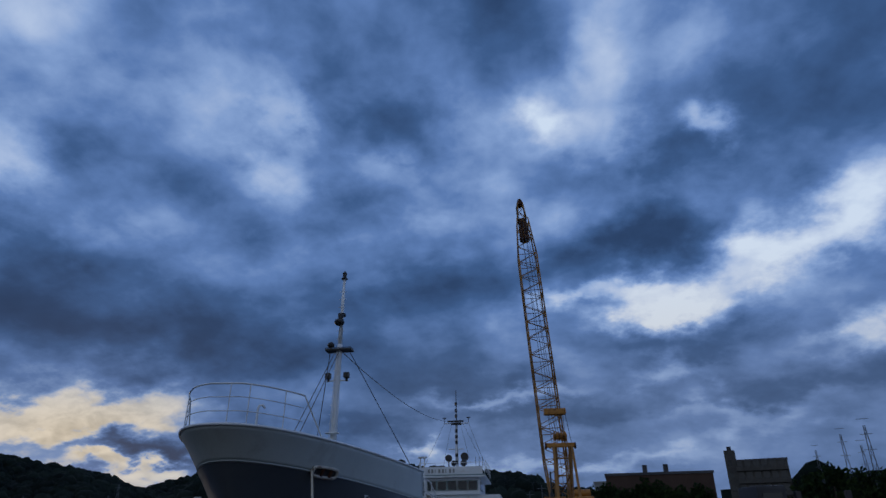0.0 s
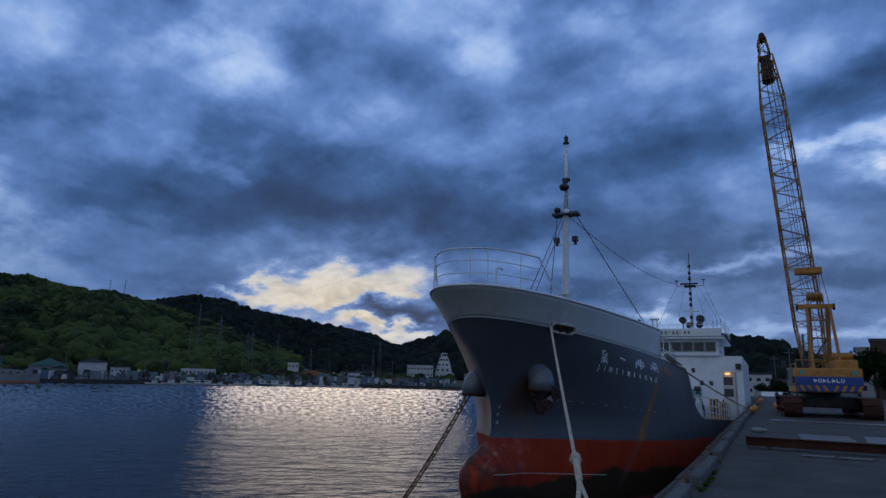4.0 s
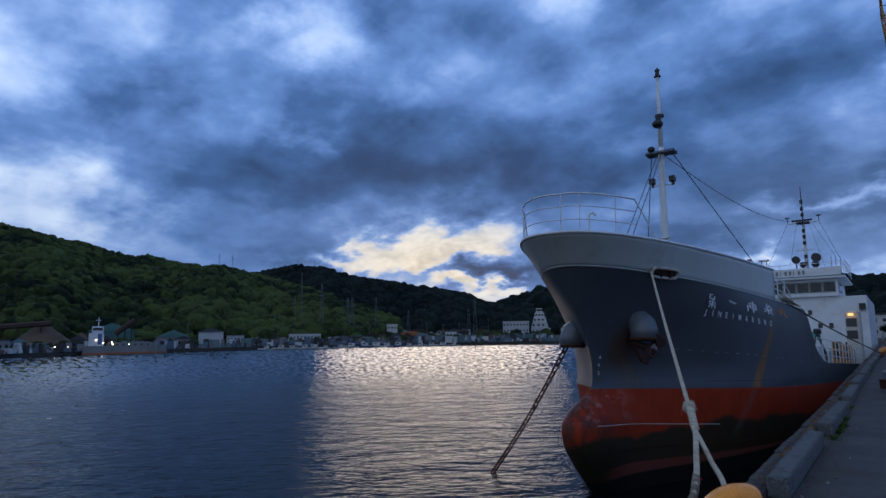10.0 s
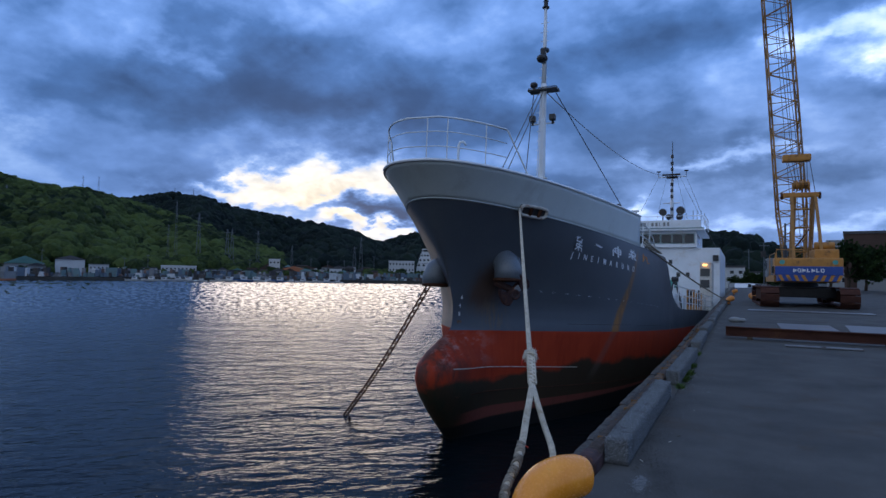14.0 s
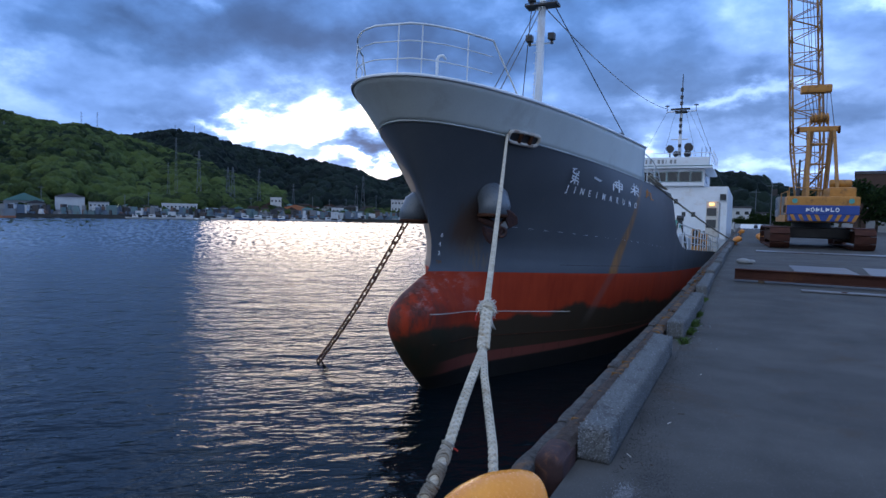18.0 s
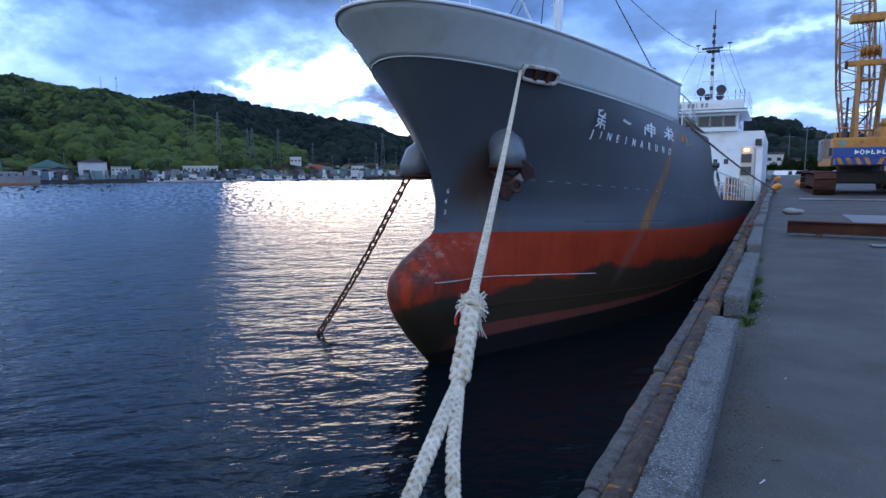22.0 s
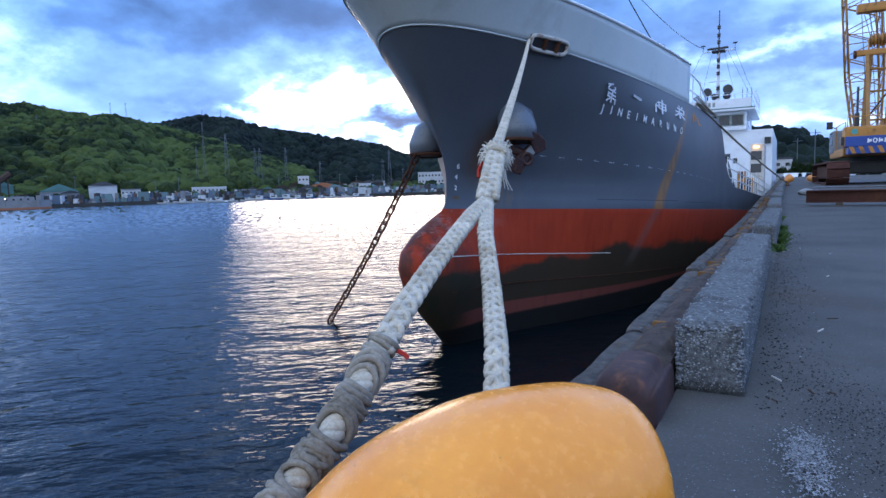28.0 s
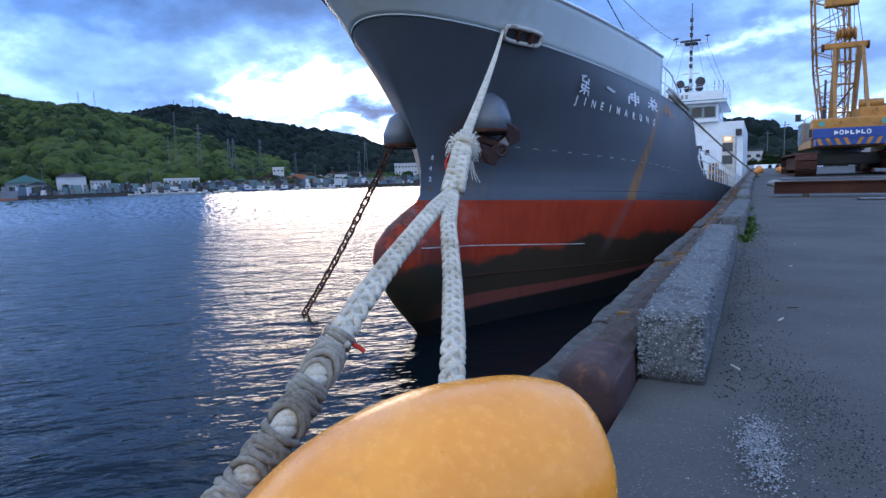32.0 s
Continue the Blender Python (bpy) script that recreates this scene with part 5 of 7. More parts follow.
def rough_bar(rng, x0, x1, y0, y1, z0, z1, bevel, wobble):
    """A long bar with chipped, uneven edges."""
    bm = B()
    n = max(2, min(40, int((y1 - y0) / 0.07)))
    seed = rng.uniform(0, 100)
    xm, b = (x0 + x1) / 2, bevel
    shape = [(x0, z0), (x0, z1 - b), (x0 + b, z1 - b * 0.25), (x0 + 2 * b, z1), (x1 - 2 * b, z1), (x1 - b, z1 - b * 0.25), (x1, z1 - b), (x1, z0)]
    rings = []
    for i in range(n + 1):
        y = y0 + (y1 - y0) * i / n
        end = 0.4 * b if i in (0, n) else 0.0
        rings.append([bm.verts.new((x + (end if x < xm else -end) + wobble * noise.noise((seed + k * 0.7, y * 5.0, 1)), y, z if z == z0 else z - end + wobble * 0.8 * noise.noise((seed - k * 0.6, y * 6.0, 4)))) for k, (x, z) in enumerate(shape)])
    for a, c in zip(rings, rings[1:]):
        for k in range(len(shape) - 1):
            bm.faces.new((a[k], a[k + 1], c[k + 1], c[k]))
    bm.faces.new(rings[0]), bm.faces.new(rings[-1][::-1])
    return bm


def build_wheel_stops():
    """Rough exposed-aggregate blocks along the edge."""
    lengths = [(8.74, 3.40), (13.1, 3.5), (17.6, 3.2), (21.2, 3.0), (24.6, 1.2), (26.1, 3.2), (29.5, 3.4), (33.1, 3.3), (36.6, 3.4), (40.2, 3.3), (44, 3.4), (48, 3.4), (52, 3.4), (56, 3.4), (1.2, 3.2), (-2.4, 3.2)]
    for k, (y, length) in enumerate(lengths):
        rng = random.Random(k)
        dx = (0.0, 0.02, 0.03, -0.01, 0.02, 0.0)[k % 6]
        stop = thing("wheel_stop", pose(edge_x(0.552, y) + dx, y, ground_z(y), 0, 0, 1.5 if k == 0 else SKEW + 0.5 * rng.uniform(-1, 1)), "rough exposed-aggregate concrete wheel stop along the quay edge", "wheel stop", "wheel stops along the quay")
        bm = B()
        ny = int(length / 0.055) if k < 3 else 24
        box(bm, (-0.10, 0, 0), (0.10, length, 0.215))
        bmesh.ops.subdivide_edges(bm, edges=[e for e in bm.edges if abs(e.verts[0].co.y - e.verts[1].co.y) > 1], cuts=ny, use_grid_fill=True)
        bmesh.ops.subdivide_edges(bm, edges=[e for e in bm.edges if abs(e.verts[0].co.y - e.verts[1].co.y) < 0.01], cuts=4, use_grid_fill=True)
        for v in bm.verts:
            c = v.co
            edge = sum((abs(abs(c.x) - 0.10) < 1e-4, abs(c.z - 0.215) < 1e-4, abs(c.y) < 1e-4 or abs(c.y - length) < 1e-4))
            n3 = noise.noise_vector((c.x * 22 + k * 9, c.y * 22, c.z * 22))
            v.co = c + n3 * 0.008 - (Vector((math.copysign(0.012, c.x), math.copysign(0.012, c.y - length / 2), 0.012)) * (edge >= 2) * (0.6 + n3.x) if c.z > 0.01 else Vector((0, 0, 0)))
        part("block", bm, M_CONCRETE, stop, "", True)
        if k < 2:
            pebbles(stop, rng, length)


def pebbles(parent, rng, length):
    """Stones standing proud of the block's skin."""
    verts, faces = [], []
    base = np.array([(1, 0, 0), (-1, 0, 0), (0, 1, 0), (0, -1, 0), (0, 0, 1), (0, 0, -1)], float)
    tri = np.array([(0, 2, 4), (2, 1, 4), (1, 3, 4), (3, 0, 4), (2, 0, 5), (1, 2, 5), (3, 1, 5), (0, 3, 5)])
    for i in range(2600):
        s = rng.uniform(0.0025, 0.0075)
        f = rng.random()
        if f < 0.15:
            at = (rng.uniform(-0.095, 0.095), rng.random() * length, 0.212)
        elif f < 0.66:
            at = (rng.uniform(-0.095, 0.095), 0.004, rng.uniform(0.01, 0.205))
        else:
            at = (rng.choice((-0.098, 0.098)), rng.random() * length, rng.uniform(0.01, 0.205))
        verts.append(base * np.array([s * rng.uniform(0.6, 1.4), s * rng.uniform(0.6, 1.4), s * rng.uniform(0.5, 1)]) + np.array(at))
        faces.append(tri + 6 * i)
    mesh = bpy.data.meshes.new("aggregate")
    mesh.from_pydata(np.concatenate(verts).tolist(), [], np.concatenate(faces).tolist())
    tagged(place("aggregate", mesh, M_GRAVEL, parent, "proud pale stones"), kind="stuff")


BOLLARD = Vector((0.326, 7.27, -0.024))


def build_bollard():
    """A curved mooring bollard: round shaft leaning to land and a swollen horn for a head."""
    post = thing("mooring_bollard", Matrix.Translation(BOLLARD), "yellow painted cast-iron mooring bollard with a swollen head", "bollard")
    line = [(-0.02, -0.02, 0.0), (-0.02, -0.02, 0.04), (-0.01, -0.01, 0.10), (0.01, 0.03, 0.165), (0.06, 0.09, 0.225), (0.125, 0.165, 0.256), (0.182, 0.232, 0.264), (0.224, 0.280, 0.262), (0.254, 0.314, 0.258), (0.268, 0.330, 0.255)]
    radii = [0.150, 0.136, 0.128, 0.134, 0.142, 0.146, 0.142, 0.135, 0.116, 0.060]
    dense, rr = [], []
    for i in range(46):
        t = i / 45 * (len(line) - 1)
        k = min(int(t), len(line) - 2)
        f = t - k
        p0, p1, p2, p3 = [Vector(line[max(0, min(len(line) - 1, k + o))]) for o in (-1, 0, 1, 2)]
        dense.append(0.5 * (2 * p1 + (p2 - p0) * f + (2 * p0 - 5 * p1 + 4 * p2 - p3) * f * f + (3 * p1 - p0 - 3 * p2 + p3) * f**3))
        r0, r1, r2, r3 = [radii[max(0, min(len(radii) - 1, k + o))] for o in (-1, 0, 1, 2)]
        rr.append(max(0.01, 0.5 * (2 * r1 + (r2 - r0) * f + (2 * r0 - 5 * r1 + 4 * r2 - r3) * f * f + (3 * r1 - r0 - 3 * r2 + r3) * f**3)))
    bm = tube(B(), dense, rr, 40)
    part("post", bm, M_BOLLARD, post, "", True)
    part("base_plate", rod(B(), (-0.02, -0.02, -0.02), (-0.02, -0.02, 0.03), 0.20, 0.185, 24), M_RUST, post, "rusty round base flange", True)
    for k in range(6):
        a = k * math.pi / 3
        part("bolt", rod(B(), (-0.02 + 0.165 * math.cos(a), -0.02 + 0.165 * math.sin(a), 0.03), (-0.02 + 0.165 * math.cos(a), -0.02 + 0.165 * math.sin(a), 0.055), 0.022, n=6), M_RUST, post)


def strands(parent, name, pts, radius, lay, material, count=3, flat=0.55, label="", squash=1.0):
    """A laid rope: strands twisted round a line of points."""
    pts = [Vector(p) for p in pts]
    seg = [(b - a).length for a, b in zip(pts, pts[1:])]
    total = sum(seg)
    n = max(12, int(total / lay * 14))
    along = np.r_[0, np.cumsum(seg)]
    centre = [Vector([float(np.interp(total * i / n, along, [p[k] for p in pts])) for k in range(3)]) for i in range(n + 1)]
    for _ in range(6):
        centre = [centre[0]] + [(a + 2 * b + c) / 4 for a, b, c in zip(centre, centre[1:], centre[2:])] + [centre[-1]]
    up = None
    frames = []
    for i in range(n + 1):
        d = (centre[min(n, i + 1)] - centre[max(0, i - 1)]).normalized()
        up = d.orthogonal().normalized() if up is None else (up - d * up.dot(d)).normalized()
        frames.append((centre[i], up.copy(), d.cross(up)))
    for s in range(count):
        line = []
        for i, (c, u, v) in enumerate(frames):
            a = 2 * math.pi * (s / count + total * i / n / lay)
            line.append(c + (u * math.cos(a) + v * math.sin(a)) * radius * flat)
        part(name, tube(B(), line, radius * (1 - flat) * 1.25, 7), material, parent, label, True)
    return centre


def braid(parent, name, pts, radius, lay, material, pairs=4, label=""):
    """A plaited rope: strands crossing right and left over one another."""
    pts = [Vector(p) for p in pts]
    seg = [(b - a).length for a, b in zip(pts, pts[1:])]
    total = sum(seg)
    n = max(16, int(total / lay * 20))
    along = np.r_[0, np.cumsum(seg)]
    centre = [Vector([float(np.interp(total * i / n, along, [p[k] for p in pts])) for k in range(3)]) for i in range(n + 1)]
    for _ in range(10):
        centre = [centre[0]] + [(a + 2 * b + c) / 4 for a, b, c in zip(centre, centre[1:], centre[2:])] + [centre[-1]]
    up, frames = None, []
    for i in range(n + 1):
        d = (centre[min(n, i + 1)] - centre[max(0, i - 1)]).normalized()
        up = d.orthogonal().normalized() if up is None else (up - d * up.dot(d)).normalized()
        frames.append((centre[i], up.copy(), d.cross(up)))
    part("core", tube(B(), centre, radius * 0.66, 8), material, parent, label, True)
    for turn in (1, -1):
        for s in range(pairs):
            line = []
            for i, (c, u, v) in enumerate(frames):
                a = turn * 2 * math.pi * (total * i / n / lay) + 2 * math.pi * s / pairs
                r = radius * (0.66 + 0.20 * math.sin(2 * math.pi * pairs * total * i / n / lay + (0 if turn > 0 else math.pi)))
                line.append(c + (u * math.cos(a) + v * math.sin(a)) * r)
            part(name, tube(B(), line, radius * (0.46 if pairs < 3 else 0.33), 6), material, parent, label, True)


def hang(a, b, sag, n=20):
    a, b = Vector(a), Vector(b)
    return [a.lerp(b, t) - Vector((0, 0, sag * 4 * t * (1 - t))) for t in np.linspace(0, 1, n)]


KNOT, SPLIT = Vector((-0.39, 9.25, 0.785)), Vector((-0.20, 8.76, 0.59))


def build_bow_rope():
    rope = thing("mooring_rope", Matrix.Translation((0, 0, 0)), "thick white plaited mooring rope with a spliced eye round the bollard", "rope")
    start = SHIP_POSE @ (on_side(2.45, low_line(2.45) + 0.06, 0.06).translation)
    braid(rope, "standing_part", hang(start, KNOT + Vector((0.0, -0.02, 0)), 0.05, 16), 0.024, 0.13, M_ROPE, 3)
    braid(rope, "throat", [KNOT, KNOT.lerp(SPLIT, 0.5), SPLIT], 0.041, 0.20, M_ROPE, 3)
    right = [SPLIT, (-0.02, 8.38, 0.505), (0.125, 8.12, 0.39), (0.27, 7.84, 0.325), (0.335, 7.70, 0.25), (0.38, 7.58, 0.18), (0.43, 7.46, 0.12)]
    braid(rope, "eye_leg", [Vector(p) for p in right], 0.0235, 0.125, M_ROPE, 3)
    left = [SPLIT, (-0.12, 8.49, 0.552), (0.0, 8.05, 0.45), (0.065, 7.82, 0.39), (0.095, 7.69, 0.335)]
    braid(rope, "eye_leg", [Vector(p) for p in left], 0.0255, 0.13, M_ROPE, 3)
    wrap = [(0.085, 7.72, 0.35), (0.11, 7.60, 0.29), (0.12, 7.50, 0.235), (0.115, 7.41, 0.185), (0.125, 7.31, 0.15), (0.155, 7.21, 0.12), (0.22, 7.13, 0.10), (0.31, 7.095, 0.095), (0.40, 7.12, 0.095), (0.465, 7.19, 0.10), (0.49, 7.29, 0.105), (0.475, 7.38, 0.11), (0.43, 7.46, 0.12)]
    strands(rope, "spliced_eye", wrap, 0.022, 0.09, M_ROPE, 4, 0.55, "spliced eye of the rope")
    # turns of the serving
    pts = [Vector(p) for p in wrap[:9]]
    wobble = random.Random(3)
    for i in range(68):
        t = min(len(pts) - 1.001, (i // 4 + (0.0, 0.25, 0.5, 0.75)[i % 4] + wobble.uniform(-0.05, 0.05)) / 17 * (len(pts) - 1) + 0.02)
        k = int(t)
        p, d = pts[k].lerp(pts[k + 1], t - k), (pts[k + 1] - pts[k]).normalized()
        u = d.orthogonal().normalized()
        v = d.cross(u)
        lean, turn = wobble.uniform(0.014, 0.024) * (1 if (i // 4) % 2 else -1), wobble.uniform(-0.4, 0.4)
        r = wobble.uniform(0.024, 0.031)
        ring = [p + (u * math.cos(a) + v * math.sin(a)) * r + d * lean * math.cos(a + turn) for a in np.linspace(0, 2 * math.pi, 14, endpoint=False)]
        part("serving_turn", tube(B(), ring, wobble.uniform(0.006, 0.0085), 6, True), M_ROPE_OLD, rope, "grey rope serving over the eye", True)
    # the seizing with its frayed ends
    d = (SPLIT - KNOT).normalized()
    u = d.orthogonal().normalized()
    v = d.cross(u)
    rng = random.Random(5)
    for i in range(3):
        p = KNOT + d * (i * 0.03 - 0.02)
        ring = [p + (u * math.cos(a) + v * math.sin(a)) * (0.042 + 0.006 * rng.random()) + d * 0.012 * math.sin(a) for a in np.linspace(0, 2 * math.pi, 16, endpoint=False)]
        part("seizing", tube(B(), ring, 0.015, 6, True), M_ROPE, rope, "", True)
    bm = B()
    for i in range(120):
        a = rng.uniform(0, 2 * math.pi)
        out = u * math.cos(a) + v * math.sin(a)
        p = KNOT + d * rng.uniform(-0.05, 0.05) + out * 0.04
        q = p + out * rng.uniform(0.008, 0.035) + d * rng.uniform(-0.04, 0.04)
        r = q + Vector((0, 0, -rng.uniform(0.0, 0.03))) + out * 0.01
        tube(bm, [p, q, r], [0.003, 0.0025, 0.001], 3)
    for i in range(3):
        p = KNOT + u * 0.03 + v * (0.05 + 0.01 * i)
        tube(bm, [p, p + Vector((0.01, 0.0, -0.05)), p + Vector((0.012 + 0.01 * i, 0.01, -0.10))], [0.004, 0.003, 0.0015], 4)
    tagged(part("frayed_yarn", bm, M_FRAYED, rope, "frayed rope yarns"), kind="stuff")
    bm = B()
    tube(bm, [(0.115, 7.72, 0.335), (0.128, 7.725, 0.328), (0.134, 7.73, 0.320)], 0.005, 5)
    part("red_twine", bm, M_REDTWINE, rope, "end of red twine")
    bm = B()
    tube(bm, [KNOT + Vector((-0.07, 0.0, -0.03)), KNOT + Vector((-0.085, -0.01, -0.07)), KNOT + Vector((-0.08, -0.02, -0.10))], 0.008, 5)
    part("red_twine", bm, M_REDTWINE, rope, "end of red twine")

    line = thing("heaving_line", Matrix.Translation((0, 0, 0)), "thin grey line lying loose beside the bollard", "rope")
    pts = [(0.34, 7.10, 0.13), (0.44, 7.06, 0.09), (0.55, 7.08, 0.04), (0.68, 7.22, 0.014), (0.84, 7.48, 0.012), (0.98, 7.74, 0.012), (1.10, 7.92, 0.014)]
    strands(line, "strand", pts, 0.009, 0.05, M_ROPE_OLD, 3)


def build_second_rope():
    rope = thing("spring_rope", Matrix.Translation((0, 0, 0)), "grey mooring rope from the forecastle to the quay", "rope")
    a = SHIP_POSE @ Vector((breadth(9.5, 2.6) + 0.03, 9.5, 2.72))
    b = Vector((edge_x(0.75, 40.5), 40.5, 0.35))
    strands(rope, "strand", hang(a, b, 0.12, 24), 0.03, 0.5, M_ROPE_OLD, 3)
    coil = thing("flaked_rope", Matrix.Translation((0, 0, 0)), "turns of old rope hung over the forecastle edge", "rope")
    for i in range(4):
        pts = []
        for t in np.linspace(0, 1, 10):
            u = 9.25 + 1.9 * t + 0.03 * i
            pts.append(SHIP_POSE @ Vector((breadth(u, 2.6) + 0.03 + 0.02 * i, u, sheer(u) + 0.03 + 0.03 * i * (1 - t) + 0.12 * (1 - t) ** 2)))
        part("turn", tube(B(), pts, 0.014, 6), M_ROPE if i % 2 else M_ROPE_OLD, coil, "", True)


def far_bollard(y, x=0.75):
    post = thing("quay_bollard", pose(edge_x(x, y), y, ground_z(y)), "orange-yellow mooring bollard farther along the quay", "bollard", "bollards along the quay")
    part("post", tube(B(), [(-0.1, 0, 0), (-0.08, 0, 0.15), (0, 0, 0.27), (0.14, 0, 0.33), (0.28, 0, 0.32)], [0.15, 0.13, 0.14, 0.165, 0.08], 16), M_ORANGE, post, "", True)
    part("base_plate", rod(B(), (-0.1, 0, 0), (-0.1, 0, 0.03), 0.23, n=16), M_RUST, post)


def build_litter():
    """Gravel patch, weeds and loose bits on the asphalt."""
    rng = random.Random(21)
    base = np.array([(1, 0, 0), (-1, 0, 0), (0, 1, 0), (0, -1, 0), (0, 0, 1), (0, 0, -1)], float)
    tri = np.array([(0, 2, 4), (2, 1, 4), (1, 3, 4), (3, 0, 4), (2, 0, 5), (1, 2, 5), (3, 1, 5), (0, 3, 5)])

    def scatter(name, label, mat, spots, category):
        verts, faces = [], []
        for i, (x, y, s) in enumerate(spots):
            c, n_ = math.cos(rng.random() * 6), math.sin(rng.random() * 6)
            k = base * np.array([s * rng.uniform(0.7, 1.3), s * rng.uniform(0.7, 1.3), s * 0.7])
            verts.append(k + np.array((edge_x(x, y), y, 0.008 + ground_z(y) + 0.010 * noise.noise((x * 0.7, y * 0.7, 0)))))
            faces.append(tri + 6 * i)
        mesh = bpy.data.meshes.new(name)
        mesh.from_pydata(np.concatenate(verts).tolist(), [], np.concatenate(faces).tolist())
        tagged(place(name, mesh, mat, None), label, category, kind="stuff")

    patch = []
    while len(patch) < 2100:
        a, q = rng.uniform(0, 6.283), math.sqrt(rng.random())
        edge = 1 + 0.45 * noise.noise((math.cos(a) * 1.6, math.sin(a) * 1.6, 3))
        q = q * 0.55 + 0.45 * abs(rng.gauss(0, 0.75)) * q
        x, y = 0.803 + 0.062 * q * edge * math.cos(a), 8.34 + 0.22 * q * edge * math.sin(a)
        patch.append((x - 0.05 * (y - 8.34), y, rng.uniform(0.0012, 0.0036)))
    patch += [(0.81 + rng.gauss(0, 0.06), 8.33 + rng.gauss(0, 0.16), rng.uniform(0.001, 0.003)) for _ in range(400)]
    scatter("gravel_patch", "patch of bluish-grey gravel on the asphalt", M_GRAVEL, patch, "gravel")
    loose = [(0.80 + abs(rng.gauss(0, 0.5)), rng.uniform(7.2, 12), rng.uniform(0.0008, 0.0024)) for _ in range(900)]
    grit = [(0.93 + rng.gauss(0, 0.07) - 0.12 * q, 8.6 + 0.7 * q, rng.uniform(0.0008, 0.003)) for q in (rng.gauss(0, 0.55) for _ in range(1600))]
    grit += [(0.675 + abs(rng.gauss(0, 0.09)), rng.uniform(8.6, 14.5), rng.uniform(0.001, 0.0042)) for _ in range(1300)]
    scatter("dark_grit", "dark grit scattered on the asphalt", M_GRIT, grit, "grit")
    loose += [(0.66 + abs(rng.gauss(0, 0.12)), rng.uniform(8.8, 24), rng.uniform(0.0012, 0.0045)) for _ in range(420)]
    loose += [(0.60 + abs(rng.gauss(0, 0.16)), rng.uniform(12.6, 14.6), rng.uniform(0.004, 0.014)) for _ in range(80)]
    scatter("loose_stones", "loose pale stones scattered on the quay", M_GRAVEL, loose, "gravel")
    for k, (x, y, r, n) in enumerate(((0.60, 13.6, 0.16, 150), (0.60, 14.3, 0.20, 220), (0.59, 15.2, 0.17, 160), (0.62, 12.9, 0.08, 50), (0.58, 17.0, 0.12, 80))):
        bm = B()
        for i in range(n):
            a, q = rng.uniform(0, 6.28), r * math.sqrt(rng.random())
            p = Vector((edge_x(x + 0.08, y) + 0.45 * q * math.cos(a), y + 1.8 * q * math.sin(a), ground_z(y)))
            h = rng.uniform(0.02, 0.075)
            lean = Vector((rng.uniform(-0.05, 0.05), rng.uniform(-0.05, 0.05), 0))
            w = Vector((math.cos(a), math.sin(a), 0)) * rng.uniform(0.004, 0.010)
            v = [bm.verts.new(c) for c in (p - w, p + w, p + lean + Vector((0, 0, h * 0.7)) + w, p + lean * 1.8 + Vector((0, 0, h)), p + lean + Vector((0, 0, h * 0.7)) - w)]
            bm.faces.new(v)
        tagged(part("weed_tuft", bm, M_GRASS, None), "tuft of green weeds growing behind a wheel stop", "weeds", "weeds along the wheel stops", "stuff")
    for k in range(9):
        x, y = 0.72 + abs(rng.gauss(0, 0.10)), rng.uniform(8.6, 11.5)
        bm = B()
        a = rng.uniform(0, 3.14)
        l = rng.uniform(0.015, 0.045)
        tube(bm, [(x, y, 0.012), (x + l * math.cos(a), y + l * math.sin(a), 0.016)], 0.003, 4)
        tagged(part("twig", bm, M_TRUNK if k % 3 else M_RUSTPAINT, None), "dry twig lying on the asphalt", "twig", "twigs on the quay")


def build_beam_and_plates():
    z = ground_z(21)
    beam = thing("steel_beam", pose(0.78, 20.9, z, 0, 0, -1.2), "rusty steel H-beam laid across the quay on timbers", "steel beam")
    part("web", box(B(), (0, 0.09, 0.06), (9.5, 0.11, 0.30)), M_BEAM, beam)
    for w in (0.06, 0.28):
        part("flange", box(B(), (0, 0.0, w), (9.5, 0.2, w + 0.022), 0.004), M_BEAM, beam)
    for x in (0.5, 3.4, 6.3, 9.0):
        part("timber", box(B(), (x, -0.05, -0.02), (x + 0.12, 0.3, 0.058), 0.006), M_TRUNK, beam)
    for k, (x, y, w, l, turn) in enumerate(((2.1, 19.6, 1.5, 0.32, 3), (2.2, 22.8, 1.5, 5.5, 2), (3.8, 23.2, 1.5, 5.5, -3), (1.0, 34.4, 4.8, 1.3, 0))):
        p = thing("road_plate", pose(x, y, ground_z(y) + 0.012, 0, 0, turn), "worn steel road plate on the asphalt", "steel plate", "road plates")
        part("plate", box(B(), (0, 0, 0), (w, l, 0.022), 0.004), M_STEELPLATE, p)
        part("lifting_eye", tube(B(), [(w * 0.5 + 0.05 * math.cos(a), 0.12 + 0.05 * math.sin(a), 0.026) for a in np.linspace(0, 6.28, 10, endpoint=False)], 0.008, 5, True), M_RUST, p)
    p = thing("white_plank", pose(2.55, 19.75, 0.03, 0, 0, 8), "pale plank lying by the beam", "plank")
    part("board", box(B(), (0, 0, 0), (0.6, 0.14, 0.03), 0.004), M_RUSTPAINT, p)
    rag = thing("crumpled_sacks", pose(0.78, 26.8, ground_z(26.8)), "crumpled pale sacks lying by the quay edge", "sack")
    for k, (x, y, s) in enumerate(((0, 0, 0.16), (0.18, 0.25, 0.13), (-0.05, 0.5, 0.12))):
        bm = ball(B(), (x, y, s * 0.5), s, (1.3, 1.0, 0.6))
        for v in bm.verts:
            v.co += noise.noise_vector(v.co * 9) * 0.03
        part("sack", bm, M_WALLGREY, rag, "", True)


build_coping()
build_wheel_stops()
build_bollard()
build_bow_rope()
build_second_rope()
for yy in (40.5, 58.0):
    far_bollard(yy)
build_litter()
build_beam_and_plates()


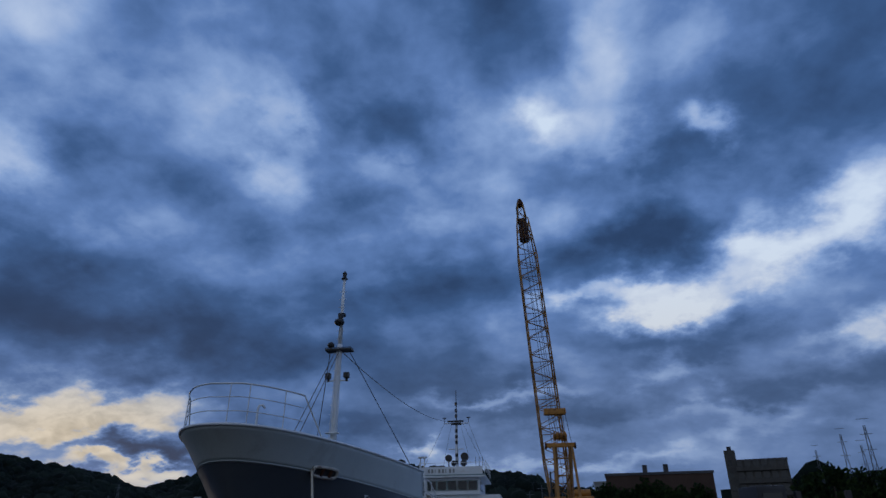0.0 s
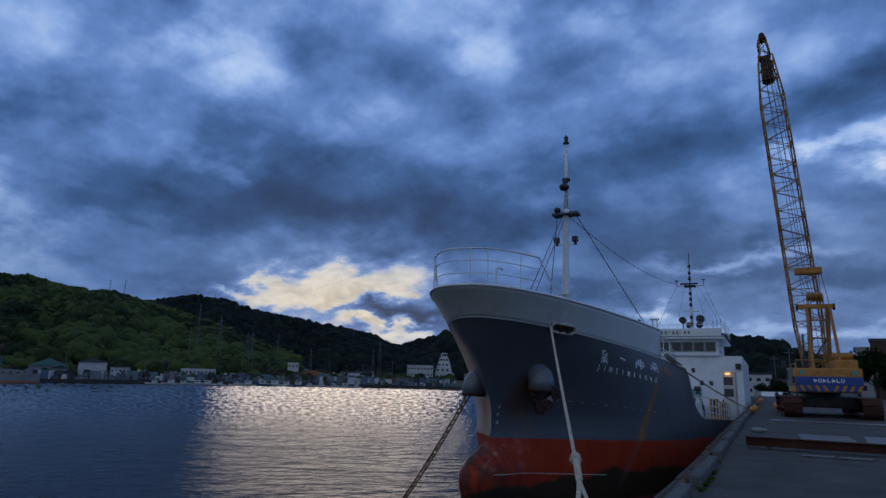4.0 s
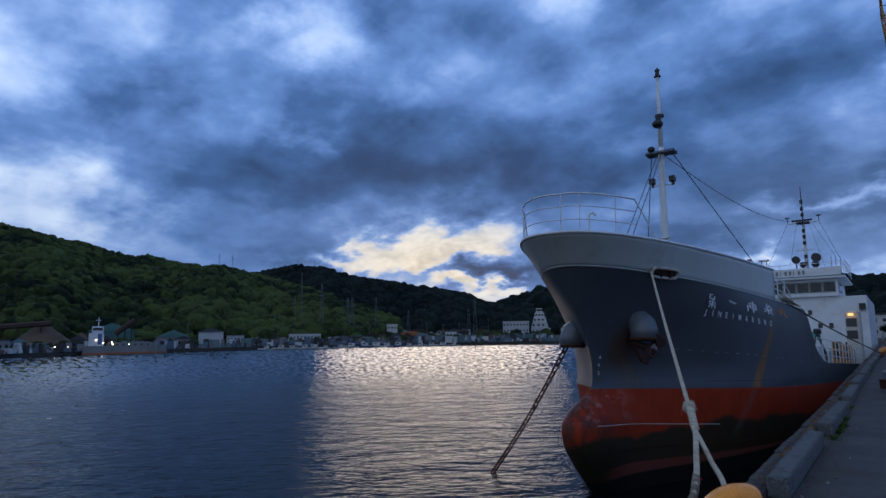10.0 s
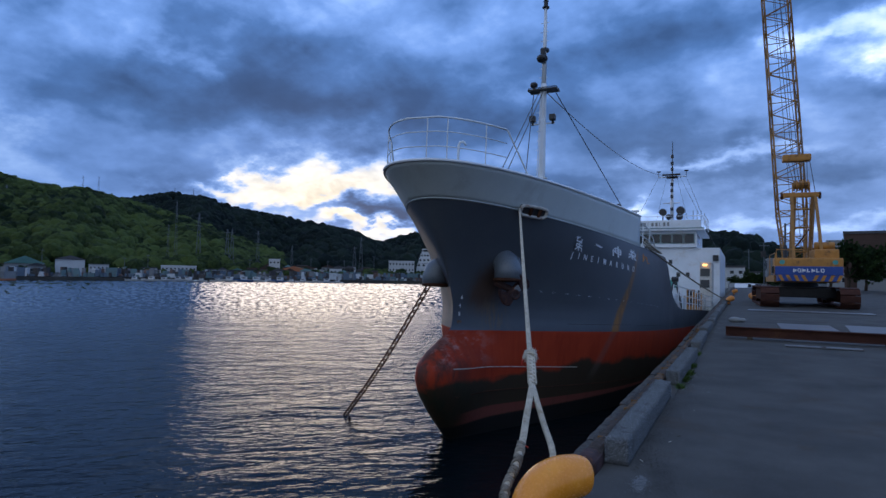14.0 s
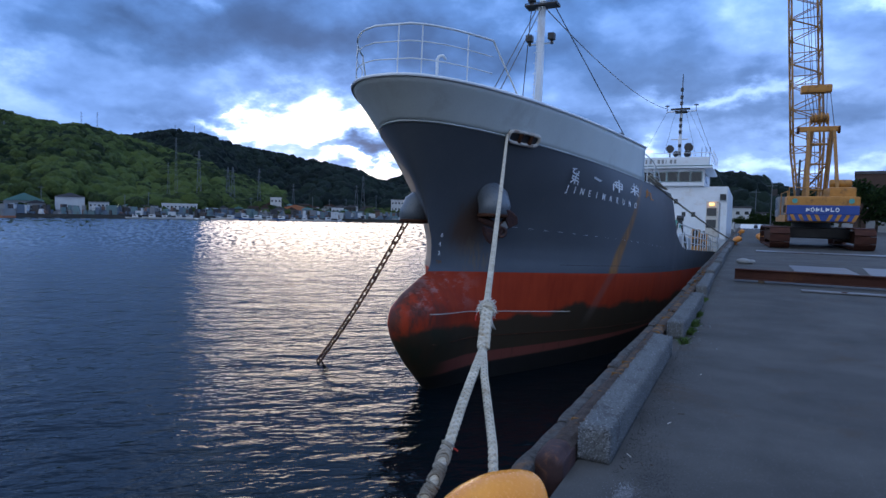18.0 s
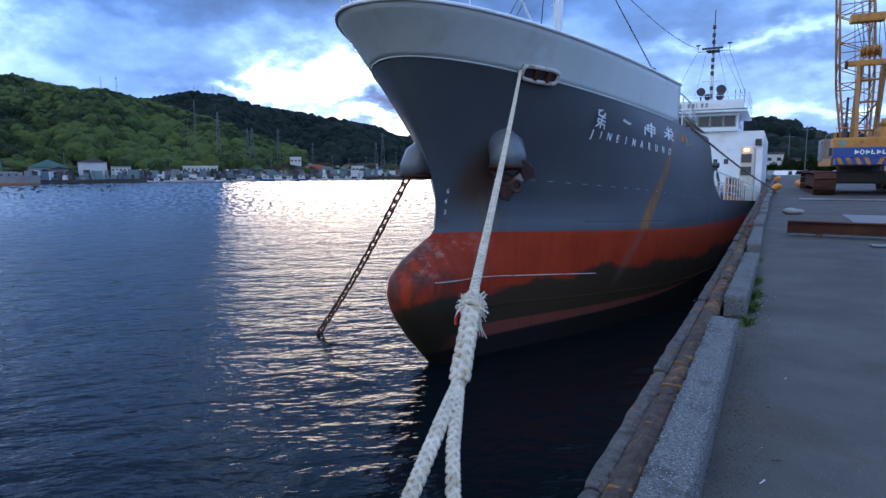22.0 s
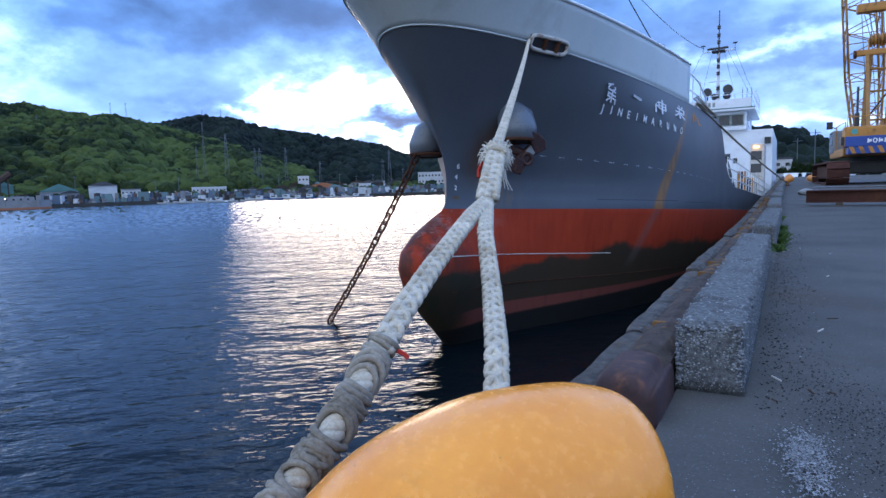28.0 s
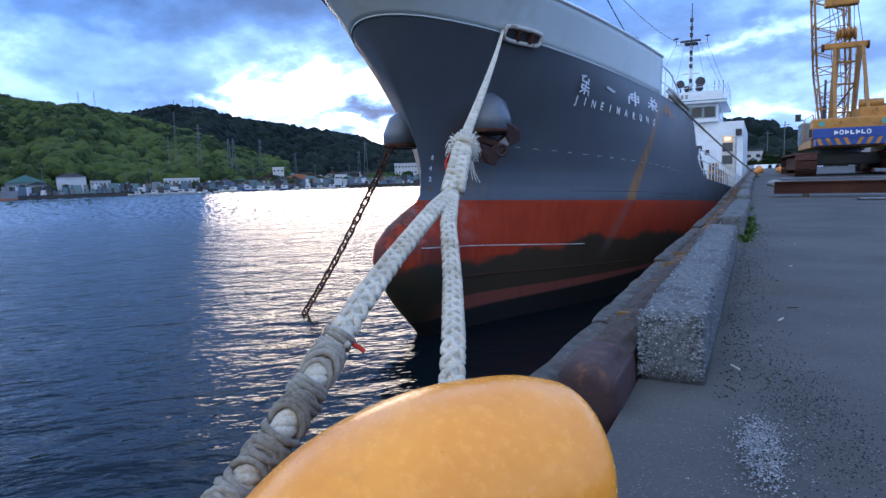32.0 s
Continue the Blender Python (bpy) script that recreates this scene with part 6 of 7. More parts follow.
# ---- crawler crane ----
def lattice(parent, name, material, a, b, wa, wb, da, db, bays, r, lace):
    """A square lattice length between two centres: chords and zigzag lacing."""
    a, b = Vector(a), Vector(b)
    d = (b - a).normalized()
    side = Vector((1, 0, 0))
    side = (side - d * side.dot(d)).normalized()
    depth = d.cross(side)

    def corner(t, i):
        sx, sy = ((-1, -1), (1, -1), (1, 1), (-1, 1))[i]
        return a.lerp(b, t) + side * sx * (wa + (wb - wa) * t) / 2 + depth * sy * (da + (db - da) * t) / 2

    sec = None
    for i in range(4):
        ch = part("chord", rod(B(), corner(0, i), corner(1, i), r, n=6), material, parent, "", True)
    for k in range(bays):
        t0, t1 = k / bays, (k + 1) / bays
        for i in range(4):
            j = (i + 1) % 4
            p, q = (corner(t0, i), corner(t1, j)) if k % 2 else (corner(t0, j), corner(t1, i))
            part("lacing_bar", rod(B(), p, q, lace, n=5), material, parent)
            if k % 3 == 0:
                part("lacing_bar", rod(B(), corner(t0, i), corner(t0, j), lace, n=5), material, parent)


def build_crane():
    crane = thing("crawler_crane", pose(3.35, 43.2, ground_z(42), 0, 0, 4.0), "yellow and blue crawler crane with a raised lattice boom", "crane")
    # crawlers
    for s in (-1, 1):
        x = s * 1.72
        tr = part("crawler_frame", box(B(), (x - 0.22, -3.9, 0.25), (x + 0.22, 2.4, 0.85), 0.1), M_RUST, crane, "rusty crawler side frame")
        outline = []
        for k in range(44):
            t = k / 44 * 2 * (6.4 + math.pi * 0.48)
            if t < 6.4:
                p, ang = (-3.95 + t, 0.03), 0
            elif t < 6.4 + math.pi * 0.48:
                q = (t - 6.4) / 0.48
                p, ang = (2.45 + 0.48 * math.sin(q), 0.51 - 0.48 * math.cos(q)), q
            elif t < 12.8 + math.pi * 0.48:
                p, ang = (2.45 - (t - 6.4 - math.pi * 0.48), 0.99), math.pi
            else:
                q = (t - 12.8 - math.pi * 0.48) / 0.48
                p, ang = (-3.95 - 0.48 * math.sin(q), 0.51 + 0.48 * math.cos(q)), math.pi + q
            m = Matrix.Translation((x, p[0], p[1])) @ pose(0, 0, 0, math.degrees(ang), 0, 0)
            bm = box(B(), (-0.42, -0.16, -0.03), (0.42, 0.16, 0.05), 0.012)
            part("track_shoe", bm, M_BEAM, tr, "", False, m)
        for y in (-3.95, 2.45):
            part("idler", rod(B(), (x - 0.2, y, 0.51), (x + 0.2, y, 0.51), 0.42, n=18), M_RUST, tr)
    part("carbody", box(B(), (-1.5, -2.2, 0.45), (1.5, 1.3, 1.0), 0.08), M_BLACK, crane)
    part("slew_ring", rod(B(), (0, -0.5, 1.0), (0, -0.5, 1.25), 0.9, n=24), M_BLACK, crane)
    # counterweight with blue band, warning stripes and name plate
    y = -4.15
    cw = part("counterweight", box(B(), (-1.5, y, 1.62), (1.5, y + 1.0, 2.48), 0.09), M_CRANE, crane, "yellow counterweight")
    part("blue_band", box(B(), (-1.48, y - 0.012, 1.62), (1.48, y + 0.9, 2.06), 0.03), M_BLUE, cw, "blue painted band")
    low = part("lower_weight", box(B(), (-1.36, y + 0.02, 1.30), (1.36, y + 0.9, 1.63), 0.05), M_BLUE, cw)
    for i in range(8):
        x = -1.2 + i * 0.34
        lean = -0.14 if i < 4 else 0.14
        bm = B()
        prism(bm, [(x, 1.32), (x + 0.15, 1.32), (x + 0.15 + lean, 1.62), (x + lean, 1.62)], y - 0.002, y + 0.015)
        part("warning_stripe", bm, M_CRANE, low)
    for k in range(7):
        x = -0.60 + k * 0.20
        mark = B()
        if k in (1, 6):
            tube(mark, [(x + 0.065 * math.cos(a), y - 0.022, 1.85 + 0.085 * math.sin(a)) for a in np.linspace(0, 2 * math.pi, 14, endpoint=False)], 0.022, 5, True)
        else:
            box(mark, (x - 0.075, y - 0.030, 1.76), (x - 0.025, y - 0.014, 1.94), 0.004)
            box(mark, (x - 0.02, y - 0.030, 1.76 if k % 2 else 1.80), (x + 0.07, y - 0.014, 1.81 if k % 2 else 1.90), 0.004)
        part("maker_mark", mark, M_SIGNWHITE, cw, "plain white mark on the blue band")
    for x in (-1.15, 1.15):
        part("badge", rod(B(), (x, y - 0.012, 2.26), (x, y + 0.01, 2.26), 0.12, n=14), M_TEAL, cw, "teal round badge")
    part("step_box", box(B(), (-1.62, y + 0.1, 1.7), (-1.5, y + 0.7, 2.05), 0.02), M_BLACK, cw)
    # upper works
    part("machinery_deck", box(B(), (-1.45, y + 0.9, 1.25), (1.45, 1.9, 1.6), 0.04), M_CRANE, crane)
    part("engine_house", box(B(), (0.35, y + 0.7, 1.6), (1.45, 0.2, 2.95), 0.12), M_CRANE, crane, "yellow engine housing")
    part("muffler", rod(B(), (0.45, -2.6, 3.15), (1.35, -2.6, 3.15), 0.2, n=14), M_CRANE, crane, "", True)
    part("winch_drum", rod(B(), (-0.6, -0.9, 2.0), (0.3, -0.9, 2.0), 0.38, n=18), M_BLACK, crane)
    part("winch_drum", rod(B(), (-0.6, -2.1, 2.0), (0.3, -2.1, 2.0), 0.36, n=18), M_BLACK, crane)
    cab = part("operator_cab", box(B(), (-1.5, 0.2, 1.5), (-0.7, 1.9, 2.6), 0.08), M_WALLGREY, crane, "pale blue operator cab")
    part("window", box(B(), (-1.51, 0.35, 1.9), (-1.498, 1.6, 2.5)), M_GLASS, cab)
    part("mirror", box(rod(B(), (-1.5, -1.0, 2.6), (-1.75, -1.0, 2.75), 0.02), (-1.9, -1.02, 2.6), (-1.65, -0.98, 2.95), 0.01), M_BLACK, crane)
    part("handrail", tube(B(), [(-1.4, y + 0.1, 2.48), (-1.4, y + 0.1, 2.9), (-0.2, y + 0.1, 2.9), (-0.2, y + 0.1, 2.48)], 0.025, 6), M_CRANE, crane)
    # gantry: two box legs, back struts with rods, a head beam and its sheave nest
    def leg(name, a, b, w, d, mat, parent, label=""):
        a, b = Vector(a), Vector(b)
        m = Matrix.Translation((a + b) / 2) @ (b - a).to_track_quat("Z", "Y").to_matrix().to_4x4()
        h = (b - a).length / 2
        return part(name, box(B(), (-w / 2, -d / 2, -h), (w / 2, d / 2, h), 0.03), mat, parent, label, m=m)

    gan = leg("gantry", (-0.50, -1.5, 1.6), (-0.30, -1.2, 6.05), 0.22, 0.18, M_BOOM, crane, "weathered yellow gantry legs")
    inv = gan.matrix_basis.inverted()

    def on_gantry(ob):
        ob.matrix_basis = inv @ ob.matrix_basis
        return ob

    on_gantry(leg("leg", (0.36, -1.5, 1.6), (0.62, -1.2, 6.05), 0.17, 0.18, M_BOOM, gan))
    on_gantry(leg("back_leg", (-0.55, -3.4, 2.3), (-0.42, -1.35, 5.9), 0.15, 0.12, M_BOOM, gan))
    on_gantry(leg("back_leg", (0.72, -3.4, 2.3), (0.70, -1.35, 5.9), 0.15, 0.12, M_BOOM, gan))
    for z in (2.9, 4.2, 5.2):
        on_gantry(part("cross_tie", rod(B(), (-0.45, -1.4, z), (0.42, -1.4, z), 0.05, n=8), M_BOOM, gan))
    on_gantry(part("diagonal_tie", rod(B(), (-0.42, -1.38, 2.9), (0.46, -1.34, 4.2), 0.035, n=6), M_RUST, gan))
    on_gantry(part("ram", rod(rod(B(), (-0.86, -2.4, 1.7), (-0.82, -2.1, 3.2), 0.10, n=10), (-0.82, -2.1, 3.2), (-0.78, -1.8, 4.4), 0.05, n=8), M_BLACK, gan, "dark hydraulic ram"))
    on_gantry(part("head_beam", box(B(), (-0.88, -1.34, 5.86), (0.92, -1.04, 6.12), 0.05), M_CRANE, gan))
    for k in range(6):
        x = -0.30 + k * 0.13
        on_gantry(part("sheave", rod(rod(B(), (x, -1.2, 6.52), (x + 0.045, -1.2, 6.52), 0.30, n=18), (x - 0.03, -1.2, 6.52), (x + 0.09, -1.2, 6.52), 0.20, n=12), M_CRANE if k % 2 else M_BOOM, gan))
    for x in (-0.36, 0.44):
        on_gantry(part("sheave_cheek", box(B(), (x - 0.02, -1.34, 6.1), (x + 0.02, -1.06, 6.62), 0.02), M_CRANE, gan))
    for x in (-0.88, 0.92):
        on_gantry(part("guide_sheave", rod(B(), (x - 0.05, -1.2, 5.95), (x + 0.05, -1.2, 5.95), 0.19, n=16), M_RUST, gan))
    # ladder up the gantry, winch guards and deck rails
    for x in (0.16, 0.34):
        part("ladder_rail", rod(B(), (x, -1.62, 1.7), (x + 0.1, -1.36, 5.8), 0.018, n=5), M_BOOM, crane)
    for k in range(13):
        part("ladder_rung", rod(B(), (0.16 + 0.008 * k, -1.61 + 0.02 * k, 1.9 + 0.3 * k), (0.34 + 0.008 * k, -1.61 + 0.02 * k, 1.9 + 0.3 * k), 0.012, n=5), M_BOOM, crane)
    for x in (-1.38, 1.40):
        part("deck_rail", tube(B(), [(x, -3.2, 1.6), (x, -3.2, 2.75), (x, 0.0, 2.75), (x, 0.0, 1.6)], 0.022, 6), M_CRANE, crane)
    part("rope_guard", box(B(), (-0.8, -2.7, 1.6), (0.34, -2.62, 2.35), 0.02), M_BLACK, crane)
    part("bridle_block", box(B(), (-0.78, -0.7, 7.95), (0.62, -0.1, 8.35), 0.1), M_CRANE, crane, "yellow floating sheave block")
    # boom: foot section, four lengths, tapered head
    boom = new("boom")
    boom.parent = crane
    tagged(boom, "dark yellow lattice boom raised steeply")
    foot, head = Vector((0.02, 0.9, 1.5)), Vector((-0.95, 5.6, 26.6))
    at = [foot.lerp(head, t) for t in (0, 0.15, 0.36, 0.57, 0.78, 0.93, 1.0)]
    widths = [0.9, 1.45, 1.45, 1.45, 1.45, 0.9, 0.5]
    for i in range(5):
        lattice(boom, "section", M_BOOM, at[i], at[i + 1], widths[i], widths[i + 1], widths[i] * 0.9, widths[i + 1] * 0.9, 5 if i in (0, 4) else 8, 0.055, 0.026)
    d = (head - foot).normalized()
    part("boom_head", tube(B(), [at[4].lerp(at[5], 0.45), at[5]], [0.42, 0.36], 6), M_RUST, boom, "plated boom head")
    lattice(boom, "tip", M_BOOM, at[5], at[6], 0.7, 0.42, 0.6, 0.35, 3, 0.05, 0.03)
    for k in range(4):
        p = at[5].lerp(at[6], 0.25 * k)
        part("tip_sheave", rod(B(), p + Vector((-0.38, 0.12, 0)), p + Vector((-0.28, 0.12, 0)), 0.2, n=14), M_RUST, boom)
    part("tip_cap", rod(B(), at[6] - d * 0.2, at[6] + d * 0.45, 0.34, 0.16, 8), M_RUST, boom)
    for x in (-0.25, 0.0, 0.22):
        part("pendant_rope", rod(B(), (x * 1.2, -0.4, 8.3), head + Vector((x, -0.3, -0.5)), 0.018, n=5), M_WIRE, crane)
    for x in (-0.28, -0.15, -0.02, 0.11, 0.24, 0.35):
        part("luffing_rope", rod(B(), (x, -1.2, 6.6), (x * 1.5 - 0.1, -0.4, 8.1), 0.016, n=5), M_WIRE, crane)
    part("hoist_rope", rod(B(), (0.75, -1.2, 5.85), (0.55, -0.4, 8.1), 0.018, n=5), M_WIRE, crane)
    part("hoist_rope", rod(B(), (0.75, -1.2, 5.85), (0.8, -2.0, 2.2), 0.018, n=5), M_WIRE, crane)
    for x in (-0.2, 0.15):
        part("hoist_rope", rod(B(), (x, -0.8, 2.2), at[5] + Vector((x, -0.2, 0)), 0.016, n=5), M_WIRE, crane)


build_crane()


# ---- across the water: town, boats, heaps, pylons ----
def building(name, az, d, width, depth, height, wall, roof_mat, storeys, bays, label, category="building", base=-1.0, pitched=0.0, face=None, windows=True, group=""):
    house = thing(name, Matrix.Translation(polar(az, d, base)) @ pose(0, 0, 0, 0, 0, -az if face is None else face), label, category, group)
    part("wall", box(B(), (-width / 2, 0, 0), (width / 2, depth, height)), wall, house)
    if pitched:
        bm = B()
        prism(bm, [(-width / 2 - 0.3, height + 0.004), (width / 2 + 0.3, height + 0.004), (width / 2 - 0.2, height + 0.25), (0, height + pitched), (-width / 2 + 0.2, height + 0.25)], -0.4, depth + 0.4)
        part("roof", bm, roof_mat, house)
    else:
        part("roof", box(B(), (-width / 2 - 0.15, -0.15, height + 0.004), (width / 2 + 0.15, depth + 0.15, height + 0.4)), roof_mat, house)
    if windows and bays:
        sw, sh = width / bays, height / storeys
        mesh = bpy.data.meshes.new("window")
        bm = box(B(), (-sw * 0.22, -0.06, -sh * 0.15), (sw * 0.22, 0.02, sh * 0.15))
        bm.to_mesh(mesh)
        bm.free()
        for k in range(storeys):
            for i in range(bays):
                place("window", mesh, M_GLASS, house, m=Matrix.Translation((-width / 2 + sw * (i + 0.5), 0, sh * (k + 0.55))))
    return house


def small_boat(az, d, length, label, mat, turn=70):
    boat = thing("moored_boat", Matrix.Translation(polar(az, d, WATER_Z)) @ pose(0, 0, 0, 0, 0, -az + turn), label, "boat", "small boats along the far shore")
    pts, rows, cols = [], 5, 10
    for j in range(rows):
        w = j / (rows - 1)
        for i in range(cols):
            t = i / (cols - 1)
            half = 0.16 * length * (1 - (2 * max(0.0, t - 0.5)) ** 2.2) * (0.5 + 0.5 * w)
            pts.append((half, (t - 0.5) * length * (0.9 + 0.1 * w), -0.3 + (1.0 + 0.5 * t * t) * w * length * 0.11))
    bm = bmesh.new()
    for side in (1, -1):
        g = [[bm.verts.new((side * x, y, z)) for x, y, z in pts[j * cols:(j + 1) * cols]] for j in range(rows)]
        for j in range(rows - 1):
            for i in range(cols - 1):
                bm.faces.new((g[j][i], g[j][i + 1], g[j + 1][i + 1], g[j + 1][i]))
    part("hull", bm, mat, boat)
    part("cabin", box(B(), (-0.09 * length, -0.2 * length, 0.08 * length), (0.09 * length, 0.1 * length, 0.23 * length), 0.05), M_CARWHITE, boat)
    part("window", box(B(), (-0.092 * length, -0.12 * length, 0.15 * length), (0.092 * length, 0.06 * length, 0.20 * length)), M_GLASS, boat)
    part("mast", rod(B(), (0, -0.1 * length, 0.2 * length), (0, -0.1 * length, 0.5 * length), 0.04, n=5), M_PYLON, boat)
    return boat


def pylon(az, d, top_el, base_el, width, label="grey lattice power pylon on the wooded hillside", arms=2):
    z0, z1 = 1.5 + d * math.tan(radians(base_el)) - 6, 1.5 + d * math.tan(radians(top_el))
    p = thing("power_pylon", Matrix.Translation(polar(az, d, z0)) @ pose(0, 0, 0, 0, 0, -az), label, "pylon", "power pylons")
    h = z1 - z0
    w = width * 0.7
    for sx in (-1, 1):
        for sy in (-1, 1):
            part("leg", rod(B(), (sx * w, sy * w, 0), (sx * w * 0.18, sy * w * 0.18, h), 0.22 * w / 2.0, n=4), M_PYLON, p)
    n = 6
    for k in range(n):
        a, b = k / n, (k + 1) / n
        wa, wb = w * (1 - 0.82 * a), w * (1 - 0.82 * b)
        for sy in (-1, 1):
            part("brace", rod(B(), (-wa, sy * wa, h * a), (wb, sy * wb, h * b), 0.09 * w / 2, n=4), M_PYLON, p)
            part("brace", rod(B(), (wa, sy * wa, h * a), (-wb, sy * wb, h * b), 0.09 * w / 2, n=4), M_PYLON, p)
    for k in range(arms):
        part("cross_arm", rod(B(), (-w * 1.3, 0, h * (0.78 + 0.14 * k)), (w * 1.3, 0, h * (0.78 + 0.14 * k)), 0.12 * w / 2, n=4), M_PYLON, p)


def pole(az, d, top_el, base_el, r=0.12, group="utility poles"):
    z0, z1 = 1.5 + d * math.tan(radians(base_el)) - 2, 1.5 + d * math.tan(radians(top_el))
    p = thing("utility_pole", Matrix.Translation(polar(az, d, z0)) @ pose(0, 0, 0, 0, 0, -az), "thin grey utility pole", "pole", group)
    part("shaft", rod(B(), (0, 0, 0), (0, 0, z1 - z0), r, r * 0.7, 6), M_PYLON, p)
    part("cross_arm", rod(B(), (-0.8, 0, z1 - z0 - 0.6), (0.8, 0, z1 - z0 - 0.6), r * 0.5, n=5), M_PYLON, p)


def tree(at, height, spread, seed, label="dark broadleaf tree with a ragged crown", group="trees along the quay", leaf=None, mat=None):
    """Trunk with limbs, and a crown of many small leaf clumps with gaps."""
    rng = random.Random(seed)
    t = thing("tree", Matrix.Translation(at), label, "tree", group)
    part("trunk", tube(B(), [(0, 0, 0), (0.1, 0.05, height * 0.2), (-0.05, 0.1, height * 0.45), (0, 0, height * 0.75)], [height * 0.035, height * 0.028, height * 0.02, height * 0.008], 8), M_TRUNK, t, "", True)
    centres = []
    for k in range(9):
        a = k * 2.4 + rng.uniform(-0.3, 0.3)
        z = height * rng.uniform(0.35, 0.85)
        q = spread * rng.uniform(0.35, 0.75) * (1.15 - 0.5 * z / height)
        c = Vector((q * math.cos(a), q * math.sin(a), z))
        centres.append(c)
        part("limb", tube(B(), [(0, 0, height * 0.3), c * 0.5 + Vector((0, 0, height * 0.1)), c], [height * 0.012, height * 0.009, height * 0.004], 5), M_TRUNK, t)
    centres.append(Vector((0, 0, height * 0.9)))
    n = 900
    s0 = leaf or spread * 0.085
    pts, faces = [], []
    for i in range(n):
        c = rng.choice(centres)
        d = Vector((rng.gauss(0, 1), rng.gauss(0, 1), rng.gauss(0, 0.8)))
        p = c + d.normalized() * spread * 0.36 * rng.random() ** 0.45
        s = s0 * rng.uniform(0.5, 1.3)
        u = Vector((rng.gauss(0, 1), rng.gauss(0, 1), rng.gauss(0, 1))).normalized()
        v = u.orthogonal().normalized()
        w = u.cross(v)
        k = len(pts)
        pts += [p + u * s, p - u * s * 0.6 + v * s * 0.8, p - u * s * 0.6 - v * s * 0.8, p + w * s * 0.6]
        faces += [(k, k + 1, k + 2), (k, k + 1, k + 3), (k, k + 2, k + 3)]
    mesh = bpy.data.meshes.new("crown")
    mesh.from_pydata([tuple(q) for q in pts], [], faces)
    place("crown", mesh, mat or M_TREE, t)
    return t


def build_town():
    # white stepped apartment hotel
    d = 300
    hotel = building("waterside_hotel", -31.25, d, 12.4, 10, 8.4, M_WALLWHITE, M_WALLWHITE, 3, 8, "white waterside building with rows of windows")
    stack = building("stepped_tower", -29.0, d + 6, 9.2, 9, 5.0, M_WALLWHITE, M_WALLWHITE, 2, 5, "white stepped tower block with balconies", base=-1.0)
    for k, (w, z) in enumerate(((7.6, 5.4), (6.2, 8.0), (4.6, 10.4), (3.0, 12.8))):
        tier = part("storey", box(B(), (-w / 2 - 0.4, 0.5 + k, z), (w / 2 - 0.4, 8, z + 2.38)), M_WALLWHITE, stack)
        part("balcony", box(B(), (-w / 2 - 0.7, 0.1 + k, z), (w / 2 - 0.1, 0.5 + k, z + 0.9)), M_WALLWHITE, tier)
        for i in range(3):
            part("window", box(B(), (-w / 2 - 0.1 + i * w / 3.2, 0.44 + k, z + 1.0), (-w / 2 + 0.9 + i * w / 3.2, 0.52 + k, z + 1.9)), M_GLASS, tier)
    building("annex", -26.6, d + 4, 6.5, 8, 5.2, M_WALLGREY, M_ROOFDARK, 2, 4, "grey annex beside the stepped tower")
    # long white sheds, houses and roofs along the shore
    building("boat_shed", -50.6, 256, 12.4, 9, 3.8, M_WALLWHITE, M_WALLWHITE, 2, 9, "long low white waterside building")
    building("office", -42.7, 278, 4.6, 6, 7.6, M_WALLWHITE, M_WALLWHITE, 3, 3, "small white office block")
    building("orange_shed", -41.0, 274, 9.5, 9, 3.6, M_ROOFORANGE, M_ROOFORANGE, 1, 0, "orange sheet-clad shed on the far shore", windows=False, pitched=1.4)
    building("warehouse", -58.6, 243, 8.6, 9, 5.4, M_WALLWHITE, M_ROOFDARK, 2, 4, "white warehouse with a dark gable roof", pitched=1.4, windows=False)
    building("warehouse_annex", -56.6, 240, 6.0, 7, 3.6, M_WALLWHITE, M_WALLGREY, 2, 5, "low white annex of the warehouse")
    building("green_roof_shed", -61.6, 246, 11, 9, 3.8, M_WALLGREY, M_ROOFGREEN, 1, 4, "shed with a faded green roof", pitched=2.6)
    building("green_roof_shed", -66.2, 262, 15, 10, 6.4, M_ROOFGREEN, M_ROOFGREEN, 1, 0, "large faded green shed behind the coaster", windows=False, pitched=3.0)
    building("dark_shed", -82.0, 192, 15, 12, 7.0, M_ROOFDARK, M_ROOFDARK, 1, 3, "dark open storage shed by the water")
    building("dark_shed", -78.3, 200, 9, 10, 5.0, M_WALLBROWN, M_ROOFDARK, 1, 2, "brown storage shed by the water", pitched=1.5)
    rng = random.Random(31)
    mats = (M_WALLWHITE, M_WALLGREY, M_SEAWALL, M_LAND, M_WALLBROWN, M_WALLGREY, M_TEALSHED)
    roofs = (M_ROOFDARK, M_ROOFGREEN, M_ROOFDARK, M_ROOFDARK, M_WALLGREY, M_TEALSHED, M_WALLBROWN)
    for k in range(74):
        az = -56.5 + 29 * (k + rng.uniform(-0.4, 0.4)) / 74
        if -33.5 < az < -27.5:
            continue
        row = k % 3
        building("shore_house", az, 262 + 22 * row + rng.uniform(-5, 5), rng.uniform(2.8, 6.5), 5, rng.uniform(1.8, 3.4) + 0.7 * row, rng.choice(mats), rng.choice(roofs), rng.choice((1, 2)), rng.choice((2, 3)), "small house among others on the far shore", "house", pitched=rng.choice((0, 0.9, 1.3)), group="houses on the far shore", base=-0.8 + 0.5 * row)
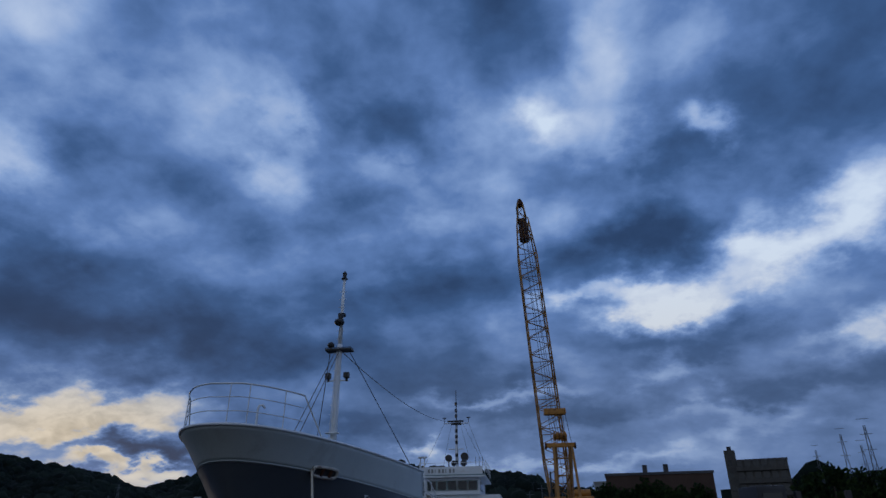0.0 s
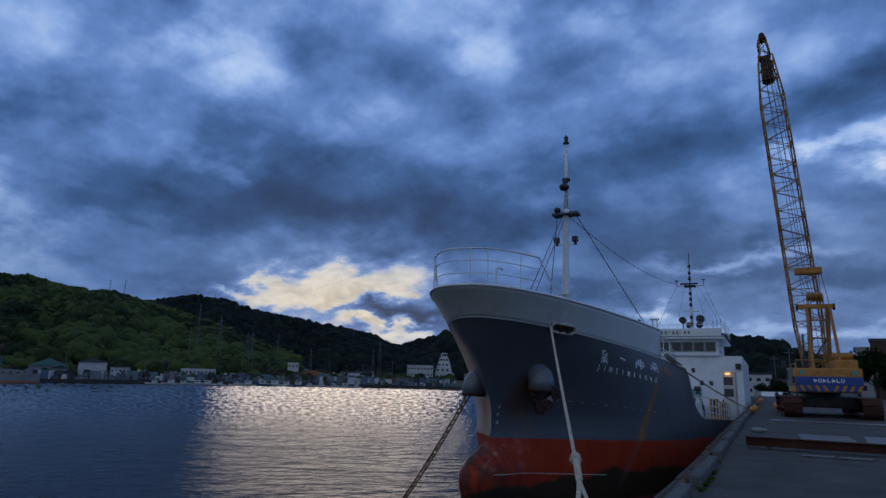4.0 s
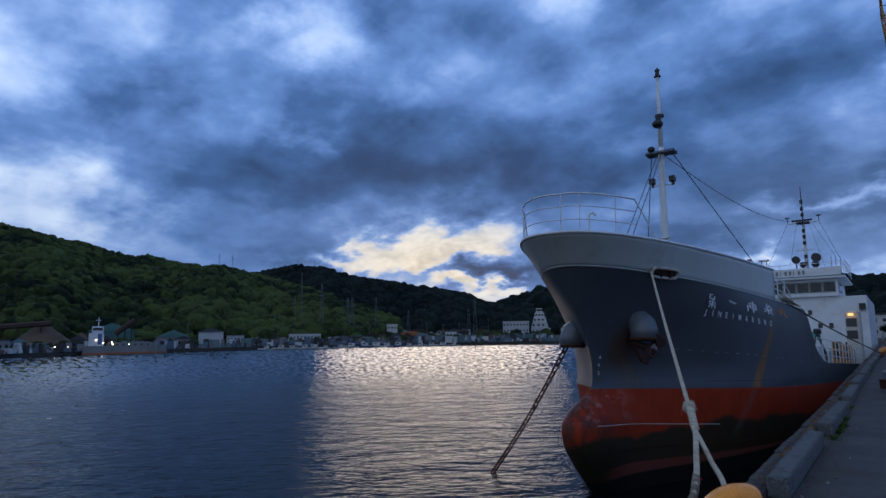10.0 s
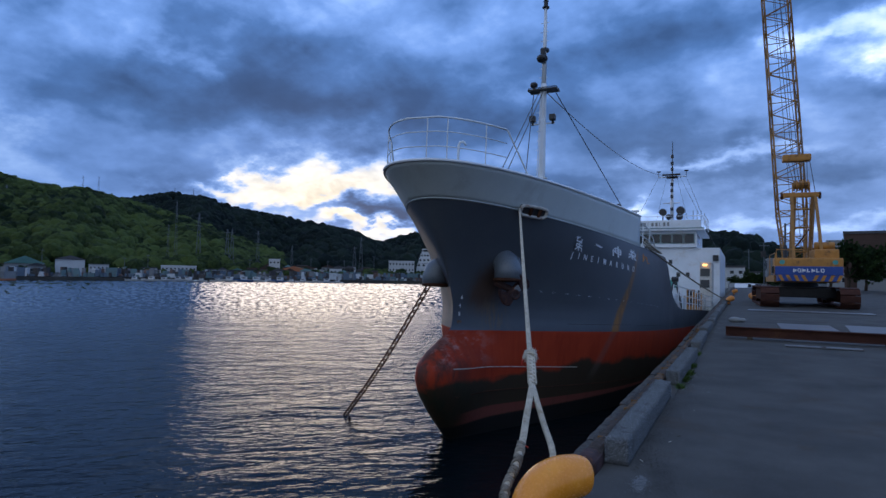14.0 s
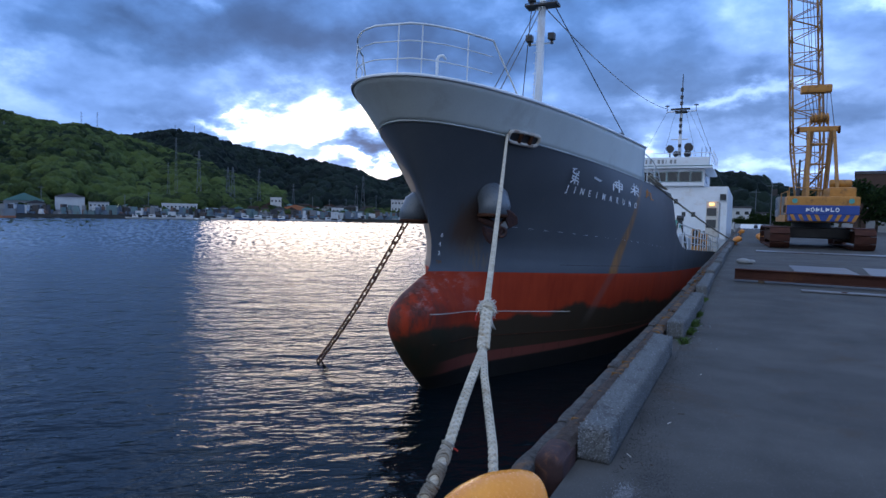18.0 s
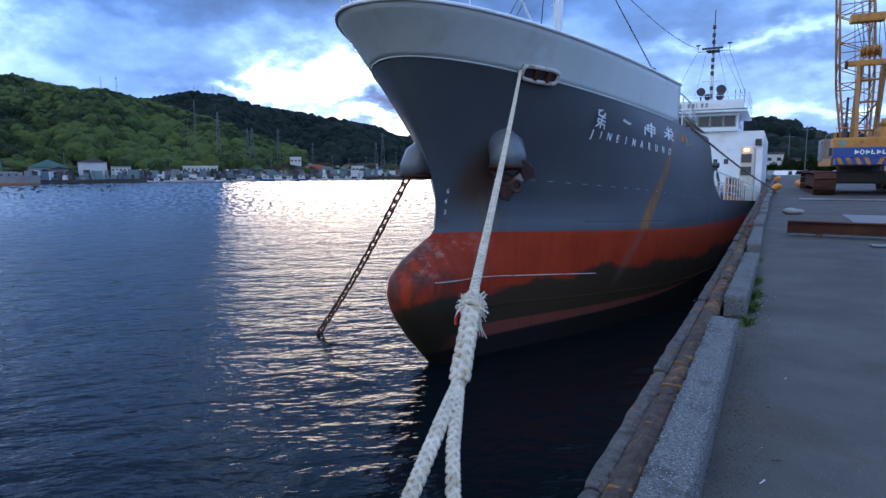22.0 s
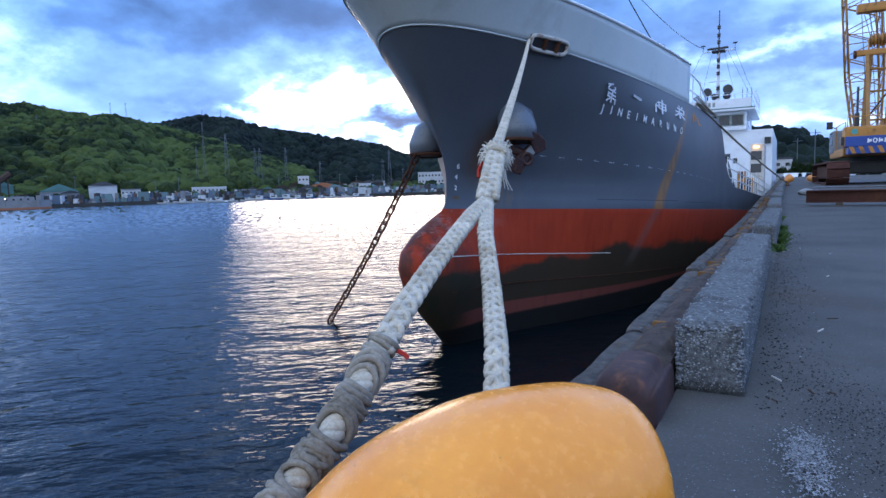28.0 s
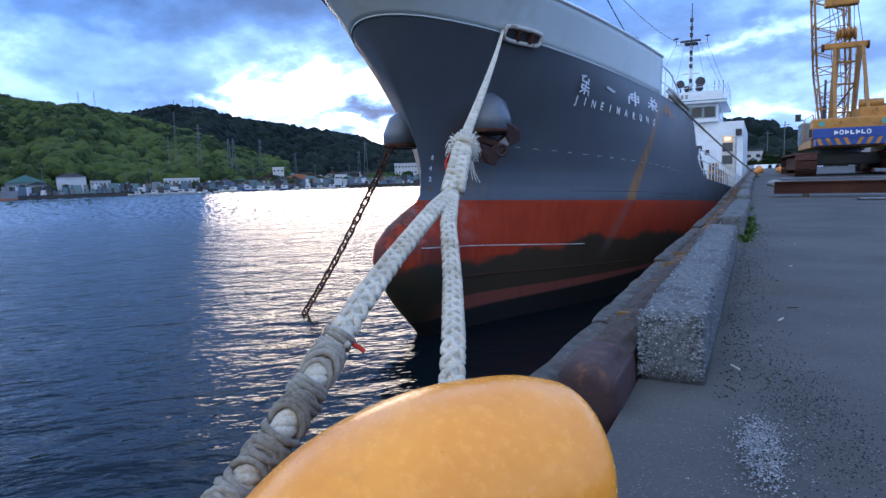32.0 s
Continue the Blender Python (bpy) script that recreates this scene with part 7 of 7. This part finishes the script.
    for k in range(30):
        az = -78 + 20 * (k + rng.uniform(-0.4, 0.4)) / 30
        building("shore_house", az, lerp_table(SHORE, az) + rng.uniform(6, 50), rng.uniform(2.5, 5.5), 5, rng.uniform(1.8, 3.6), rng.choice(mats[1:]), rng.choice(roofs), 1, 2, "small shed among others on the far shore", "shed", pitched=rng.choice((0, 1.0, 1.4)), group="sheds on the far shore", base=-1.0)
    # lit window and lamps
    for az, dd, z, s in ((-42.35, 271, 0.6, 0.85), (-79.5, 186, 0.6, 0.2), (-76.2, 190, 0.2, 0.2), (-70.2, 205, 0.2, 0.22), (-69.3, 206, 0.2, 0.2), (-55.2, 240, 1.6, 0.22), (-66.2, 203, 0.6, 0.22), (-65.0, 203, 0.6, 0.2), (-82.6, 182, -0.6, 0.18), (-36.9, 262, 0.4, 0.2)):
        lamp = thing("shore_lamp", Matrix.Translation(polar(az, dd, -1.2)) @ pose(0, 0, 0, 0, 0, -az), "lit lamp on a post on the far shore", "lamp", "lit shore lamps")
        part("post", rod(B(), (0, 0, 0), (0, 0, z + 1.2), 0.06, n=5), M_PYLON, lamp)
        part("bulb", ball(B(), (0, 0, z + 1.2 + s * 0.5), s * 0.7, n=1), M_SHORELAMP, lamp)
    # jumble of nets, crates, drums and sheeting along the far waterside
    verts, faces = [], []
    unit = np.array([(x, y, z) for x in (-0.5, 0.5) for y in (-0.5, 0.5) for z in (0, 1)], float)
    quads = np.array([(0, 1, 3, 2), (4, 6, 7, 5), (0, 4, 5, 1), (2, 3, 7, 6), (1, 5, 7, 3), (0, 2, 6, 4)])
    for k in range(1700):
        az = rng.uniform(-79, -28)
        r = lerp_table(SHORE, az) + 1.5 + 26 * rng.random() ** 2
        size = np.array((rng.uniform(0.5, 2.6), rng.uniform(0.5, 2.0), rng.uniform(0.4, 1.5) + (1.6 if rng.random() < 0.2 else 0)))
        c, n_ = math.cos(rng.uniform(0, 3)), math.sin(rng.uniform(0, 3))
        box8 = unit * size
        box8[1::2, :2] *= rng.choice((1.0, 1.0, 0.55))
        turned = np.c_[box8[:, 0] * c - box8[:, 1] * n_, box8[:, 0] * n_ + box8[:, 1] * c, box8[:, 2]]
        verts.append(turned + np.array(polar(az, r, -1.2)))
        faces.append(quads + 8 * k)
    mesh = bpy.data.meshes.new("harbour_clutter")
    mesh.from_pydata(np.concatenate(verts).tolist(), [], np.concatenate(faces).tolist())
    tagged(place("harbour_clutter", mesh, M_JUMBLE, None), "jumble of crates, nets and gear along the far waterside", "clutter", kind="stuff")
    # bushes and small trees growing between the houses
    base = bmesh.new()
    bmesh.ops.create_icosphere(base, subdivisions=2, radius=1.0)
    ball_v, ball_f = np.array([v.co[:] for v in base.verts]), np.array([[v.index for v in f.verts] for f in base.faces])
    base.free()
    verts, faces = [], []
    for k in range(620):
        az = rng.uniform(-84, -28)
        r = lerp_table(SHORE, az) + 10 + 62 * rng.random()
        size = rng.uniform(0.7, 1.9) * (1.35 if r - lerp_table(SHORE, az) > 40 else 1.0)
        jit = np.array([1 + 0.25 * noise.noise((u[0] * 2 + k, u[1] * 2, u[2] * 2)) for u in ball_v])
        verts.append(ball_v * jit[:, None] * size + np.array(polar(az, r, -0.9 + size * 0.7 + 0.012 * (r - 230))))
        faces.append(ball_f + len(ball_v) * k)
    mesh = bpy.data.meshes.new("shore_bushes")
    mesh.from_pydata(np.concatenate(verts).tolist(), [], np.concatenate(faces).tolist())
    tagged(place("shore_bushes", mesh, M_WOODS_NEAR, None, smooth=True), "dark green bushes between the houses on the far shore", "bushes", kind="stuff")
    # heaps of sand and gravel
    for az, dd, w, h, mat, lab in ((-71.0, 236, 22, 9.5, M_SAND, "brown sand heap on the far shore"), (-68.4, 240, 12, 6.0, M_SAND, "smaller brown sand heap"), (-45.8, 258, 10, 2.6, M_SAND, "low heap of sand by the water"), (-43.6, 250, 12, 2.2, M_SEAWALL, "grey gravel heap by the water"), (-37.5, 262, 16, 3.0, M_SEAWALL, "grey gravel heap by the water"), (-34.6, 268, 12, 3.0, M_SEAWALL, "grey gravel heap by the water")):
        heap = thing("aggregate_heap", Matrix.Translation(polar(az, dd, -1.2)), lab, "heap", "heaps on the far shore")
        bm = B()
        ringn, rows = 26, 6
        g = []
        for j in range(rows + 1):
            q = j / rows
            g.append([bm.verts.new((w / 2 * q * math.cos(a) * (1 + 0.12 * noise.noise((a * 2, q, az))), w / 2 * q * math.sin(a), h * (1 - q) ** 0.9 + 0.5 * noise.noise((math.cos(a) * 3, math.sin(a) * 3, q * 4 + az)) * (q < 1))) for a in np.linspace(0, 2 * math.pi, ringn, endpoint=False)] if j else [bm.verts.new((0, 0, h))])
        for i in range(ringn):
            bm.faces.new((g[0][0], g[1][i], g[1][(i + 1) % ringn]))
            for j in range(1, rows):
                bm.faces.new((g[j][i], g[j + 1][i], g[j + 1][(i + 1) % ringn], g[j][(i + 1) % ringn]))
        part("slope", bm, mat, heap, "", True)
    # conveyor gallery by the sand
    for a0, z0, a1, z1 in ((-74.8, 6.2, -70.5, 7.6), (-66.0, 4.0, -64.6, 8.6)):
        g = thing("conveyor", Matrix.Translation((0, 0, 0)), "inclined brown conveyor gallery over the yard", "conveyor", "conveyors on the far shore")
        part("gallery", rod(B(), polar(a0, 232, z0), polar(a1, 232, z1), 0.9, n=6), M_WALLBROWN, g)
        for t in (0.15, 0.5, 0.85):
            p = Vector(polar(a0, 232, z0)).lerp(Vector(polar(a1, 232, z1)), t)
            part("leg", rod(B(), p, (p.x, p.y, -1.5), 0.2, n=5), M_WALLBROWN, g)
    # harbour crane
    c = thing("harbour_crane", Matrix.Translation(polar(-76.2, 196, -1.2)) @ pose(0, 0, 0, 0, 0, 76.2), "pale grey harbour crane with two slanted jibs", "crane")
    part("cabin", box(B(), (-1.2, -1, 1.2), (1.2, 1, 3.6), 0.1), M_WALLWHITE, c)
    part("base", box(B(), (-1.6, -1.4, 0), (1.6, 1.4, 1.2), 0.1), M_WALLGREY, c)
    for x, z in ((5.4, 7.6), (6.6, 4.6)):
        part("jib", rod(B(), (0.3, 0, 2.8), (x, 0, z), 0.22, n=5), M_PYLON, c)
    part("stay", rod(B(), (5.4, 0, 7.6), (8.0, 0, 4.0), 0.15, n=5), M_PYLON, c)
    # white yachts and small boats
    for k in range(34):
        az = -54.5 + 18.0 * (k + rng.uniform(-0.3, 0.3)) / 34
        small_boat(az, lerp_table(SHORE, az) - rng.uniform(2, 6) + (0 if k % 2 else 14), rng.uniform(4.5, 8), "small white boat lying at the far shore", rng.choice((M_CARWHITE, M_CARWHITE, M_BLUEPAINT)), rng.uniform(50, 110))
    # pylons on the hills
    for az, dd, te, be, w in ((-62.9, 470, 6.2, 5.1, 1.6), (-57.9, 585, 7.4, 6.3, 1.2), (-56.8, 585, 7.45, 6.2, 1.2)):
        pylon(az, dd, te, be, w)
    for az, te, w in ((-50.9, 5.9, 1.0), (-49.1, 4.9, 1.7), (-51.5, 3.85, 0.9), (-46.75, 3.64, 1.6), (-46.35, 3.65, 1.6), (-44.15, 3.64, 1.2), (-41.2, 2.4, 1.0), (-35.6, 2.45, 1.3), (-35.0, 3.3, 1.4), (-83.2, 5.2, 1.2), (-74.0, 3.6, 1.2)):
        pylon(az, 292 if az > -60 else 268, te, 1.2, w)
    for az, te, be, dd in ((-51.1, 6.95, 6.4, 1000), (-49.6, 7.0, 6.3, 1000), (-54.75, 1.0, -0.3, 250), (-53.0, 1.3, -0.2, 262), (-44.8, 1.1, -0.3, 262), (-39.5, 1.3, -0.2, 275), (-38.0, 1.1, -0.3, 265), (-36.5, 1.2, -0.3, 270), (-33.8, 1.6, 0, 285), (-60.5, 1.5, -0.3, 238)):
        pole(az, dd, te, be, 0.12 if dd < 400 else 0.45)
    for az, dd, h in ((-39.9, 268, 4.6), (-38.9, 285, 3.4), (-55.5, 258, 4.2), (-63.2, 240, 3.6), (-48.3, 275, 4.0), (-33.6, 290, 4.5), (-57.6, 250, 5), (-45.0, 285, 4.2)):
        tree(polar(az, dd, -1.2), h, h * 0.5, int(-az * 10), "dark tree among the houses on the far shore", "trees on the far shore", h * 0.06)


def build_coaster():
    """A small cargo ship moored under the hill."""
    ship = thing("coaster_ship", Matrix.Translation(polar(-65.2, 214, WATER_Z)) @ pose(0, 0, 0, 0, 0, 66), "small grey and red cargo ship with a white bridge", "ship")
    L, H = 23.0, 3.0
    for name, z0, z1, mat in (("boot_topping", -0.6, 0.55, M_ROOFORANGE), ("hull", 0.55, 2.6, M_WALLGREY)):
        bm = B()
        outline = [(-L / 2, -1.9), (L / 2 - 3, -2.1), (L / 2, 0), (L / 2 - 3, 2.1), (-L / 2, 1.9)]
        a, b = [bm.verts.new((x, y, z0)) for x, y in outline], [bm.verts.new((x * 1.01, y * 1.02, z1)) for x, y in outline]
        bm.faces.new(a), bm.faces.new(b)
        for i in range(5):
            bm.faces.new((a[i], a[(i + 1) % 5], b[(i + 1) % 5], b[i]))
        part(name, bm, mat, ship)
    x = -L / 2 + 4.0
    br = part("bridge_house", box(B(), (x - 2.6, -1.8, 2.5), (x + 1.4, 1.8, 6.4), 0.1), M_SHIPWHITE, ship, "white bridge house")
    part("wheelhouse", box(B(), (x - 1.8, -1.7, 6.4), (x + 1.2, 1.7, 8.4), 0.1), M_SHIPWHITE, br)
    part("window", box(B(), (x - 1.6, -1.75, 7.2), (x + 1.0, -1.68, 8.0)), M_GLASS, br)
    part("blue_panel", box(B(), (x - 0.2, -1.88, 3.0), (x + 0.9, -1.79, 6.2)), M_BLUEPAINT, br)
    part("mast", rod(rod(B(), (x - 0.2, 0, 8.4), (x - 0.2, 0, 11.2), 0.12), (x - 0.9, 0, 10.3), (x + 0.5, 0, 10.3), 0.08), M_SHIPWHITE, ship)
    part("hatch", box(B(), (x + 2.5, -1.4, 2.6), (L / 2 - 4, 1.4, 3.5), 0.1), M_WALLGREY, ship)
    for i in range(7):
        part("deck_box", box(B(), (x + 3 + i * 1.7, -1.95, 2.6), (x + 3.5 + i * 1.7, -1.7, 3.1)), M_BLACK, ship)
    for dx, z in ((-0.6, 4.4), (1.2, 3.4), (3.6, 3.6)):
        part("deck_lamp", ball(B(), (x + dx, -2.0, z), 0.2, n=1), M_SHORELAMP, ship, "lit deck lamp")


def build_quay_end():
    """What stands behind the crane at the landward side."""
    building("brown_factory", 10.2, 112, 17.0, 12, 8.8, M_WALLBROWN, M_ROOFDARK, 2, 0, "long flat-roofed brown factory building", base=0, windows=False, face=-6)
    for az in (9.15, 10.85):
        c = thing("roof_chimney", Matrix.Translation(polar(az, 114, 9.2)), "dark square chimney on the factory roof", "chimney", "factory chimneys")
        part("stack", box(B(), (-0.35, -0.35, 0), (0.35, 0.35, 1.3)), M_ROOFDARK, c)
    building("factory_door", 7.6, 111, 3.6, 0.3, 4.0, M_WALLGREY, M_WALLGREY, 1, 0, "pale roller door panel of the factory", base=0, windows=False)
    building("grey_block", 5.4, 160, 4.4, 8, 10.2, M_WALLGREY, M_WALLGREY, 3, 2, "small grey block behind the trees", base=0)
    d = 168
    hotel = building("apartment_block", 17.9, d, 11.2, 9, 14.4, M_SEAWALL, M_ROOFDARK, 5, 0, "grey apartment block with long balconies", base=0, windows=False)
    for k in range(5):
        part("balcony", box(B(), (-5.6, -0.9, 1.2 + k * 2.75), (5.6, -0.02, 2.1 + k * 2.75)), M_SEAWALL, hotel)
        for i in range(6):
            part("window", box(B(), (-5.3 + i * 1.8, -0.05, 2.2 + k * 2.75), (-4.0 + i * 1.8, 0.03, 3.7 + k * 2.75)), M_GLASS, hotel)
    tw = part("stair_tower", box(B(), (-7.6, -0.5, 0), (-5.3, 4, 17.0)), M_SEAWALL, hotel, "pale stair tower")
    part("tank", rod(B(), (-6.4, 1.5, 17.0), (-6.4, 1.5, 18.0), 0.5, n=8), M_ROOFDARK, tw)
    for k in range(5):
        part("window", box(B(), (-7.2, -0.55, 2.0 + k * 2.9), (-6.2, -0.48, 3.2 + k * 2.9)), M_GLASS, tw)
    for az, dd, te in ((23.6, 240, 5.9), (25.4, 190, 6.45), (21.6, 300, 4.85), (24.7, 260, 5.0)):
        pylon(az, dd, te, 0.3, 1.5, "dark lattice power pylon above the trees", 3)
    k = 0
    for az, dd, h, s in ((2.9, 92, 6.2, 2.2), (5.0, 78, 5.0, 2.6), (6.2, 76, 5.2, 2.8), (7.3, 82, 5.0, 2.4), (9.4, 70, 5.2, 3.0), (10.6, 72, 5.0, 2.8), (12.2, 74, 4.6, 2.6), (13.6, 78, 5.0, 2.6), (22.0, 72, 5.2, 3.2), (23.6, 66, 5.4, 3.4), (25.6, 70, 5.4, 3.2), (28, 70, 5.6, 3.4), (31, 66, 5.2, 3.2), (35, 64, 5.4, 3.2), (-0.9, 130, 3.4, 2.4), (0.5, 128, 3.8, 2.8), (1.6, 120, 3.6, 2.4), (-1.9, 128, 2.6, 1.8)):
        k += 1
        tree(polar(az, dd, ground_z(60) if dd < 84 else -0.4), h, s, k)
    # low white buildings, cars and poles at the head of the quay
    building("low_store", -2.2, 150, 5.2, 6, 4.6, M_WALLWHITE, M_ROOFDARK, 2, 3, "low white store at the head of the quay", base=-0.4)
    building("low_store", -0.4, 165, 5.0, 6, 3.6, M_WALLGREY, M_ROOFDARK, 1, 3, "low grey store at the head of the quay", base=-0.4)
    building("low_store", -4.4, 160, 6.0, 6, 4.8, M_WALLGREY, M_ROOFDARK, 2, 3, "low grey store at the head of the quay", base=-0.4)
    for az, dd, te in ((0.25, 120, 3.15), (-0.9, 140, 2.6), (1.9, 140, 2.6)):
        pole(az, dd, te, 0.0, 0.11)
    for az, dd, turn, mat in ((-1.2, 92, 80, M_CARWHITE), (-0.5, 96, 70, M_CARWHITE), (-1.9, 98, 95, M_WALLGREY), (2.6, 95, 85, M_CARWHITE)):
        car(az, dd, turn, mat)
    for x, y in ((1.15, 47.0), (1.5, 48.2), (1.0, 49.4), (1.7, 46.6)):
        b = thing("mooring_buoy", pose(x, y, ground_z(y)), "orange plastic mooring buoy on the quay", "buoy", "orange buoys")
        part("float", ball(B(), (0, 0, 0.22), 0.22, (1.2, 1, 1)), M_ORANGE, b, "", True)
        part("eye", tube(B(), [(0.28 + 0.06 * math.cos(a), 0, 0.22 + 0.06 * math.sin(a)) for a in np.linspace(0, 6.28, 8, endpoint=False)], 0.02, 5, True), M_BLACK, b)


def car(az, d, turn, mat):
    x, y, _ = polar(az, d)
    c = thing("parked_car", pose(x, y, ground_z(y) if y < QUAY_END else -0.4, 0, 0, turn), "parked pale car at the head of the quay", "car", "parked cars")
    bm = B()
    prism(bm, [(-2.1, 0.3), (2.1, 0.3), (2.15, 0.75), (1.2, 0.9), (0.6, 1.42), (-1.3, 1.45), (-1.9, 0.95), (-2.15, 0.85)], -0.8, 0.8)
    body = part("body", bm, mat, c)
    bm = B()
    prism(bm, [(1.0, 0.92), (0.52, 1.36), (-1.25, 1.39), (-1.75, 0.95)], -0.81, 0.81)
    part("window", bm, M_GLASS, c)
    for x in (-1.3, 1.3):
        for s in (-0.8, 0.66):
            part("wheel", rod(B(), (x, s, 0.31), (x, s + 0.14, 0.31), 0.31, n=14), M_BLACK, c)


def build_trailers():
    """Flat trailers parked on the quay beside the crane."""
    t = thing("flat_trailer", pose(6.9, 26.2, ground_z(26), 0, 0, -2), "low flat trailer with an orange end beam", "trailer")
    part("deck", box(B(), (-1.3, -0.2, 1.05), (6.5, 2.3, 1.22), 0.03), M_LAND, t)
    part("end_beam", box(B(), (-1.35, -0.3, 0.78), (-0.25, -0.21, 1.2), 0.02), M_BOOM, t, "faded orange end beam")
    part("side_beam", box(B(), (-1.3, -0.24, 0.85), (6.5, -0.205, 1.04)), M_RUST, t)
    for x in (-0.6, 0.45, 4.6, 5.6):
        for y in (0.0, 1.8):
            w = part("wheel", rod(B(), (x, y, 0.45), (x, y + 0.28, 0.45), 0.45, n=18), M_BLACK, t)
            part("rim", rod(B(), (x, y - 0.01, 0.45), (x, y, 0.45), 0.2, n=12), M_RUST, w)
    k = thing("stake_truck", pose(14.9, 30.8, ground_z(30), 0, 0, 4), "stake-bed truck with a dark cab and tall posts", "truck")
    part("bed", box(B(), (-2.6, 0, 1.15), (8.5, 2.4, 1.4), 0.03), M_RUST, k)
    part("cab", box(B(), (-3.9, 0.1, 0.8), (-2.7, 2.3, 3.0), 0.12), M_ROOFDARK, k, "dark blue cab")
    part("windscreen", box(B(), (-3.7, 0.06, 1.9), (-2.9, 0.11, 2.7)), M_GLASS, k)
    for x in (-2.4, -0.4, 1.8, 3.6, 5.6, 7.6):
        part("stake", box(B(), (x, 0.02, 1.4), (x + 0.22, 0.2, 2.75), 0.02), M_BLACK, k)
    for x, w, h in ((-1.9, 1.4, 0.85), (0.0, 1.5, 0.75), (2.3, 1.1, 0.8)):
        part("white_crate", box(B(), (x, 0.5, 1.4), (x + w, 1.9, 1.4 + h), 0.03), M_WALLGREY, k, "white crate on the bed")
    for x in (-3.3, 2.6, 3.7, 4.8):
        w = part("wheel", rod(B(), (x, 0.0, 0.48), (x, 0.3, 0.48), 0.48, n=18), M_BLACK, k)
        part("rim", rod(B(), (x, -0.01, 0.48), (x, 0.0, 0.48), 0.2, n=12), M_RUST, w)


build_town()
build_coaster()
build_quay_end()
build_trailers()


def motions():
    """The ripples drift slowly towards the quay."""
    walk(water, [(0, pose(-1.4, 1.1, 0)), (32, pose(1.4, -1.1, 0))])


motions()
